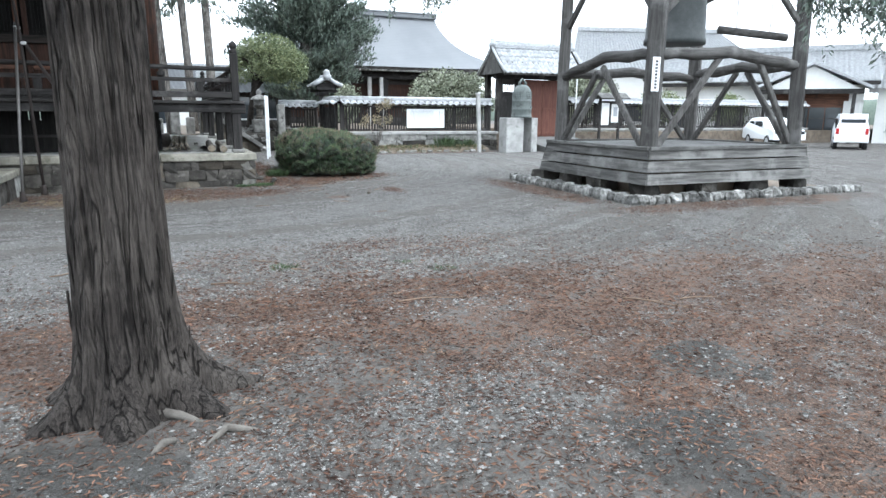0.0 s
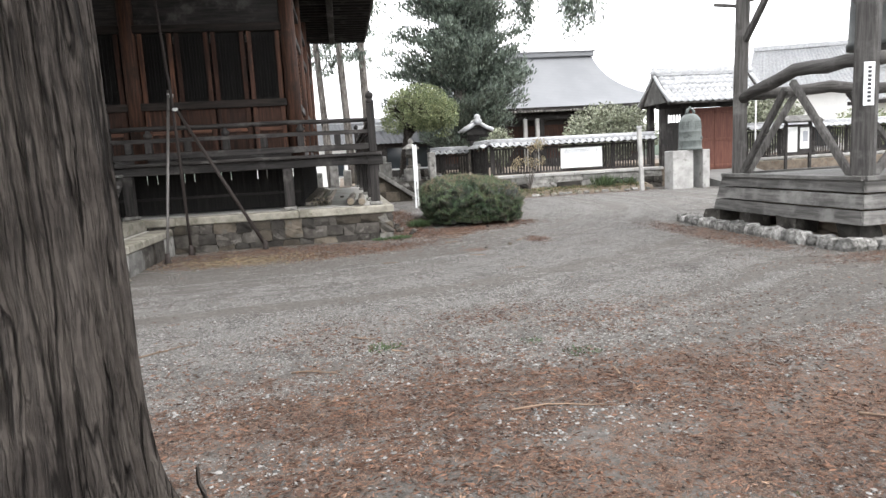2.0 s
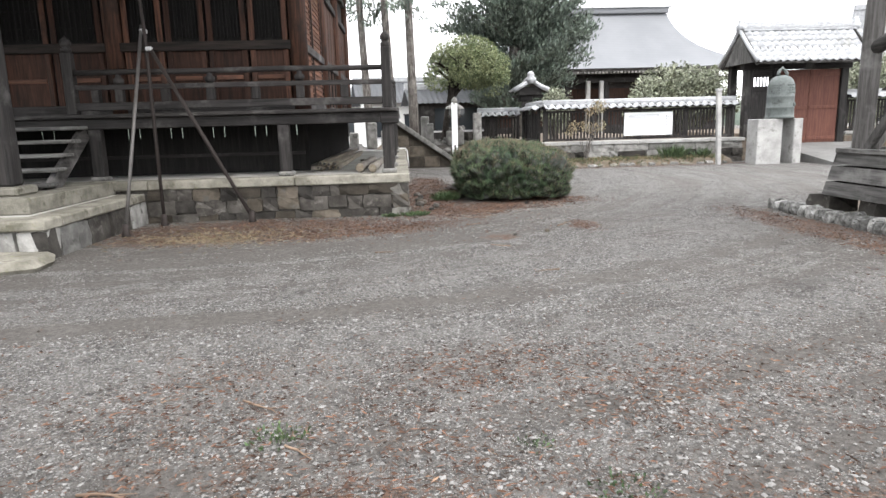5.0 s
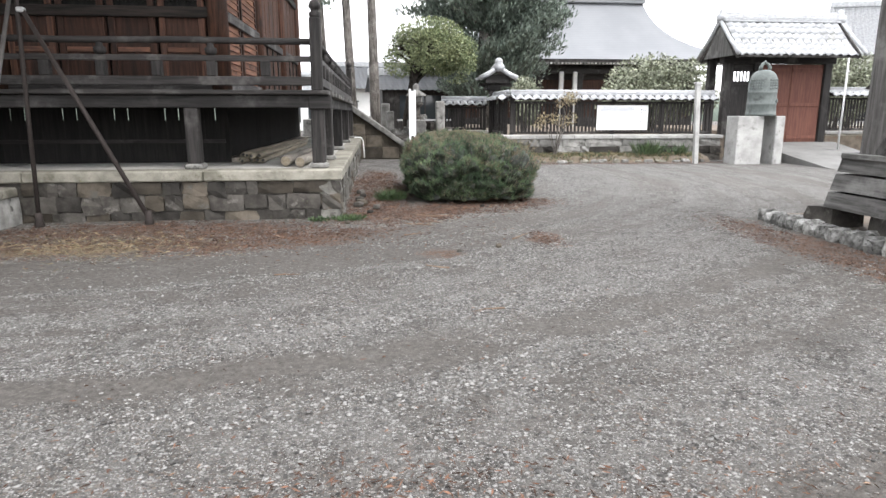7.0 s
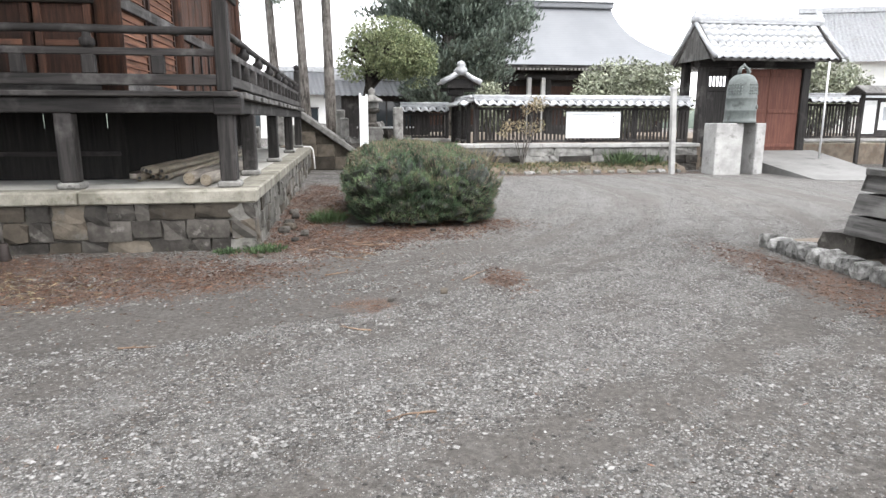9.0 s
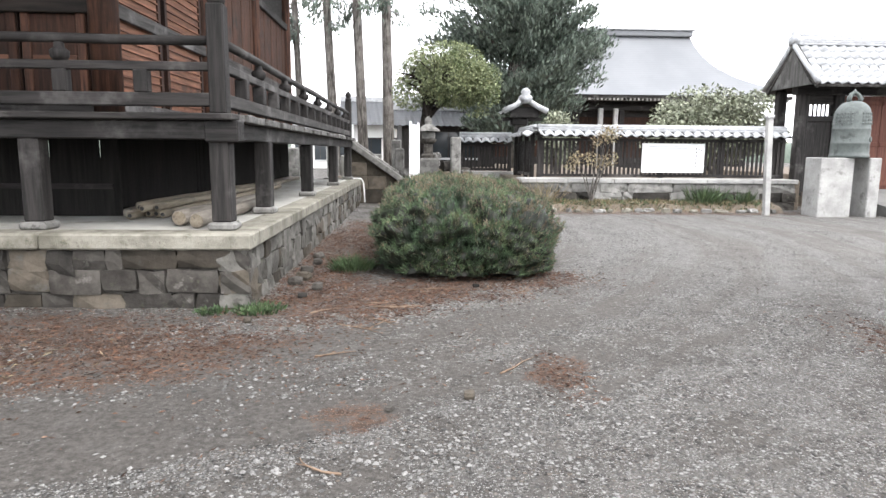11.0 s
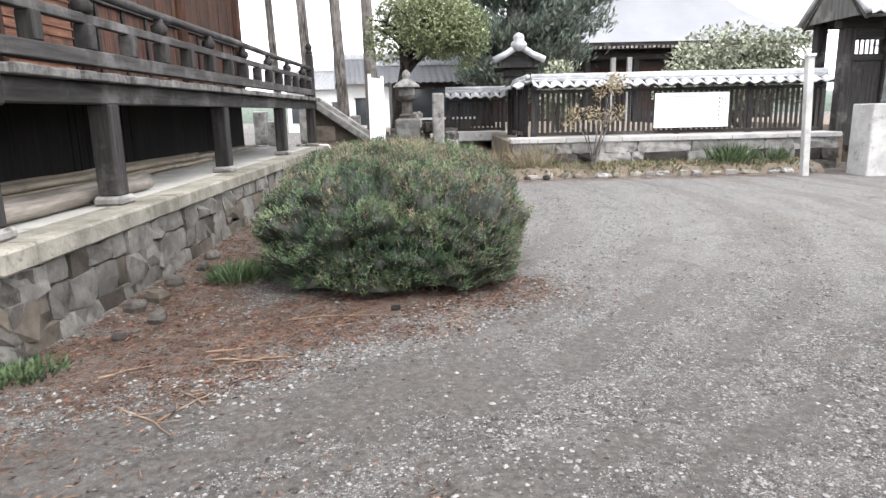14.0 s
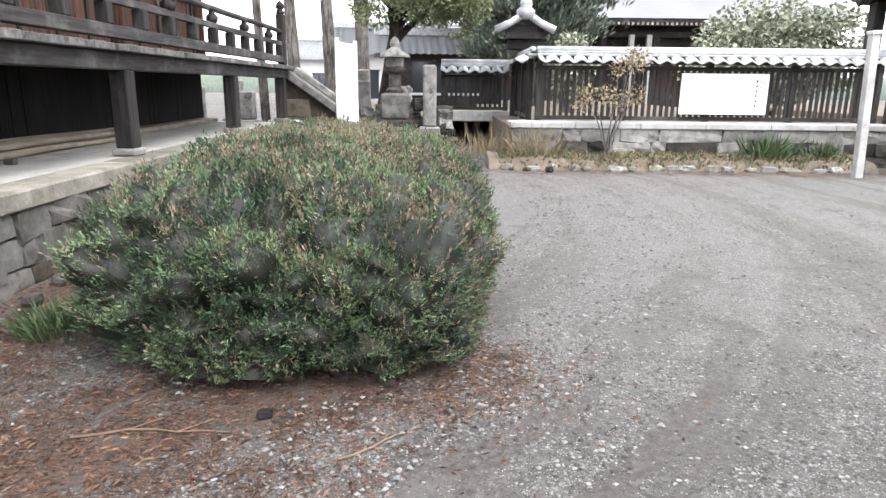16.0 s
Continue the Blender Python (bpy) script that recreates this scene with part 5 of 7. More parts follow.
for f in (0.25, 0.75):
    c = Vector((7.45, 1.2, 3.5)).lerp(Vector((8.9, 0.7, 3.36)), f)
    part("rope", tube([c, (c.x, c.y, 5.1)], [0.012, 0.012], 6), m_log, st)
pl = part("name_plate", box(4.80, 4.98, 0.105, 0.118, 2.05, 2.68, 0.004), m_white, tower, "white plate with a column of black writing")
for k in range(9):
    z = 2.62 - 0.06 * k
    part("character", box(4.86, 4.92, 0.101, 0.104, z - 0.04, z, 0.0), m_black_ink, pl)

# support stones and the rough kerb round the base
rng = random.Random(21)
# Set in dark stone, the shade below the skirt put into their colour
for x, y in ((4.8, 0.0), (6.2, -0.05), (7.6, -0.05), (8.9, 0.0), (4.75, 1.3), (4.75, 2.5), (4.8, 3.6)):
    sup = thing("support_stone", (x, y, GZ), "flat stone under the tower's platform, dark for the shade there", "stone", "tower support stones")
    me = stone_mesh(rng.uniform(0.35, 0.6), 0.45, 0.42, rng.random() * 70, 0.2)
    me.materials.append(m_stone)
    place_piece("stone", me, (x + 0.15, y + 0.25, GZ + 0.14), sup, (0, 0, rng.uniform(-0.2, 0.2)))
kerb = thing("stone_kerb", (6, 1, GZ), "rough kerb of uneven pale and mossy stones round the bell tower", "kerb")
part("kerb_bed", box(4.62, 10.3, 0.0, 4.9, -0.15, 0.02, 0.02), m_soil, kerb)
for a, b in (((4.55, 4.85), (4.45, -0.05)), ((4.45, -0.08), (10.5, -0.2))):
    a, b = Vector((*a, 0)), Vector((*b, 0))
    s, length = 0.0, (b - a).length
    while s < length:
        w = rng.uniform(0.13, 0.3)
        me = stone_mesh(w, rng.uniform(0.22, 0.34), rng.uniform(0.2, 0.28), rng.random() * 99, 0.3, "stone", 0.74)
        me.materials.append(m_kerb)
        c = a + (b - a) * (min(s + w / 2, length) / length)
        place_piece("stone", me, (c.x + rng.uniform(-0.03, 0.03), c.y + rng.uniform(-0.03, 0.03), GZ + 0.05), kerb,
                    (0, 0, math.atan2(b.y - a.y, b.x - a.x) + rng.uniform(-0.12, 0.12)))
        s += w * 0.98


# ---- plants ----
def leaf_mesh(name, pos, way, length, width, mat, parent, label="", seed=0, droop=0.2):
    """Many small folded leaves or sprigs in one mesh: each a kinked blade from pos along way."""
    rs = np.random.RandomState(seed)
    n = len(pos)
    way = way / np.maximum(np.linalg.norm(way, axis=1, keepdims=True), 1e-6)
    ref = rs.normal(size=(n, 3))
    side = np.cross(way, ref)
    side /= np.maximum(np.linalg.norm(side, axis=1, keepdims=True), 1e-6)
    L = (length * rs.uniform(0.6, 1.4, n))[:, None]
    W = (width * rs.uniform(0.7, 1.3, n))[:, None]
    mid = pos + way * L * 0.5
    tip = pos + way * L + np.array([0, 0, -1.0]) * L * droop * rs.uniform(0, 1, (n, 1))
    v = np.stack([pos, mid + side * W / 2, tip, mid - side * W / 2], 1).reshape(-1, 3)
    v = v - np.array(off_of(parent))
    me = bpy.data.meshes.new(name)
    me.vertices.add(4 * n)
    me.vertices.foreach_set("co", v.ravel())
    me.loops.add(4 * n)
    me.loops.foreach_set("vertex_index", np.arange(4 * n, dtype=np.int32))
    me.polygons.add(n)
    me.polygons.foreach_set("loop_start", np.arange(0, 4 * n, 4, dtype=np.int32))
    me.update(calc_edges=True)
    return link_mesh(name, me, mat, parent, label)


def lump(c, scale, freq=1.0):
    return noise.noise(Vector(c) * freq) * scale


# the clipped yew bush: a broad boxy cushion of upswept feathery tufts
BC, BR = Vector((0.47, 8.7, 0.0)), Vector((1.23, 2.12, 0.97))


def bush_surface(u, v, grow=1.0):
    """A point of the cushion: u round it, v from the rim (0) to the top (1)."""
    a, up = u * 2 * math.pi, v * math.pi / 2
    c, t = math.cos(a), math.sin(a)
    q = (abs(c) ** 6.0 + abs(t) ** 6.0) ** (-1 / 6.0)
    r, z = math.cos(up), math.sin(up)
    k = (r ** 5.0 + z ** 5.0) ** (-1 / 5.0)
    flare = 0.95 + 0.05 * min(1, v * 3)
    d = Vector((c * q * r * k * flare, t * q * r * k * flare, z * k))
    g = grow * (1 + 0.05 * noise.noise(d * 2.2) + 0.10 * noise.noise(d * 4.5) + 0.05 * noise.noise(d * 11))
    slope = 0.98 + 0.09 * d.y - 0.03 * d.x
    return Vector((BC.x + d.x * BR.x * g, BC.y + d.y * BR.y * g, GZ + 0.04 + d.z * BR.z * (0.55 + 0.45 * g) * slope)), d


bush = thing("yew_bush", (BC.x, BC.y, GZ), "low spreading clipped yew bush, dark green with browned tips", "bush")
rs = np.random.RandomState(8)
# the tufts that make up its surface
heads = []
for n in range(620):
    p, d = bush_surface(rs.uniform(), rs.uniform() ** 0.9, 0.86)
    heads.append((p, rs.uniform(0.7, 1.25), rs.uniform()))
near_head = KDTree(len(heads))
for n, h in enumerate(heads):
    near_head.insert(h[0], n)
near_head.balance()


def bush_skin(u, v):
    """The cushion swollen into rounded tufts with deep clefts between them."""
    p, d = bush_surface(u, v, 0.86)
    q, n, gap = near_head.find(p)
    swell = 0.15 * heads[n][1] * max(-0.25, 1 - (gap / 0.15) ** 2)
    flat = Vector((d.x ** 3 / BR.x, d.y ** 3 / BR.y, d.z ** 3 / BR.z)).normalized()
    way_out = (flat * 0.85 + Vector((0, 0, 0.4)) + (p - q) * 2.0).normalized()
    return p + way_out * swell, way_out, d, n


# Near-black skin under the needles gives the clefts their shade by colour
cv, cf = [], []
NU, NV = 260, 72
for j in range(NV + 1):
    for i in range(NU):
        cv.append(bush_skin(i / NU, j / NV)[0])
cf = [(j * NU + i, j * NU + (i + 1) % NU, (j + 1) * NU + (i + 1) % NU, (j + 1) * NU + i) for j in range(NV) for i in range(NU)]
raw("twig_mass", cv, cf, m_yew_core, bush, "dark inner shell, shade between tufts in its colour", True)
base, axis, brown = [], [], []
for n in range(34000):
    p, w, d, k = bush_skin(rs.uniform(), rs.uniform())
    patch = noise.noise(p * 1.6 + Vector((3, 1, 0)))
    dry = 0.09 + 0.9 * max(0.0, 0.9 * (d.z - 0.66) + 0.85 * patch + 0.45 * (heads[k][2] - 0.5)) + 0.9 * max(0.0, d.x - 0.5) * max(0.0, -d.y) * (1.1 - d.z)
    base.append(p - w * 0.02)
    axis.append(w)
    brown.append(dry)
B, A, brown = np.array(base), np.array(axis), np.array(brown)
A = A * 1.0 + np.array([0, 0, 0.35]) + rs.normal(size=A.shape) * 0.26
A /= np.linalg.norm(A, axis=1, keepdims=True)
F = np.cross(A, rs.normal(size=A.shape))
F /= np.linalg.norm(F, axis=1, keepdims=True)
H = rs.uniform(0.055, 0.125, (len(A), 1))
dry = rs.uniform(size=len(A)) < brown
pos, way, dry_pos, dry_way = [], [], [], []
for k in range(9):
    P = B + A * H * k / 9
    W = A * 0.85 + F * (0.8 if k % 2 else -0.8) * (1 - k / 12) + rs.normal(size=A.shape) * 0.16
    tip = dry & (k > 3) | (dry & (brown > 0.6))
    pos.append(P[~tip])
    way.append(W[~tip])
    dry_pos.append(P[tip])
    dry_way.append(W[tip])
pos, way, dry_pos, dry_way = (np.concatenate(q) for q in (pos, way, dry_pos, dry_way))
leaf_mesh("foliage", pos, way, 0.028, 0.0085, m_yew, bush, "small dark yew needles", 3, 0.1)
leaf_mesh("dry_foliage", dry_pos, dry_way, 0.03, 0.0085, m_yew_dry, bush, "dry brown needle tips", 4, 0.1)


def crown_leaves(name, parent, blobs, count, size, mat, seed, flat=0.0, fill=0.5, width=0.55):
    """Leaves in uneven clumps through several ellipsoids, thinned by noise so that gaps stay."""
    rs = np.random.RandomState(seed)
    pos, way = [], []
    tries = 0
    vol = [b[3] * b[4] * b[5] for b in blobs]
    pick = np.array(vol) / sum(vol)
    while len(pos) < count and tries < count * 6:
        tries += 1
        x, y, z, rx, ry, rz = blobs[rs.choice(len(blobs), p=pick)]
        d = rs.normal(size=3)
        d /= np.linalg.norm(d)
        r = rs.uniform(0, 1) ** 0.38
        p = np.array([x + d[0] * rx * r, y + d[1] * ry * r, z + d[2] * rz * r])
        if noise.noise(Vector(p) * 1.9) + 0.4 * noise.noise(Vector(p) * 5) < 0.45 - fill:
            continue
        pos.append(p)
        way.append(d * 0.6 + rs.normal(size=3) * 0.7 + np.array([0, 0, -flat]))
    leaf_mesh(name, np.array(pos), np.array(way), size, size * width, mat, parent, "", seed)


# round clipped tree by the fence: a leaning trunk, spreading limbs and an umbrella of leaves
TB = Vector((-0.3, 20.3, GZ))
rt = thing("round_tree", TB, "clipped umbrella-headed tree with grey-green leaves and a leaning trunk", "tree")
stem = [TB + Vector((0, 0, -0.1)), Vector((-0.24, 20.3, 0.7)), Vector((-0.12, 20.3, 1.5)), Vector((0.02, 20.3, 2.3)), Vector((0.16, 20.3, 3.0)), Vector((0.4, 20.3, 3.6)), Vector((0.6, 20.3, 4.2))]
part("trunk", tube(stem, [0.2, 0.15, 0.14, 0.135, 0.12, 0.08, 0.03], 12, rough=0.12), m_bark, rt, smooth=True)
rng = random.Random(6)
for n in range(22):
    a = 2 * math.pi * n / 22 + rng.uniform(-0.3, 0.3)
    e = rng.uniform(0.55, 1.0)
    s = stem[3].lerp(stem[5], rng.random())
    q = Vector((0.8 + 1.65 * math.cos(a) * e, 20.3 + 1.45 * math.sin(a) * e, 3.35 + 0.9 * rng.random()))
    m = s.lerp(q, 0.5) + Vector((0, rng.uniform(-0.15, 0.15), 0.1 + 0.25 * rng.random()))
    limb = part("limb", tube([s, s.lerp(m, 0.5) + Vector((0, 0, 0.08)), m, q], [0.065, 0.05, 0.038, 0.012], 6), m_bark, rt, smooth=True)
    for k in range(2):
        w = m.lerp(q, rng.uniform(0.1, 0.7))
        part("twig", tube([w, w + Vector((rng.uniform(-0.5, 0.5), rng.uniform(-0.5, 0.5), rng.uniform(0.1, 0.5)))], [0.02, 0.006], 5), m_bark, limb)
crown_leaves("crown", rt, [(0.8, 20.3, 3.75, 1.72, 1.5, 0.85), (0.75, 20.3, 4.1, 1.4, 1.25, 0.85), (1.75, 20.3, 3.3, 0.75, 0.9, 0.7), (-0.35, 20.3, 3.35, 0.65, 0.8, 0.55), (1.2, 20.3, 3.5, 1.0, 1.0, 0.6)], 27000, 0.08, m_round, 7, 0.1, 0.62)

# big dark conifer: rising plumes of sprays
con = thing("conifer", (4.6, 30, 0.5), "large dark irregular juniper-like conifer with upswept plumes", "tree")
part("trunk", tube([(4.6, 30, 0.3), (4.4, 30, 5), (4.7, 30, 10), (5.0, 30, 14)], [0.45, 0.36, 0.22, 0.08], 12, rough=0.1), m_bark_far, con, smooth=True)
rs = np.random.RandomState(12)
pos, way = [], []
for n in range(270):
    h = rs.uniform(2.4, 13.8)
    reach = 4.4 * (1 - ((h - 5.0) / 9.5) ** 2) if h > 5 else 4.4 * (0.55 + 0.45 * (h - 2.6) / 2.4)
    a = rs.uniform(0, 6.28)
    reach = max(0.9, reach * rs.uniform(0.5, 1.0)) * (1.0 if math.cos(a) > 0 else 1.15)
    s = np.array([4.6, 30, h - 0.5])
    q = np.array([4.6 + reach * math.cos(a), 30 + 0.75 * reach * math.sin(a), h + rs.uniform(0.1, 0.8)])
    if n < 40:
        part("limb", tube([s.tolist(), ((s + q) / 2 - np.array([0, 0, 0.15])).tolist(), q.tolist()], [0.09, 0.06, 0.02], 5), m_bark_far, con)
    d = q - s
    d /= np.linalg.norm(d)
    for k in range(400):
        f = rs.uniform(0.2, 1.05)
        w = 0.42 * (1.12 - f)
        c = s + (q - s) * f + rs.normal(size=3) * np.array([0.3, 0.3, 0.24]) * (0.55 + w)
        pos.append(c)
        way.append(d * 0.5 + np.array([0, 0, 0.75]) + rs.normal(size=3) * 0.35)
leaf_mesh("sprays", np.array(pos), np.array(way), 0.24, 0.085, m_conifer, con, "dark green scale-leaf sprays", 9, 0.05)

# shrubs behind the fence
def shrub(x, y, z0, rx, ry, rz, count, size, mat, label, seed):
    sh = thing("garden_shrub", (x, y, z0), label, "shrub", "shrubs behind the fence")
    rng = random.Random(seed)
    for n in range(6):
        q = (x + rng.uniform(-0.6, 0.6) * rx, y + rng.uniform(-0.4, 0.4) * ry, z0 + rz * rng.uniform(1.0, 1.7))
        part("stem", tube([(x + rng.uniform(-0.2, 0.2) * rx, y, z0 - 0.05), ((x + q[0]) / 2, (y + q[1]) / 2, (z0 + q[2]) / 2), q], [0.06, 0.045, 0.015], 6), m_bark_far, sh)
    blobs = [(x, y, z0 + rz, rx * 0.8, ry * 0.8, rz * 0.85)]
    for n in range(7):
        blobs.append((x + rng.uniform(-0.65, 0.65) * rx, y + rng.uniform(-0.5, 0.5) * ry, z0 + rz * rng.uniform(0.7, 1.45), rx * 0.36, ry * 0.45, rz * 0.42))
    crown_leaves("leaves", sh, blobs, count, size, mat, seed, 0.15, 0.7)


shrub(4.95, 23, 0.75, 0.75, 0.7, 1.25, 4200, 0.13, m_shrub, "small pale-green broadleaf shrub above the fence", 31)
shrub(10.3, 22.5, 0.75, 2.7, 1.4, 1.72, 15000, 0.14, m_shrub, "wide pale-green rhododendron-like shrub above the fence", 32)
shrub(20.0, 24, 0.7, 2.8, 1.5, 2.0, 9000, 0.16, m_shrub, "wide pale-green shrub beyond the gate", 33)
shrub(24.5, 22, 0.7, 2.2, 1.2, 1.3, 4000, 0.14, m_round, "low green garden shrub beyond the gate", 34)
shrub(29.5, 21.5, 0.7, 1.6, 1.2, 1.2, 3000, 0.14, m_round, "clipped green garden shrub by the house", 35)

# thin young shrub in the bed before the fence
ys_ = thing("young_shrub", (4.5, 16.55, 0.1), "thin young shrub with sparse rusty leaves in the bed", "shrub")
rng = random.Random(41)
blobs = []
for n in range(9):
    q = Vector((4.5 + rng.uniform(-0.55, 0.75), 16.55 + rng.uniform(-0.25, 0.25), rng.uniform(1.3, 2.45)))
    b = Vector((4.5 + rng.uniform(-0.1, 0.1), 16.55, 0.08))
    part("stem", tube([b, b.lerp(q, 0.5) + Vector((0.05, 0, 0.1)), q], [0.016, 0.012, 0.005], 5), m_bark_far, ys_)
    blobs.append((q.x, q.y, q.z - 0.12, 0.2, 0.18, 0.2))
crown_leaves("leaves", ys_, blobs, 900, 0.07, m_rusty_shrub, 42, 0.1, 0.9)


def tuft(name, x, y, z, r, h, count, mat, label, category, seed, width=0.014):
    t = thing(name, (x, y, z), label, category)
    rs = np.random.RandomState(seed)
    a, d = rs.uniform(0, 6.28, count), rs.uniform(0, 1, count) ** 0.7
    pos = np.stack([x + r * d * np.cos(a), y + r * d * np.sin(a), np.full(count, z)], 1)
    way = np.stack([0.5 * np.cos(a) * d, 0.5 * np.sin(a) * d, np.full(count, 1.0)], 1) + rs.normal(size=(count, 3)) * 0.25
    leaf_mesh("foliage", pos, way, h, width, mat, t, "", seed, 0.45)


tuft("fern", 7.65, 16.5, 0.15, 0.45, 0.5, 240, m_weed, "green fern tuft at the foot of the stone wall", "fern", 51, 0.03)
tuft("fern", 8.75, 16.6, 0.15, 0.3, 0.35, 120, m_weed, "green fern tuft at the foot of the stone wall", "fern", 52, 0.03)
tuft("dry_shrub", 3.15, 16.5, 0.08, 0.5, 0.75, 260, m_rusty_shrub, "grey-brown leafless twiggy shrub at the wall's corner", "shrub", 53, 0.01)
tuft("dry_shrub", 2.3, 17.2, 0.0, 0.6, 0.7, 260, m_rusty_shrub, "grey-brown leafless twiggy shrub at the wall's corner", "shrub", 54, 0.01)
tuft("weed_clump", -1.02, 7.6, GZ, 0.26, 0.2, 620, m_weed, "fresh green weed clump beside the bush", "weeds", 55, 0.012)
tuft("weed_clump", -1.72, 5.42, GZ, 0.24, 0.07, 420, m_weed, "small broad-leaved weeds at the podium corner", "weeds", 56, 0.018)
tuft("weed_clump", -2.15, 5.36, GZ, 0.16, 0.06, 180, m_weed, "small broad-leaved weeds at the podium foot", "weeds", 57, 0.018)
tuft("weed_clump", -2.6, -2.85, GZ, 0.17, 0.035, 120, m_weed, "low green weeds in the gravel", "weeds", 58, 0.014)
tuft("weed_clump", -1.0, -3.5, GZ, 0.16, 0.03, 90, m_weed, "low green weeds in the gravel", "weeds", 59, 0.014)
tuft("weed_clump", -0.9, -6.0, GZ, 0.11, 0.03, 70, m_weed, "low green weeds in the litter", "weeds", 60, 0.013)
tuft("weed_clump", -1.3, -3.06, GZ, 0.1, 0.03, 50, m_weed, "low green weeds in the gravel", "weeds", 61, 0.012)
rs = np.random.RandomState(70)
cnt = 5200
px = rs.uniform(2.4, 9.4, cnt)
py = rs.uniform(16.0, 16.85, cnt)
pz = GZ - 0.02 + 0.16 * np.minimum(1, (py - 15.95) * 4) + 0.12 * (py - 15.95) - 0.01
bedgrass = leaf_mesh("bed_grass", np.stack([px, py, pz], 1), np.concatenate([rs.normal(size=(cnt, 2)) * 0.5, np.ones((cnt, 1))], 1), 0.11, 0.014, m_dry_grass, None, seed=71, droop=0.5)
tagged(bedgrass, "thin dry yellow-green grass in the planting bed", "grass", kind="stuff")
greens = leaf_mesh("bed_weeds", np.stack([px[:1500], py[:1500], pz[:1500]], 1), np.concatenate([rs.normal(size=(1500, 2)) * 0.5, np.ones((1500, 1))], 1), 0.12, 0.03, m_weed, None, seed=72, droop=0.5)
tagged(greens, "scattered green weeds in the planting bed", "weeds", kind="stuff")

# ---- the near cedar ----
cedar = thing("cedar_tree", (-4.05, -5.86, GZ), "big old cedar with deeply furrowed grey-brown bark and exposed roots", "tree")
CX, CY = -3.97, -5.86
lobes = [(0.1, 0.8, 0.26), (1.55, 0.4, 0.25), (2.7, 0.45, 0.28), (3.6, 0.55, 0.3), (4.6, 0.45, 0.3), (5.6, 0.6, 0.25)]   # angle, reach, half-width
cv, cf = [], []
NS, NR = 160, 120
for j in range(NR + 1):
    z = -0.12 + 7.0 * (j / NR) ** 1.7
    lean_x, lean_y = -0.012 * z, 0.01 * z
    for i in range(NS):
        a = 2 * math.pi * i / NS
        r = 0.25 - 0.010 * z + 0.09 * math.exp(-max(z, 0) / 0.32)
        for la, reach, hw in lobes:
            da = (a - la + math.pi) % (2 * math.pi) - math.pi
            r += reach * 0.5 * math.exp(-(da / hw) ** 2) * math.exp(-max(z, 0) / 0.16)
        twist = a + 0.05 * z
        fur = noise.noise(Vector((math.cos(twist) * 6.5, math.sin(twist) * 6.5, z * 0.4)))
        fur2 = noise.noise(Vector((math.cos(twist) * 17, math.sin(twist) * 17, z * 1.1 + 9)))
        r += 0.034 * (min(abs(fur) * 3.2, 1) - 0.7) + 0.012 * fur2 + 0.02 * noise.noise(Vector((math.cos(a) * 1.5, math.sin(a) * 1.5, z * 0.8)))
        cv.append((CX + lean_x + r * math.cos(a), CY + lean_y + r * math.sin(a), GZ + z))
cf = [(j * NS + i, j * NS + (i + 1) % NS, (j + 1) * NS + (i + 1) % NS, (j + 1) * NS + i) for j in range(NR) for i in range(NS)]
raw("trunk", cv, cf, m_bark, cedar, "furrowed stringy bark", True)
roots = [((-3.92, -6.12, 0.0), (-3.74, -6.21, -0.03), (-3.61, -6.29, -0.075)), ((-3.36, -6.47, -0.08), (-3.52, -6.45, -0.03), (-3.67, -6.59, -0.08)),
         ((-3.78, -6.46, -0.05), (-3.84, -6.5, -0.035), (-3.9, -6.56, -0.07)), ((-3.97, -6.02, 0.03), (-4.04, -6.14, -0.02), (-4.1, -6.32, -0.07))]
for r in roots:
    part("root", tube([Vector(r[0]), Vector(r[0]).lerp(Vector(r[1]), 0.5), Vector(r[1]), Vector(r[1]).lerp(Vector(r[2]), 0.5), Vector(r[2])], [0.02, 0.023, 0.022, 0.017, 0.008], 8, rough=0.5), m_root, cedar, "bare grey root", smooth=True)
for x, y, z, h, tilt in ((-4.225, -5.85, 0.1, 0.6, 0.05), (-4.21, -5.83, 0.05, 0.45, 0.03), (-3.62, -5.45, 0.05, 0.24, 0.04)):
    part("bark_strip", beam((x, y, GZ + z), (x - tilt, y, GZ + z + h), 0.035, 0.01, 0.002, steps=3, wobble=0.02), m_bark, cedar, "loose splintered bark strip")

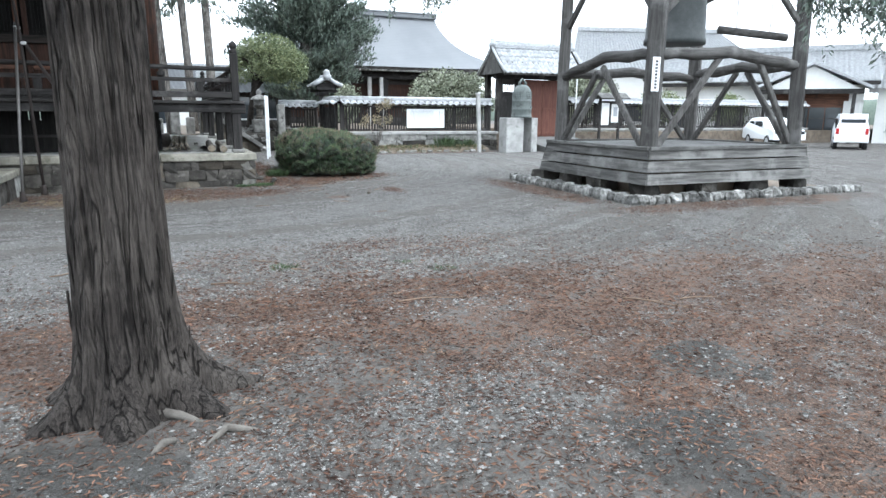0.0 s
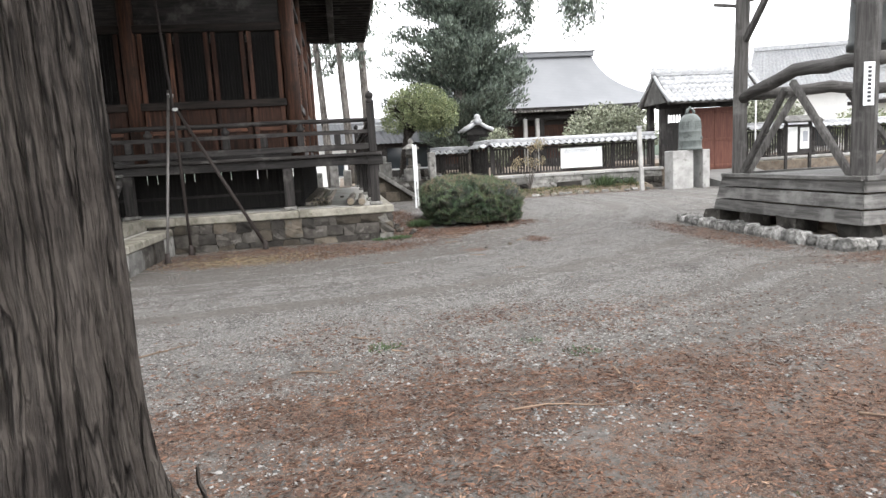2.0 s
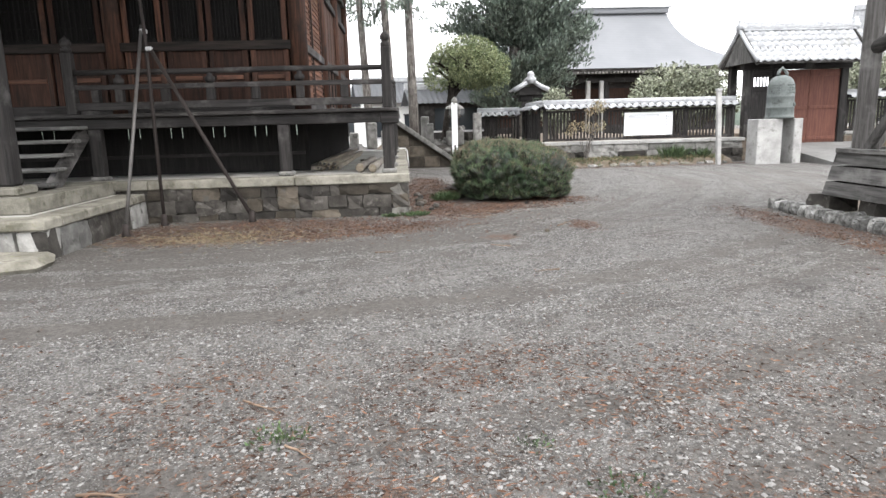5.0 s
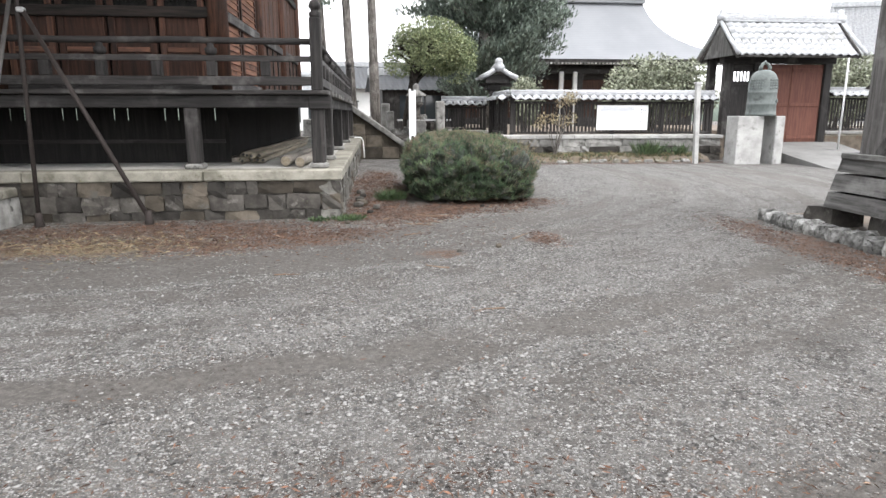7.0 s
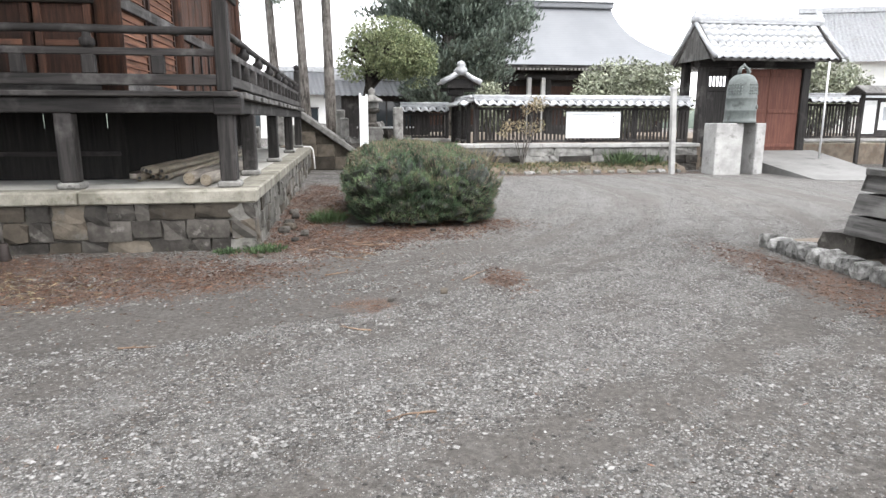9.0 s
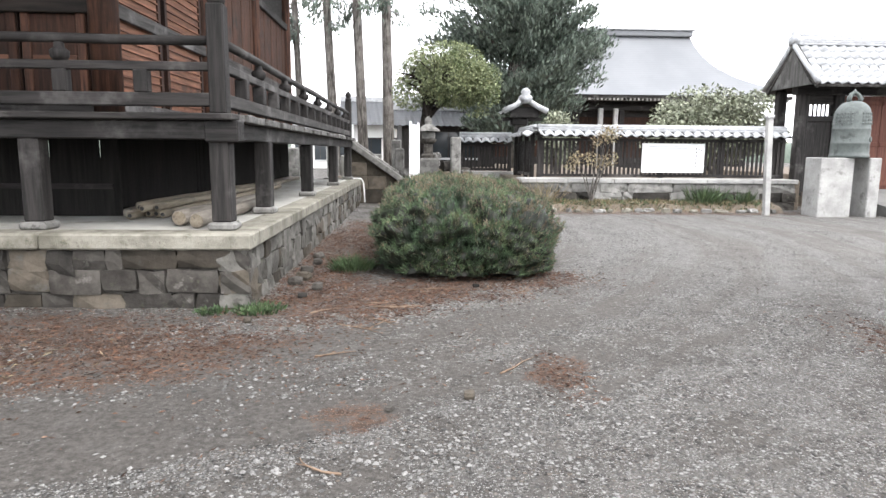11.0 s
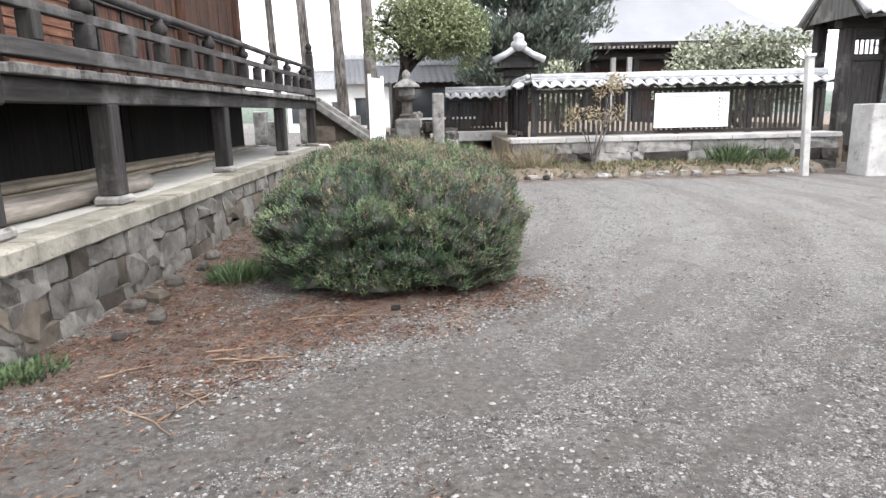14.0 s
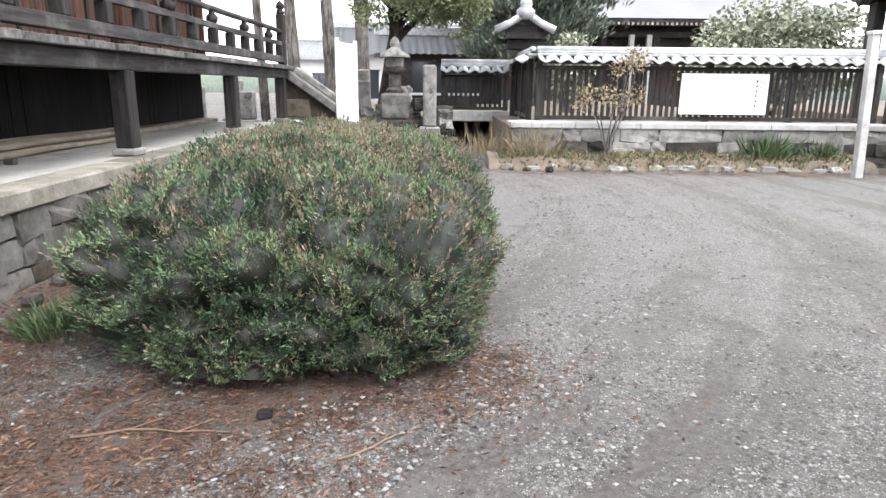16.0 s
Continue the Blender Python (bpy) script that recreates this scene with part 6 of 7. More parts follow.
# bare-stemmed cedars beyond the hall
for n, (x, y, r, lx) in enumerate(((-1.28, 25.5, 0.21, -0.25), (-2.25, 25.2, 0.19, -0.55), (-3.35, 25.0, 0.18, -0.6), (-5.0, 27.2, 0.15, -0.5))):
    t = thing("tall_cedar", (x, y, GZ), "tall bare-stemmed cedar beyond the hall, crown high up", "tree", "tall cedars")
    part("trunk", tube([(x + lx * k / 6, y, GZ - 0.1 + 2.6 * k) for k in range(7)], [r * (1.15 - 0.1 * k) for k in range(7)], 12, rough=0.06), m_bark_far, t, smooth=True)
    rs = np.random.RandomState(80 + n)
    pos, way = [], []
    for k in range(46):
        h = rs.uniform(9.0, 17) if k > 5 else rs.uniform(6.2, 8.5)
        a = rs.uniform(0, 6.28)
        reach = rs.uniform(0.7, 2.2) if k > 5 else rs.uniform(0.5, 1.0)
        s = Vector((x + lx * h / 15.6, y, h))
        q = s + Vector((reach * math.cos(a), reach * math.sin(a), -0.4))
        if k < 16:
            part("limb", tube([s, q], [0.035, 0.012], 5), m_bark_far, t)
        for i in range(70):
            f = rs.uniform(0.3, 1.0)
            pos.append(np.array(s.lerp(q, f)) + rs.normal(size=3) * 0.16)
            way.append(np.array([0.3 * math.cos(a), 0.3 * math.sin(a), -0.7]) + rs.normal(size=3) * 0.35)
    leaf_mesh("sprays", np.array(pos), np.array(way), 0.26, 0.07, m_conifer, t, "", 90 + n, 0.2)

# drooping boughs of the near cedar, reaching out over the yard
def hanging_bough(start, ends, seed):
    rs = np.random.RandomState(seed)
    pos, way = [], []
    root = Vector((CX, CY, 6.5))
    start = Vector(start)
    part("limb", tube([root, root.lerp(start, 0.4) + Vector((0, 0, 0.35)), root.lerp(start, 0.75) + Vector((0, 0, 0.3)), start], [0.11, 0.085, 0.06, 0.035], 8), m_bark, cedar, smooth=True)
    for e, spread, drop in ends:
        e = Vector(e)
        m = start.lerp(e, 0.6) + Vector((0, 0, 0.25))
        part("branchlet", tube([start, m, e], [0.03, 0.02, 0.008], 6), m_bark, cedar)
        for k in range(100):
            f = rs.uniform(0.2, 1.0)
            c = m.lerp(e, f) + Vector((rs.normal() * spread, rs.normal() * spread, 0.1 * rs.normal()))
            length = drop * rs.uniform(0.45, 1.0)
            for i in range(26):
                g = i / 26
                pos.append(np.array(c) + np.array([rs.normal() * 0.03, rs.normal() * 0.03, -length * g]))
                way.append(np.array([rs.normal() * 0.5, rs.normal() * 0.5, -0.7]))
    leaf_mesh("sprays", np.array(pos), np.array(way), 0.085, 0.022, m_conifer, cedar, "drooping cedar sprays", seed, 0.1)


hanging_bough((0.4, 1.0, 5.9), (((-0.05, 1.1, 4.3), 0.08, 1.3), ((0.75, 0.85, 3.75), 0.16, 0.62), ((-0.4, 1.15, 4.6), 0.15, 0.6)), 101)
hanging_bough((3.9, -4.5, 5.0), (((3.55, -4.6, 3.0), 0.28, 0.55), ((3.9, -4.8, 2.9), 0.25, 0.75), ((3.3, -4.4, 3.2), 0.2, 0.45)), 102)


# ---- far buildings ----
main = thing("main_hall", (13.4, 46, 0.5), "large temple main hall with a sweeping blue-grey sheet roof", "temple")
mx, NUu, NVv = 13.4, 24, 14
v, f = [], []
for s in (-1, 1):
    base = len(v)
    for j in range(NVv + 1):
        t = j / NVv
        half = 6.0 + 5.2 * t ** 1.8
        z = 9.85 - 4.65 * (1.55 * t - 0.55 * t * t)
        y = 46.5 + s * 5.6 * t ** 0.95
        for i in range(NUu + 1):
            u = 2 * i / NUu - 1
            v.append((mx + u * half, y, z + 0.35 * abs(u) ** 5 * t ** 2))
    for j in range(NVv):
        for i in range(NUu):
            q = (base + j * (NUu + 1) + i, base + j * (NUu + 1) + i + 1, base + (j + 1) * (NUu + 1) + i + 1, base + (j + 1) * (NUu + 1) + i)
            f.append(q if s < 0 else q[::-1])
raw("roof", v, f, m_sheet, main, "smooth blue-grey sheet roof with a concave sweep", True)
part("ridge", box(mx - 6.1, mx + 6.1, 46.1, 46.9, 9.75, 10.15, 0.05), m_sheet, main)
part("ridge_top", box(mx - 6.25, mx + 6.25, 46.0, 47.0, 10.15, 10.25, 0.02), m_tile, main)
for s in (-1, 1):
    v, f = [], []
    for j in range(NVv + 1):
        t = j / NVv
        x, z = mx + s * (6.0 + 5.2 * t ** 1.8), 9.85 - 4.65 * (1.55 * t - 0.55 * t * t)
        for k in (-1, 0, 1):
            v.append((x, 46.5 + k * 5.6 * t ** 0.95, z + (0.35 * t ** 2 if k else 0.0)))
    for j in range(NVv):
        for k in range(2):
            q = (3 * j + k, 3 * j + k + 1, 3 * j + k + 4, 3 * j + k + 3)
            f.append(q if s > 0 else q[::-1])
    raw("end_slope", v, f, m_sheet, main, "", True)
part("hall_wall", box(mx - 9, mx + 9, 43.2, 49.8, 0.4, 5.2, 0.0), m_dark_x, main)
part("eave_board", box(mx - 10.8, mx + 10.8, 41.0, 41.2, 5.0, 5.2, 0.0), m_dark_x, main)
part("eave_shade", box(mx - 10.6, mx + 10.6, 41.2, 43.2, 5.0, 5.08, 0.0), m_dark_y, main)
for n in range(80):
    x = mx - 10.5 + 21 * n / 79
    part("rafter_end", box(x - 0.07, x + 0.07, 40.98, 41.6, 4.86, 4.99, 0.0), m_stone_grey, main)
part("eave_beam", box(mx - 9.5, mx + 9.5, 42.2, 42.5, 4.3, 4.6, 0.0), m_dark_x, main)
for n in range(6):
    x = mx - 9 + 3 * n
    part("pillar", box(x - 0.17, x + 0.17, 42.2, 42.5, 0.4, 4.3, 0.02), m_dark_z, main)
    part("wall_panel", box(x + 0.3, x + 2.7, 43.12, 43.19, 1.2, 3.9, 0.0), m_red_z, main)
for x in (11.9, 12.9):
    part("pale_pillar", box(x - 0.14, x + 0.14, 41.8, 42.1, 0.4, 4.4, 0.02), m_concrete, main, "pale weathered pillar")


def tiled_house(name, x, y, z, w, d, wall, rise, turn, label, roofmat, wallmat, windows=3, over=0.8, hip=0.0):
    """A house with a gable roof whose tiles run in rolls; built about its centre and turned."""
    h = thing(name, (x, y, z), label, "house", "houses")
    h.rotation_euler = (0, 0, radians(turn))
    o = Vector((x, y, z))

    def bx_(nm, a, mat, lab="", par=h):
        return part(nm, box(a[0] + x, a[1] + x, a[2] + y, a[3] + y, a[4] + z, a[5] + z, a[6] if len(a) > 6 else 0.0), mat, par, lab)
    bx_("wall", (-w / 2, w / 2, -d / 2, d / 2, -0.3, wall), wallmat)
    bm = bmesh.new()
    cols = int((w + 2 * over) / 0.3)
    for s in (-1, 1):
        grid = []
        for i in range(cols * 2 + 1):
            u = -w / 2 - over + (w + 2 * over) * i / (cols * 2)
            b = 0.05 if i % 2 else 0.0
            grid.append([bm.verts.new(o + Vector((u * (1 - hip * (1 - t)), s * (d / 2 + over) * t, wall + rise * (1 - t) ** 1.12 - over * 0.25 * t + b))) for t in (0, 0.35, 0.7, 1.0)])
        for g, k in zip(grid, grid[1:]):
            for n in range(3):
                q = (g[n], k[n], k[n + 1], g[n + 1])
                bm.faces.new(q if s > 0 else q[::-1])
    bmesh.ops.solidify(bm, geom=bm.faces[:], thickness=0.08)
    part("roof", bm, roofmat, h)
    bx_("ridge", ((-w / 2 - over) * (1 - hip), (w / 2 + over) * (1 - hip), -0.18, 0.18, wall + rise - 0.05, wall + rise + 0.35, 0.04), m_tile)
    for s in (-1, 1):
        bm = bmesh.new()
        e = w / 2 + (over if hip else 0)
        r = d / 2 + (over if hip else 0)
        low = wall - (over * 0.25 if hip else 0)
        a = [bm.verts.new(o + Vector(c)) for c in ((s * e, -r, low), (s * e, r, low), (s * e * (1 - hip), 0, wall + rise * (1.0 if hip else 0.93)))]
        bm.faces.new(a if s > 0 else a[::-1])
        part("end_slope" if hip else "gable", bm, roofmat if hip else wallmat, h)
    for n in range(windows):
        u = -w / 2 + w * (n + 0.5) / windows
        win = bx_("window", (u - w / windows * 0.3, u + w / windows * 0.3, -d / 2 - 0.05, -d / 2 - 0.01, 0.7, min(2.3, wall - 0.4), 0.0), m_glass, "dark glazed window")
        bx_("window_frame", (u - w / windows * 0.33, u + w / windows * 0.33, -d / 2 - 0.07, -d / 2 - 0.052, min(2.3, wall - 0.4), min(2.3, wall - 0.4) + 0.1), m_dark_x, "", win)
        bx_("sill", (u - w / windows * 0.33, u + w / windows * 0.33, -d / 2 - 0.1, -d / 2 - 0.012, 0.6, 0.7), m_galv, "", win)
        bx_("mullion", (u - 0.03, u + 0.03, -d / 2 - 0.08, -d / 2 - 0.053, 0.7, min(2.3, wall - 0.4)), m_dark_z, "", win)
    return h


tiled_house("priest_house", 37.5, 39, 0.3, 16, 10, 5.0, 3.6, -18, "large two-storey house with a silver-grey tiled roof", m_tile, m_plaster, 5, 0.8, 0.24)
front_house = tiled_house("white_house", 35.5, 24.5, 0.0, 12, 8, 3.9, 2.0, -52, "white plastered house with grey tiled roof behind the parked cars", m_tile, m_plaster, 4)
tiled_house("white_house", 43.5, 13.5, 0.0, 13, 8, 3.4, 2.0, -58, "white plastered house with dark entrance and grey roof", m_tile, m_plaster, 4)
# timber entrance porch of the white house
hx, hy = 35.5 + 3.1, 24.5 - 4.0
part("porch_panel", box(hx - 2.1, hx + 2.1, hy - 0.12, hy - 0.085, 0.0, 3.0, 0.0), m_red_x, front_house, "dark timber entrance wall")
for u in (-1.35, -0.45, 0.45, 1.35):
    door = part("sliding_door", box(hx + u - 0.42, hx + u + 0.42, hy - 0.17, hy - 0.125, 0.1, 2.1, 0.0), m_glass, front_house, "dark glazed sliding door")
    for z in (0.75, 1.4):
        part("glazing_bar", box(hx + u - 0.42, hx + u + 0.42, hy - 0.19, hy - 0.172, z, z + 0.05, 0.0), m_dark_x, door)
for u in (-2.3, 2.3):
    part("porch_post", box(hx + u - 0.1, hx + u + 0.1, hy - 1.5, hy - 1.3, -0.2, 2.9, 0.02), m_dark_z, front_house)
    part("porch_wall", box(hx + u - 0.45, hx + u + 0.45, hy - 0.3, hy - 0.18, -0.2, 2.5, 0.02), m_plaster, front_house)
part("porch_beam", box(hx - 2.8, hx + 2.8, hy - 1.52, hy - 1.28, 2.9, 3.2, 0.02), m_dark_x, front_house)
for s in (-1, 1):
    part("porch_roof", beam((hx, hy - 0.7, 4.75), (hx + s * 3.2, hy - 0.7, 3.25), 2.2, 0.16), m_tile, front_house, "small tiled gable over the entrance")
bm = bmesh.new()
tri_ = [bm.verts.new((hx + u, hy - 1.4 + t, z)) for t in (0, 0.12) for u, z in ((-2.6, 3.2), (2.6, 3.2), (0, 4.55))]
for q in ((0, 1, 2), (5, 4, 3), (0, 3, 4, 1), (1, 4, 5, 2), (2, 5, 3, 0)):
    bm.faces.new([tri_[k] for k in q])
part("porch_gable", bm, m_plaster, front_house)
part("long_eave", box(35.5 - 6.7, 35.5 + 6.7, hy - 0.82, hy - 0.7, 3.45, 3.68, 0.02), m_dark_x, front_house, "dark eave edge")
tiled_house("small_house", -1.4, 47, 0.0, 7, 6, 3.4, 1.6, 8, "pale house with a low blue-grey roof beyond the cedars", m_sheet, m_plaster, 3)
tiled_house("small_house", -7.5, 60, 0.0, 7, 6, 3.6, 1.5, -6, "pale two-storey house beyond the cedars", m_tile, m_plaster, 4)
tiled_house("garden_shed", 1.2, 33, 0.5, 4.6, 3.2, 2.35, 0.75, 6, "dark timber shed with a low shallow roof beyond the fence", m_sheet, m_dark_z, 1, 0.6)


# ---- parked cars ----
def car(x, y, z, turn, label, van=False):
    c = thing("parked_car", (x, y, z), label, "car", "parked cars")
    c.rotation_euler = (0, 0, radians(turn))
    L, W, Hh = (3.4, 1.48, 1.75) if van else (3.7, 1.65, 1.55)
    if van:
        prof = [(-L / 2, 0.35), (-L / 2 + 0.02, 0.85), (-L / 2 + 0.1, 1.0), (-L / 2 + 0.45, Hh - 0.12), (-L / 2 + 0.7, Hh), (L / 2 - 0.2, Hh), (L / 2 - 0.04, Hh - 0.3), (L / 2, 0.9), (L / 2, 0.35)]
    else:
        prof = [(-L / 2, 0.4), (-L / 2 + 0.02, 0.75), (-L / 2 + 0.25, 0.92), (-L / 2 + 1.05, 1.02), (-L / 2 + 1.75, Hh - 0.08), (-L / 2 + 2.2, Hh), (L / 2 - 0.7, Hh - 0.05), (L / 2 - 0.15, 1.0), (L / 2, 0.9), (L / 2, 0.4)]
    bm = bmesh.new()
    rings = []
    for yy, k in ((-W / 2, 0.0), (-W / 2 + 0.08, 1.0), (W / 2 - 0.08, 1.0), (W / 2, 0.0)):
        rings.append([bm.verts.new((x + px, y + yy * ((0.8 if k == 0 else 0.88) if pz > 1.05 else 1), z + pz)) for px, pz in prof])
    for a, b in zip(rings, rings[1:]):
        for n in range(len(prof)):
            bm.faces.new((a[n], a[(n + 1) % len(prof)], b[(n + 1) % len(prof)], b[n]))
    bm.faces.new(rings[0])
    bm.faces.new(rings[-1][::-1])
    bmesh.ops.recalc_face_normals(bm, faces=bm.faces[:])
    body = part("body", bm, m_car, c)
    s0 = -L / 2 + (0.55 if van else 1.55)
    for side in (-1, 1):
        for a, b in ((s0, s0 + 0.85), (s0 + 0.95, L / 2 - (0.3 if van else 0.65))):
            yy = y + side * W / 2 * 0.9
            part("side_window", box(x + a, x + b, min(yy, yy + side * 0.012), max(yy, yy + side * 0.012), z + 1.03, z + Hh - 0.22, 0.0), m_glass, body)
    part("rear_window", box(x + L / 2 - 0.16, x + L / 2 - 0.03, y - W * 0.36, y + W * 0.36, z + 1.05, z + Hh - 0.25, 0.02), m_glass, body)
    part("windscreen", beam((x - L / 2 + (0.2 if van else 1.15), y, z + (1.06 if van else 1.06)), (x - L / 2 + (0.42 if van else 1.72), y, z + Hh - 0.2), W * 0.78, 0.03), m_glass, body)
    for side in (-1, 1):
        part("tail_lamp", box(x + L / 2 - 0.03, x + L / 2 + 0.012, y + side * W * 0.42 - 0.07, y + side * W * 0.42 + 0.07, z + 0.75, z + 1.05, 0.01), m_lamp_red, body)
        part("headlamp", box(x - L / 2 - 0.012, x - L / 2 + 0.1, y + side * W * 0.38 - 0.14, y + side * W * 0.38 + 0.14, z + 0.7, z + 0.86, 0.01), m_glass, body)
    part("bumper", box(x + L / 2 - 0.05, x + L / 2 + 0.05, y - W * 0.46, y + W * 0.46, z + 0.36, z + 0.58, 0.03), m_car, body)
    part("number_plate", box(x + L / 2 + 0.052, x + L / 2 + 0.06, y - 0.16, y + 0.16, z + 0.44, z + 0.6, 0.0), m_plastic, body)
    for dx in (-L / 2 + 0.75, L / 2 - 0.75):
        for side in (-1, 1):
            yy = y + side * (W / 2 - 0.09)
            w = part("wheel", tube([(x + dx, yy - 0.1, z + 0.3), (x + dx, yy + 0.1, z + 0.3)], [0.31, 0.31], 18), m_tyre, c)
            part("rim", tube([(x + dx, yy + side * 0.101, z + 0.3), (x + dx, yy + side * 0.11, z + 0.3)], [0.19, 0.17], 14), m_galv, w)


car(26.9, 15.9, GZ, 66, "white hatchback parked before the white house")
car(29.0, 13.0, GZ, 218, "white kei van parked before the white house, seen from behind", True)

# stones, old markers and a small figure beyond the bush
heap = thing("rockery", (0.4, 19.1, GZ), "rockery of piled rounded grey stones beyond the bush", "rocks")
rng = random.Random(61)
for n in range(58):
    x, yy = rng.uniform(-0.7, 1.5), rng.uniform(18.9, 20.1)
    lim = 0.9 + 0.55 * math.exp(-((x - 0.35) / 0.5) ** 2)
    z = rng.uniform(0.0, lim)
    s = rng.uniform(0.2, 0.4)
    me = stone_mesh(s * 1.25, s, s * 0.8, rng.random() * 99, 0.35)
    me.materials.append(rng.choice((m_stone_grey, m_stone, m_kerb)))
    place_piece("stone", me, (x, yy + 0.35 * z, GZ + z), heap, (rng.uniform(-0.3, 0.3), 0, rng.uniform(0, 3)))
part("rock_core", box(-0.7, 1.5, 19.2, 20.4, -0.1, 0.75, 0.1), m_stone, heap)
for x, yy, w, h in ((1.0, 19.1, 0.31, 1.94), (-0.75, 20.9, 0.3, 1.6), (-0.9, 22.2, 0.34, 1.9), (-1.6, 22.6, 0.3, 1.4),
                    (-2.6, 21.6, 0.36, 1.35), (-3.2, 22.8, 0.4, 1.7), (-3.9, 21.4, 0.36, 1.3), (-4.6, 22.6, 0.4, 1.6), (-5.4, 21.8, 0.36, 1.4), (-6.2, 23.2, 0.42, 1.75)):
    mk = thing("stone_marker", (x, yy, GZ), "upright weathered grey stone marker", "stone", "stone markers")
    part("plinth", box(x - w * 0.8, x + w * 0.8, yy - w * 0.8, yy + w * 0.8, GZ - 0.05, 0.55, 0.03), m_stone_grey, mk)
    part("shaft", box(x - w / 2, x + w / 2, yy - w / 2, yy + w / 2, 0.552, h, 0.04), m_stone_grey, mk)
lan = thing("stone_lantern", (0.17, 19.5, 1.2), "tall grey stone lantern with a pointed cap on the rockery", "lantern")
part("base", box(-0.16, 0.5, 19.2, 19.8, 0.7, 1.3, 0.05), m_stone_grey, lan)
part("shaft", lathe([(0.2, 0), (0.22, 0.08), (0.15, 0.14), (0.14, 0.42), (0.24, 0.5), (0.27, 0.58)], (0.17, 19.5, 1.3), 10), m_stone, lan)
part("light_box", box(-0.04, 0.38, 19.3, 19.7, 1.88, 2.12, 0.03), m_stone_grey, lan)
part("cap", lathe([(0.36, 0), (0.34, 0.06), (0.17, 0.17), (0.09, 0.22), (0.12, 0.3), (0.1, 0.38), (0.02, 0.46)], (0.17, 19.5, 2.12), 10), m_stone_grey, lan)

# ---- low far woods and rooflines close the view ----
def far_band(name, r, h0, h1, mat, label, seed):
    v, f = [], []
    n = 220
    for i in range(n + 1):
        a = 2 * math.pi * i / n
        top = h0 + (h1 - h0) * (0.5 + 0.5 * noise.noise(Vector((math.cos(a) * 6, math.sin(a) * 6, seed))) + 0.25 * noise.noise(Vector((math.cos(a) * 30, math.sin(a) * 30, seed))))
        for z, k in ((-0.5, 1.0), (top * 0.6, 1.0), (top, 1.03)):
            v.append((r * k * math.cos(a), r * k * math.sin(a) + 5, z))
    for i in range(n):
        for k in range(2):
            f.append((3 * i + k, 3 * i + k + 1, 3 * i + k + 4, 3 * i + k + 3))
    tagged(raw(name, v, f, mat, smooth=True), label, "woods", kind="structure")


far_band("backdrop", 130, 2.0, 6.0, m_conifer, "low far line of trees round the temple", 3.0)


# ---- loose gravel, litter and twigs ----
def in_litter(x, y):
    """How thick the cedar litter lies."""
    def blob(cx, cy, rx, ry):
        return math.exp(-max(0.0, math.hypot((x - cx) / rx, (y - cy) / ry) - 0.8) * 6)
    v = max(blob(-1.5, -8.2, 11, 5.2), blob(-4.2, 4.3, 3.3, 1.2), blob(-1.1, 5.6, 1.2, 0.9), blob(-0.1, 6.4, 1.3, 0.75), blob(0.9, 7.0, 1.1, 0.65), blob(-1.3, 9.5, 0.7, 5), 0.6 * blob(0.82, 3.55, 0.2, 0.55), 0.45 * blob(-1.3, -2.4, 3.0, 0.9), 0.5 * blob(6.5, 15.7, 6.5, 0.6), 0.7 * blob(7, -0.7, 4, 0.6), 0.7 * blob(3.9, 2.6, 0.5, 2.6))
    return v * (0.55 + 0.9 * noise.noise(Vector((x * 1.1, y * 1.1, 4))) + 0.3)


rs = np.random.RandomState(123)


unit = np.array([(1, 0, 0), (0, 1, 0), (-1, 0, 0), (0, -1, 0), (0, 0, 1), (0, 0, -0.6)], float)
tri = [(0, 1, 4), (1, 2, 4), (2, 3, 4), (3, 0, 4), (1, 0, 5), (2, 1, 5), (3, 2, 5), (0, 3, 5)]


def built_over(x, y):
    return (PX - 16 < x < PX and PY < y or -12.8 < x < -6.4 and y > 2.2 or 4.5 < x < 10.5 and -0.1 < y < 5)


def stones_lie(x, y):
    """How thickly loose stones lie: swept aside by wheels, hidden under litter."""
    ring = math.hypot(x + 4.5, y - 12.5)
    drift = noise.noise(Vector((ring * 1.5, 0.1 * x, 3))) + 0.6 * noise.noise(Vector((x * 1.3, y * 1.3, 8))) + 0.35 * noise.noise(Vector((x * 4.1, y * 4.1, 2)))
    v = min(1.0, max(0.025, 0.3 + 1.5 * drift))
    return v * (0.35 if in_litter(x, y) > 0.75 else 1.0)


# loose stones, thickest along the middle of the yard
sx, sy = rs.uniform(-9, 9, 520000), rs.uniform(-9.2, 14.5, 520000)
lane = np.abs(sx - (-2.2 + 0.28 * (sy + 5)))
keep = rs.uniform(size=len(sx)) < np.exp(-lane / 2.6) * np.clip(1.15 - (sy - 2) / 16, 0.3, 1)
sx, sy = sx[keep], sy[keep]
chance = rs.uniform(size=len(sx))
spots = np.array([(x, y, ground_height(x, y)) for x, y, c in zip(sx.tolist(), sy.tolist(), chance.tolist()) if not built_over(x, y) and c < stones_lie(x, y)])
n = len(spots)
size = 0.0055 + 0.0145 * rs.uniform(size=n) ** 2.6
turn = rs.uniform(0, 6.28, n)
k = unit[None] * size[:, None, None] * rs.uniform(0.5, 1.4, (n, 6, 1)) * np.array([1, 1, 0.55])
pv = np.stack([k[..., 0] * np.cos(turn)[:, None] - k[..., 1] * np.sin(turn)[:, None], k[..., 0] * np.sin(turn)[:, None] + k[..., 1] * np.cos(turn)[:, None], k[..., 2]], 2)
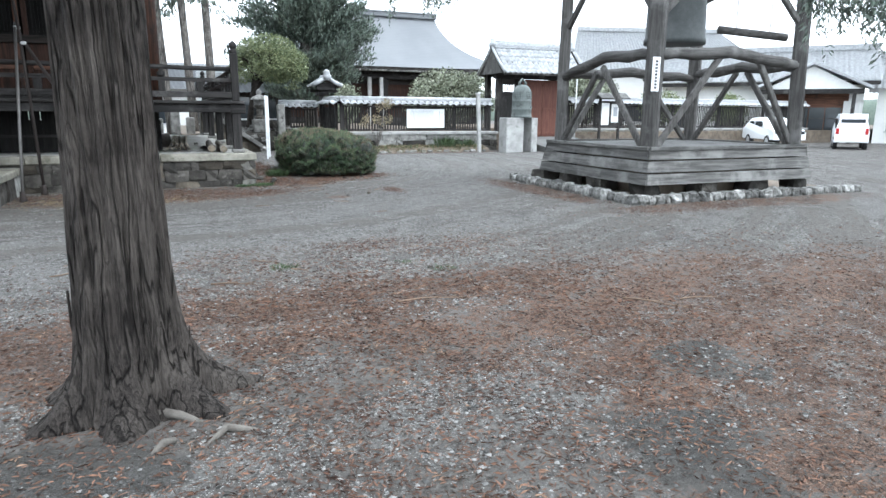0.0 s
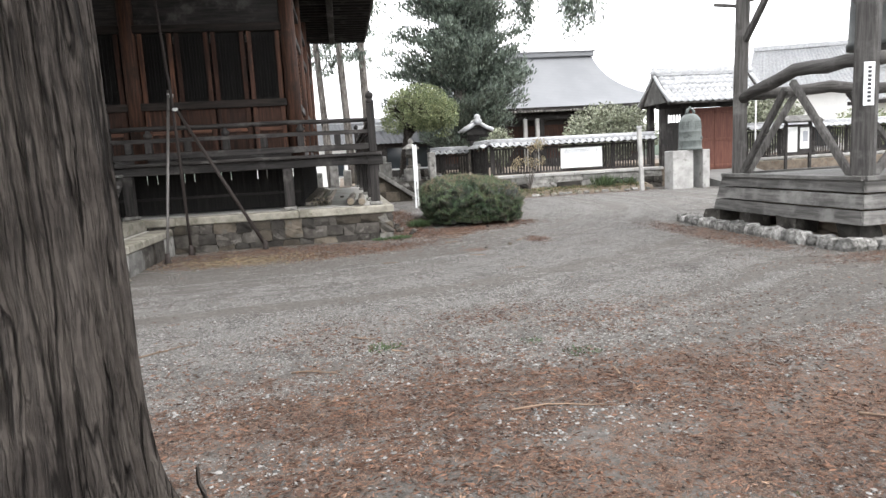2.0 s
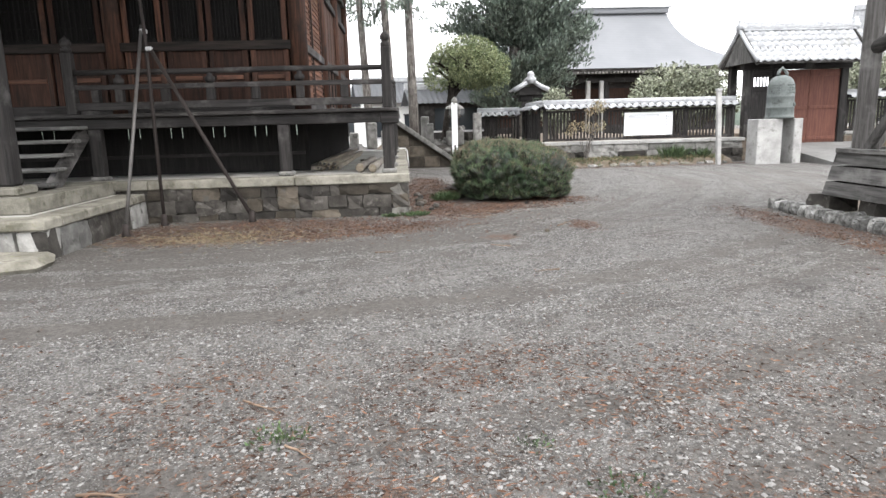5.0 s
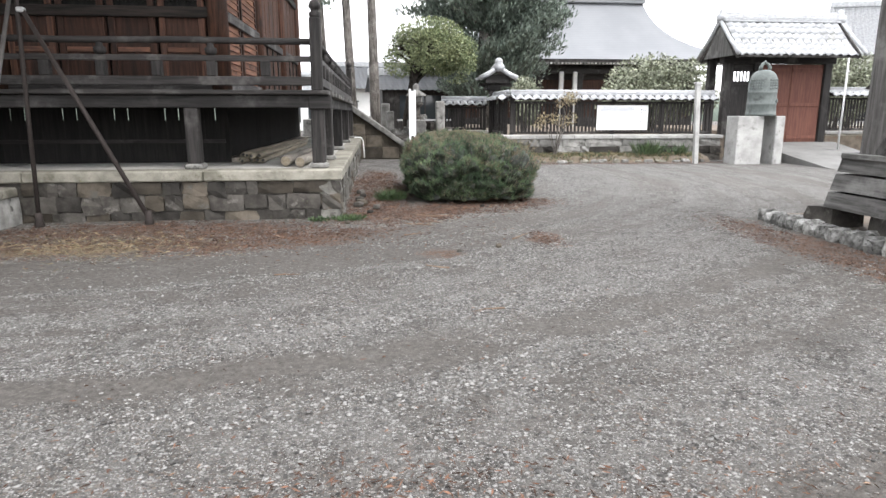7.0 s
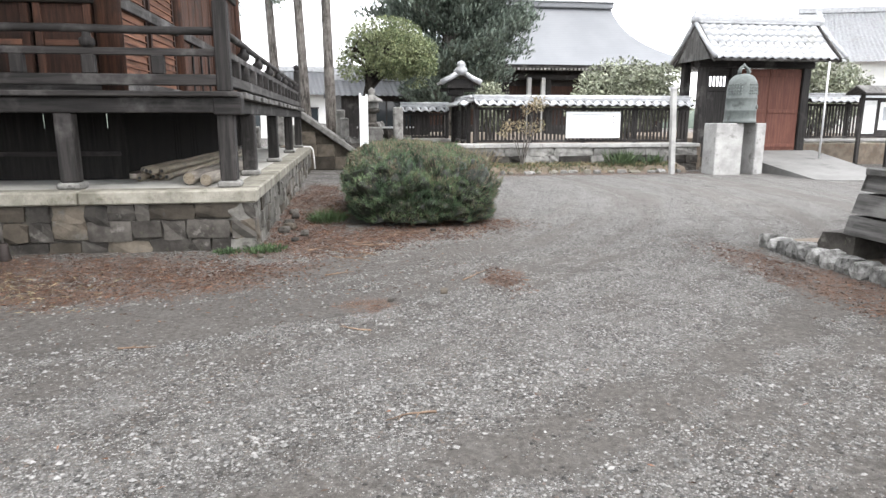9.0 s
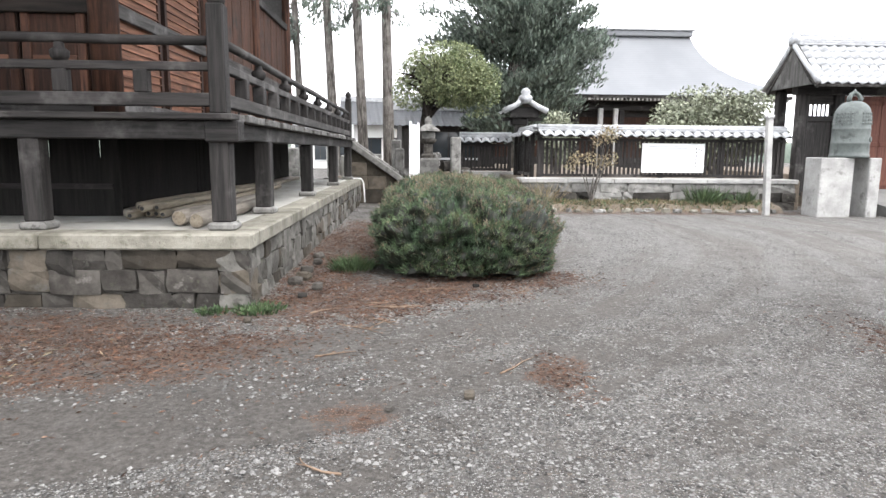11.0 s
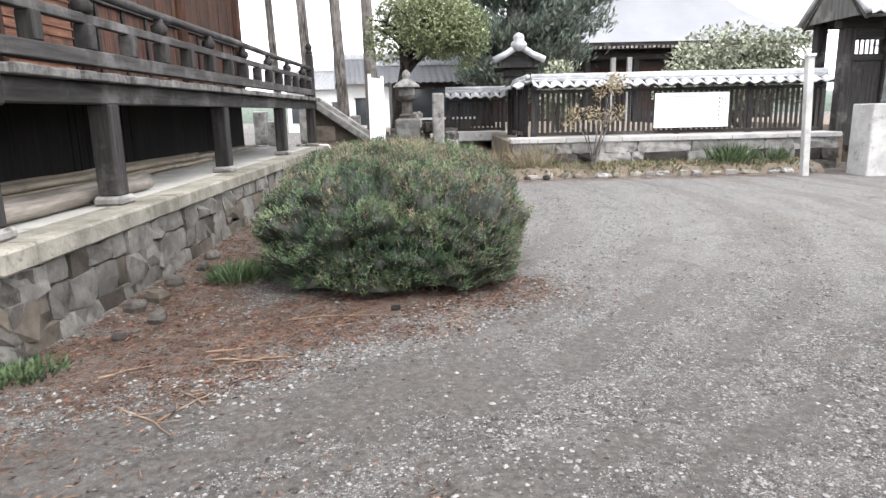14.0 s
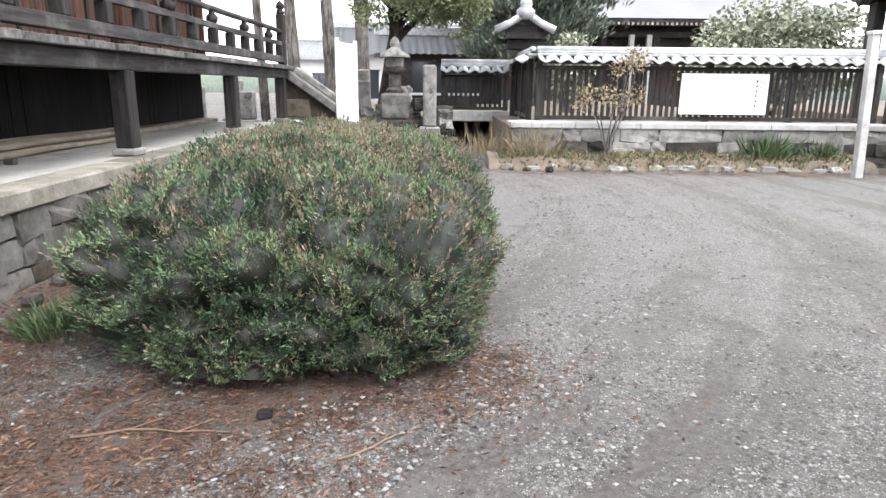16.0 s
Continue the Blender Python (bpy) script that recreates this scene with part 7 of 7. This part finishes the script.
pv += (spots + np.stack([np.zeros(n), np.zeros(n), size * 0.2], 1))[:, None]
pf = (np.array(tri)[None] + 6 * np.arange(n)[:, None, None]).reshape(-1, 3)
tagged(raw("gravel", pv.reshape(-1, 3), pf.tolist(), m_gravel), "loose pale grey gravel stones on the yard", "gravel", kind="stuff")

pos, way = [], []
tries = 0
while len(pos) < 90000 and tries < 800000:
    tries += 1
    x, y = rs.uniform(-9, 8), rs.uniform(-9.3, 14)
    line = abs(x - (-2.2 + 0.28 * (y + 5)))
    if rs.uniform() > math.exp(-line / 4.5) or rs.uniform() > in_litter(x, y):
        continue
    if built_over(x, y):
        continue
    a = rs.uniform(0, 6.28)
    pos.append((x, y, ground_height(x, y) + 0.003 + 0.008 * rs.uniform()))
    way.append((math.cos(a), math.sin(a), rs.normal() * 0.16))
tagged(leaf_mesh("cedar_litter", np.array(pos), np.array(way), 0.048, 0.009, m_needles, None, seed=77, droop=0.1), "fallen red-brown cedar sprigs over the ground", "litter", kind="stuff")

pv, pf = [], []
tries = 0
while len(pv) < 6 * 3600 and tries < 90000:
    tries += 1
    x, y = rs.uniform(-7, 5), rs.uniform(-9, 7)
    if rs.uniform() > in_litter(x, y) or (x < PX and y > PY):
        continue
    s = rs.uniform(0.006, 0.012)
    k = unit * s * rs.uniform(0.7, 1.2, (6, 1)) + np.array([x, y, ground_height(x, y) + s * 0.5])
    b = len(pv)
    pv.extend(k.tolist())
    pf.extend([(p + b, q + b, r + b) for p, q, r in tri])
tagged(raw("cedar_cones", pv, pf, m_cone, smooth=True), "small dark fallen cedar cones in the litter", "cones", kind="stuff")

pos, way = [], []
for n in range(1400):
    x, y = -4.7 + rs.normal() * 0.75, 3.7 + rs.normal() * 0.42
    a = rs.uniform(0, 6.28)
    pos.append((x, y, ground_height(x, y)))
    way.append((math.cos(a), math.sin(a), rs.uniform(0.05, 0.6)))
tagged(leaf_mesh("dry_grass", np.array(pos), np.array(way), 0.1, 0.007, m_dry_grass, None, seed=78, droop=0.3), "thin patch of dry yellow grass before the podium", "grass", kind="stuff")


def twig(x, y, length, turn, seed, r=0.007, label="thin fallen brown twig on the ground"):
    rng = random.Random(seed)
    t = thing("fallen_twig", (x, y, ground_height(x, y)), label, "twig", "fallen twigs")
    pts, a = [Vector((x, y, ground_height(x, y) + r))], radians(turn)
    for n in range(6):
        a += rng.uniform(-0.35, 0.35)
        pts.append(pts[-1] + Vector((math.cos(a), math.sin(a), 0)) * length / 6)
    for p in pts:
        p.z = ground_height(p.x, p.y) + r * 1.2
    part("stem", tube(pts, [r * (1.2 - 0.14 * n) for n in range(7)], 6), m_twig, t, smooth=True)
    for n in (2, 4):
        q = pts[n] + Vector((math.cos(a + 0.8), math.sin(a + 0.8), 0.05)) * length * 0.22
        part("side_shoot", tube([pts[n], q], [r * 0.6, r * 0.25], 5), m_twig, t)


for n, (x, y, length, turn) in enumerate(((-1.9, -4.6, 0.75, 5), (-0.95, 3.95, 0.32, 20), (-0.95, -4.15, 0.25, 60), (-0.25, 0.75, 0.3, 190), (0.4, 3.55, 0.45, 60), (-0.9, 4.9, 0.55, -25), (-0.6, 4.7, 0.4, 70),
                                          (-2.9, -2.35, 0.3, -40), (-4.9, -2.4, 0.6, 30), (0.1, -5.2, 0.8, -15), (0.6, -5.4, 0.45, 10), (-3.1, -4.1, 0.3, 40), (-0.3, 6.35, 0.7, 8), (0.9, 6.2, 0.35, 20), (-3.4, -3.3, 0.5, 15),
                                          (-0.55, 2.2, 0.3, 170), (-2.3, 2.0, 0.25, 20), (-0.66, 5.1, 0.42, -42), (-0.62, 5.55, 0.45, 4), (-0.5, 5.62, 0.4, -12), (-0.45, 5.5, 0.38, 20), (-0.7, 5.7, 0.3, 30), (-1.2, 5.3, 0.35, 25), (-2.55, -2.95, 0.22, -50))):
    twig(x, y, length, turn, 300 + n)
rs2 = random.Random(9)
for n, (x, y, s) in enumerate(((0.15, 3.15, 0.07), (-0.35, 2.97, 0.05), (0.5, 6.55, 0.06), (1.05, 6.9, 0.07), (-1.4, 6.0, 0.08), (-1.3, 6.4, 0.12), (-1.55, 7.0, 0.15), (-1.6, 7.5, 0.13), (-1.55, 8.1, 0.12), (-1.72, 5.0, 0.07), (-1.6, 6.7, 0.14), (-1.62, 8.6, 0.13),
                                 (2.9, 15.8, 0.12), (3.3, 15.7, 0.15), (2.6, 15.9, 0.1))):
    st_ = thing("loose_stone", (x, y, ground_height(x, y)), "loose grey stone lying on the ground", "stone", "loose stones")
    me = stone_mesh(s * 1.3, s, s * 0.8, n * 3.7, 0.4, "stone", 0.7)
    me.materials.append(m_stone if n % 3 else m_stone_brown)
    place_piece("stone", me, (x, y, ground_height(x, y) + s * 0.28), st_, (0, 0, rs2.uniform(0, 3)))


# ---- stones of the walls, laid last ----
def lay_stones():
    rng = random.Random(5)
    for a, b, z0, z1, out, rows, width, parent, mats, seed, depth, gap in stones_later:
        run = (b - a)
        length, along = run.length, run.normalized()
        turn = math.atan2(along.y, along.x)
        cuts = [z0] + [z0 + (z1 - z0) * (n + 1) / rows * (1 + (0.06 if n < rows - 1 else 0)) for n in range(rows)]
        cuts[-1] = z1
        for r in range(rows):
            s = -0.1 * rng.random()
            while s < length - 0.03:
                w = width * rng.uniform(0.5, 1.75)
                e = min(s + w, length)
                if length - e < width * 0.35:
                    e = length
                s0 = max(s, 0.0)
                lo, hi = cuts[r], cuts[r + 1]
                if 0 < r:
                    lo += rng.uniform(-0.4, 0.3) * (z1 - z0) / rows * 0.5
                me = stone_mesh(e - s0 - gap * 0.3, depth, hi - lo - gap * 0.3, rng.random() * 99, 0.24, "stone", rng.uniform(0.92, 0.985))
                me.materials.append(rng.choice(mats))
                c = a + along * (s0 + e) / 2 + Vector((0, 0, (lo + hi) / 2)) - out * (depth / 2 - rng.uniform(0.0, 0.035))
                place_piece("stone", me, c, parent, (0, 0, turn + rng.uniform(-0.03, 0.03)))
                s = e


lay_stones()
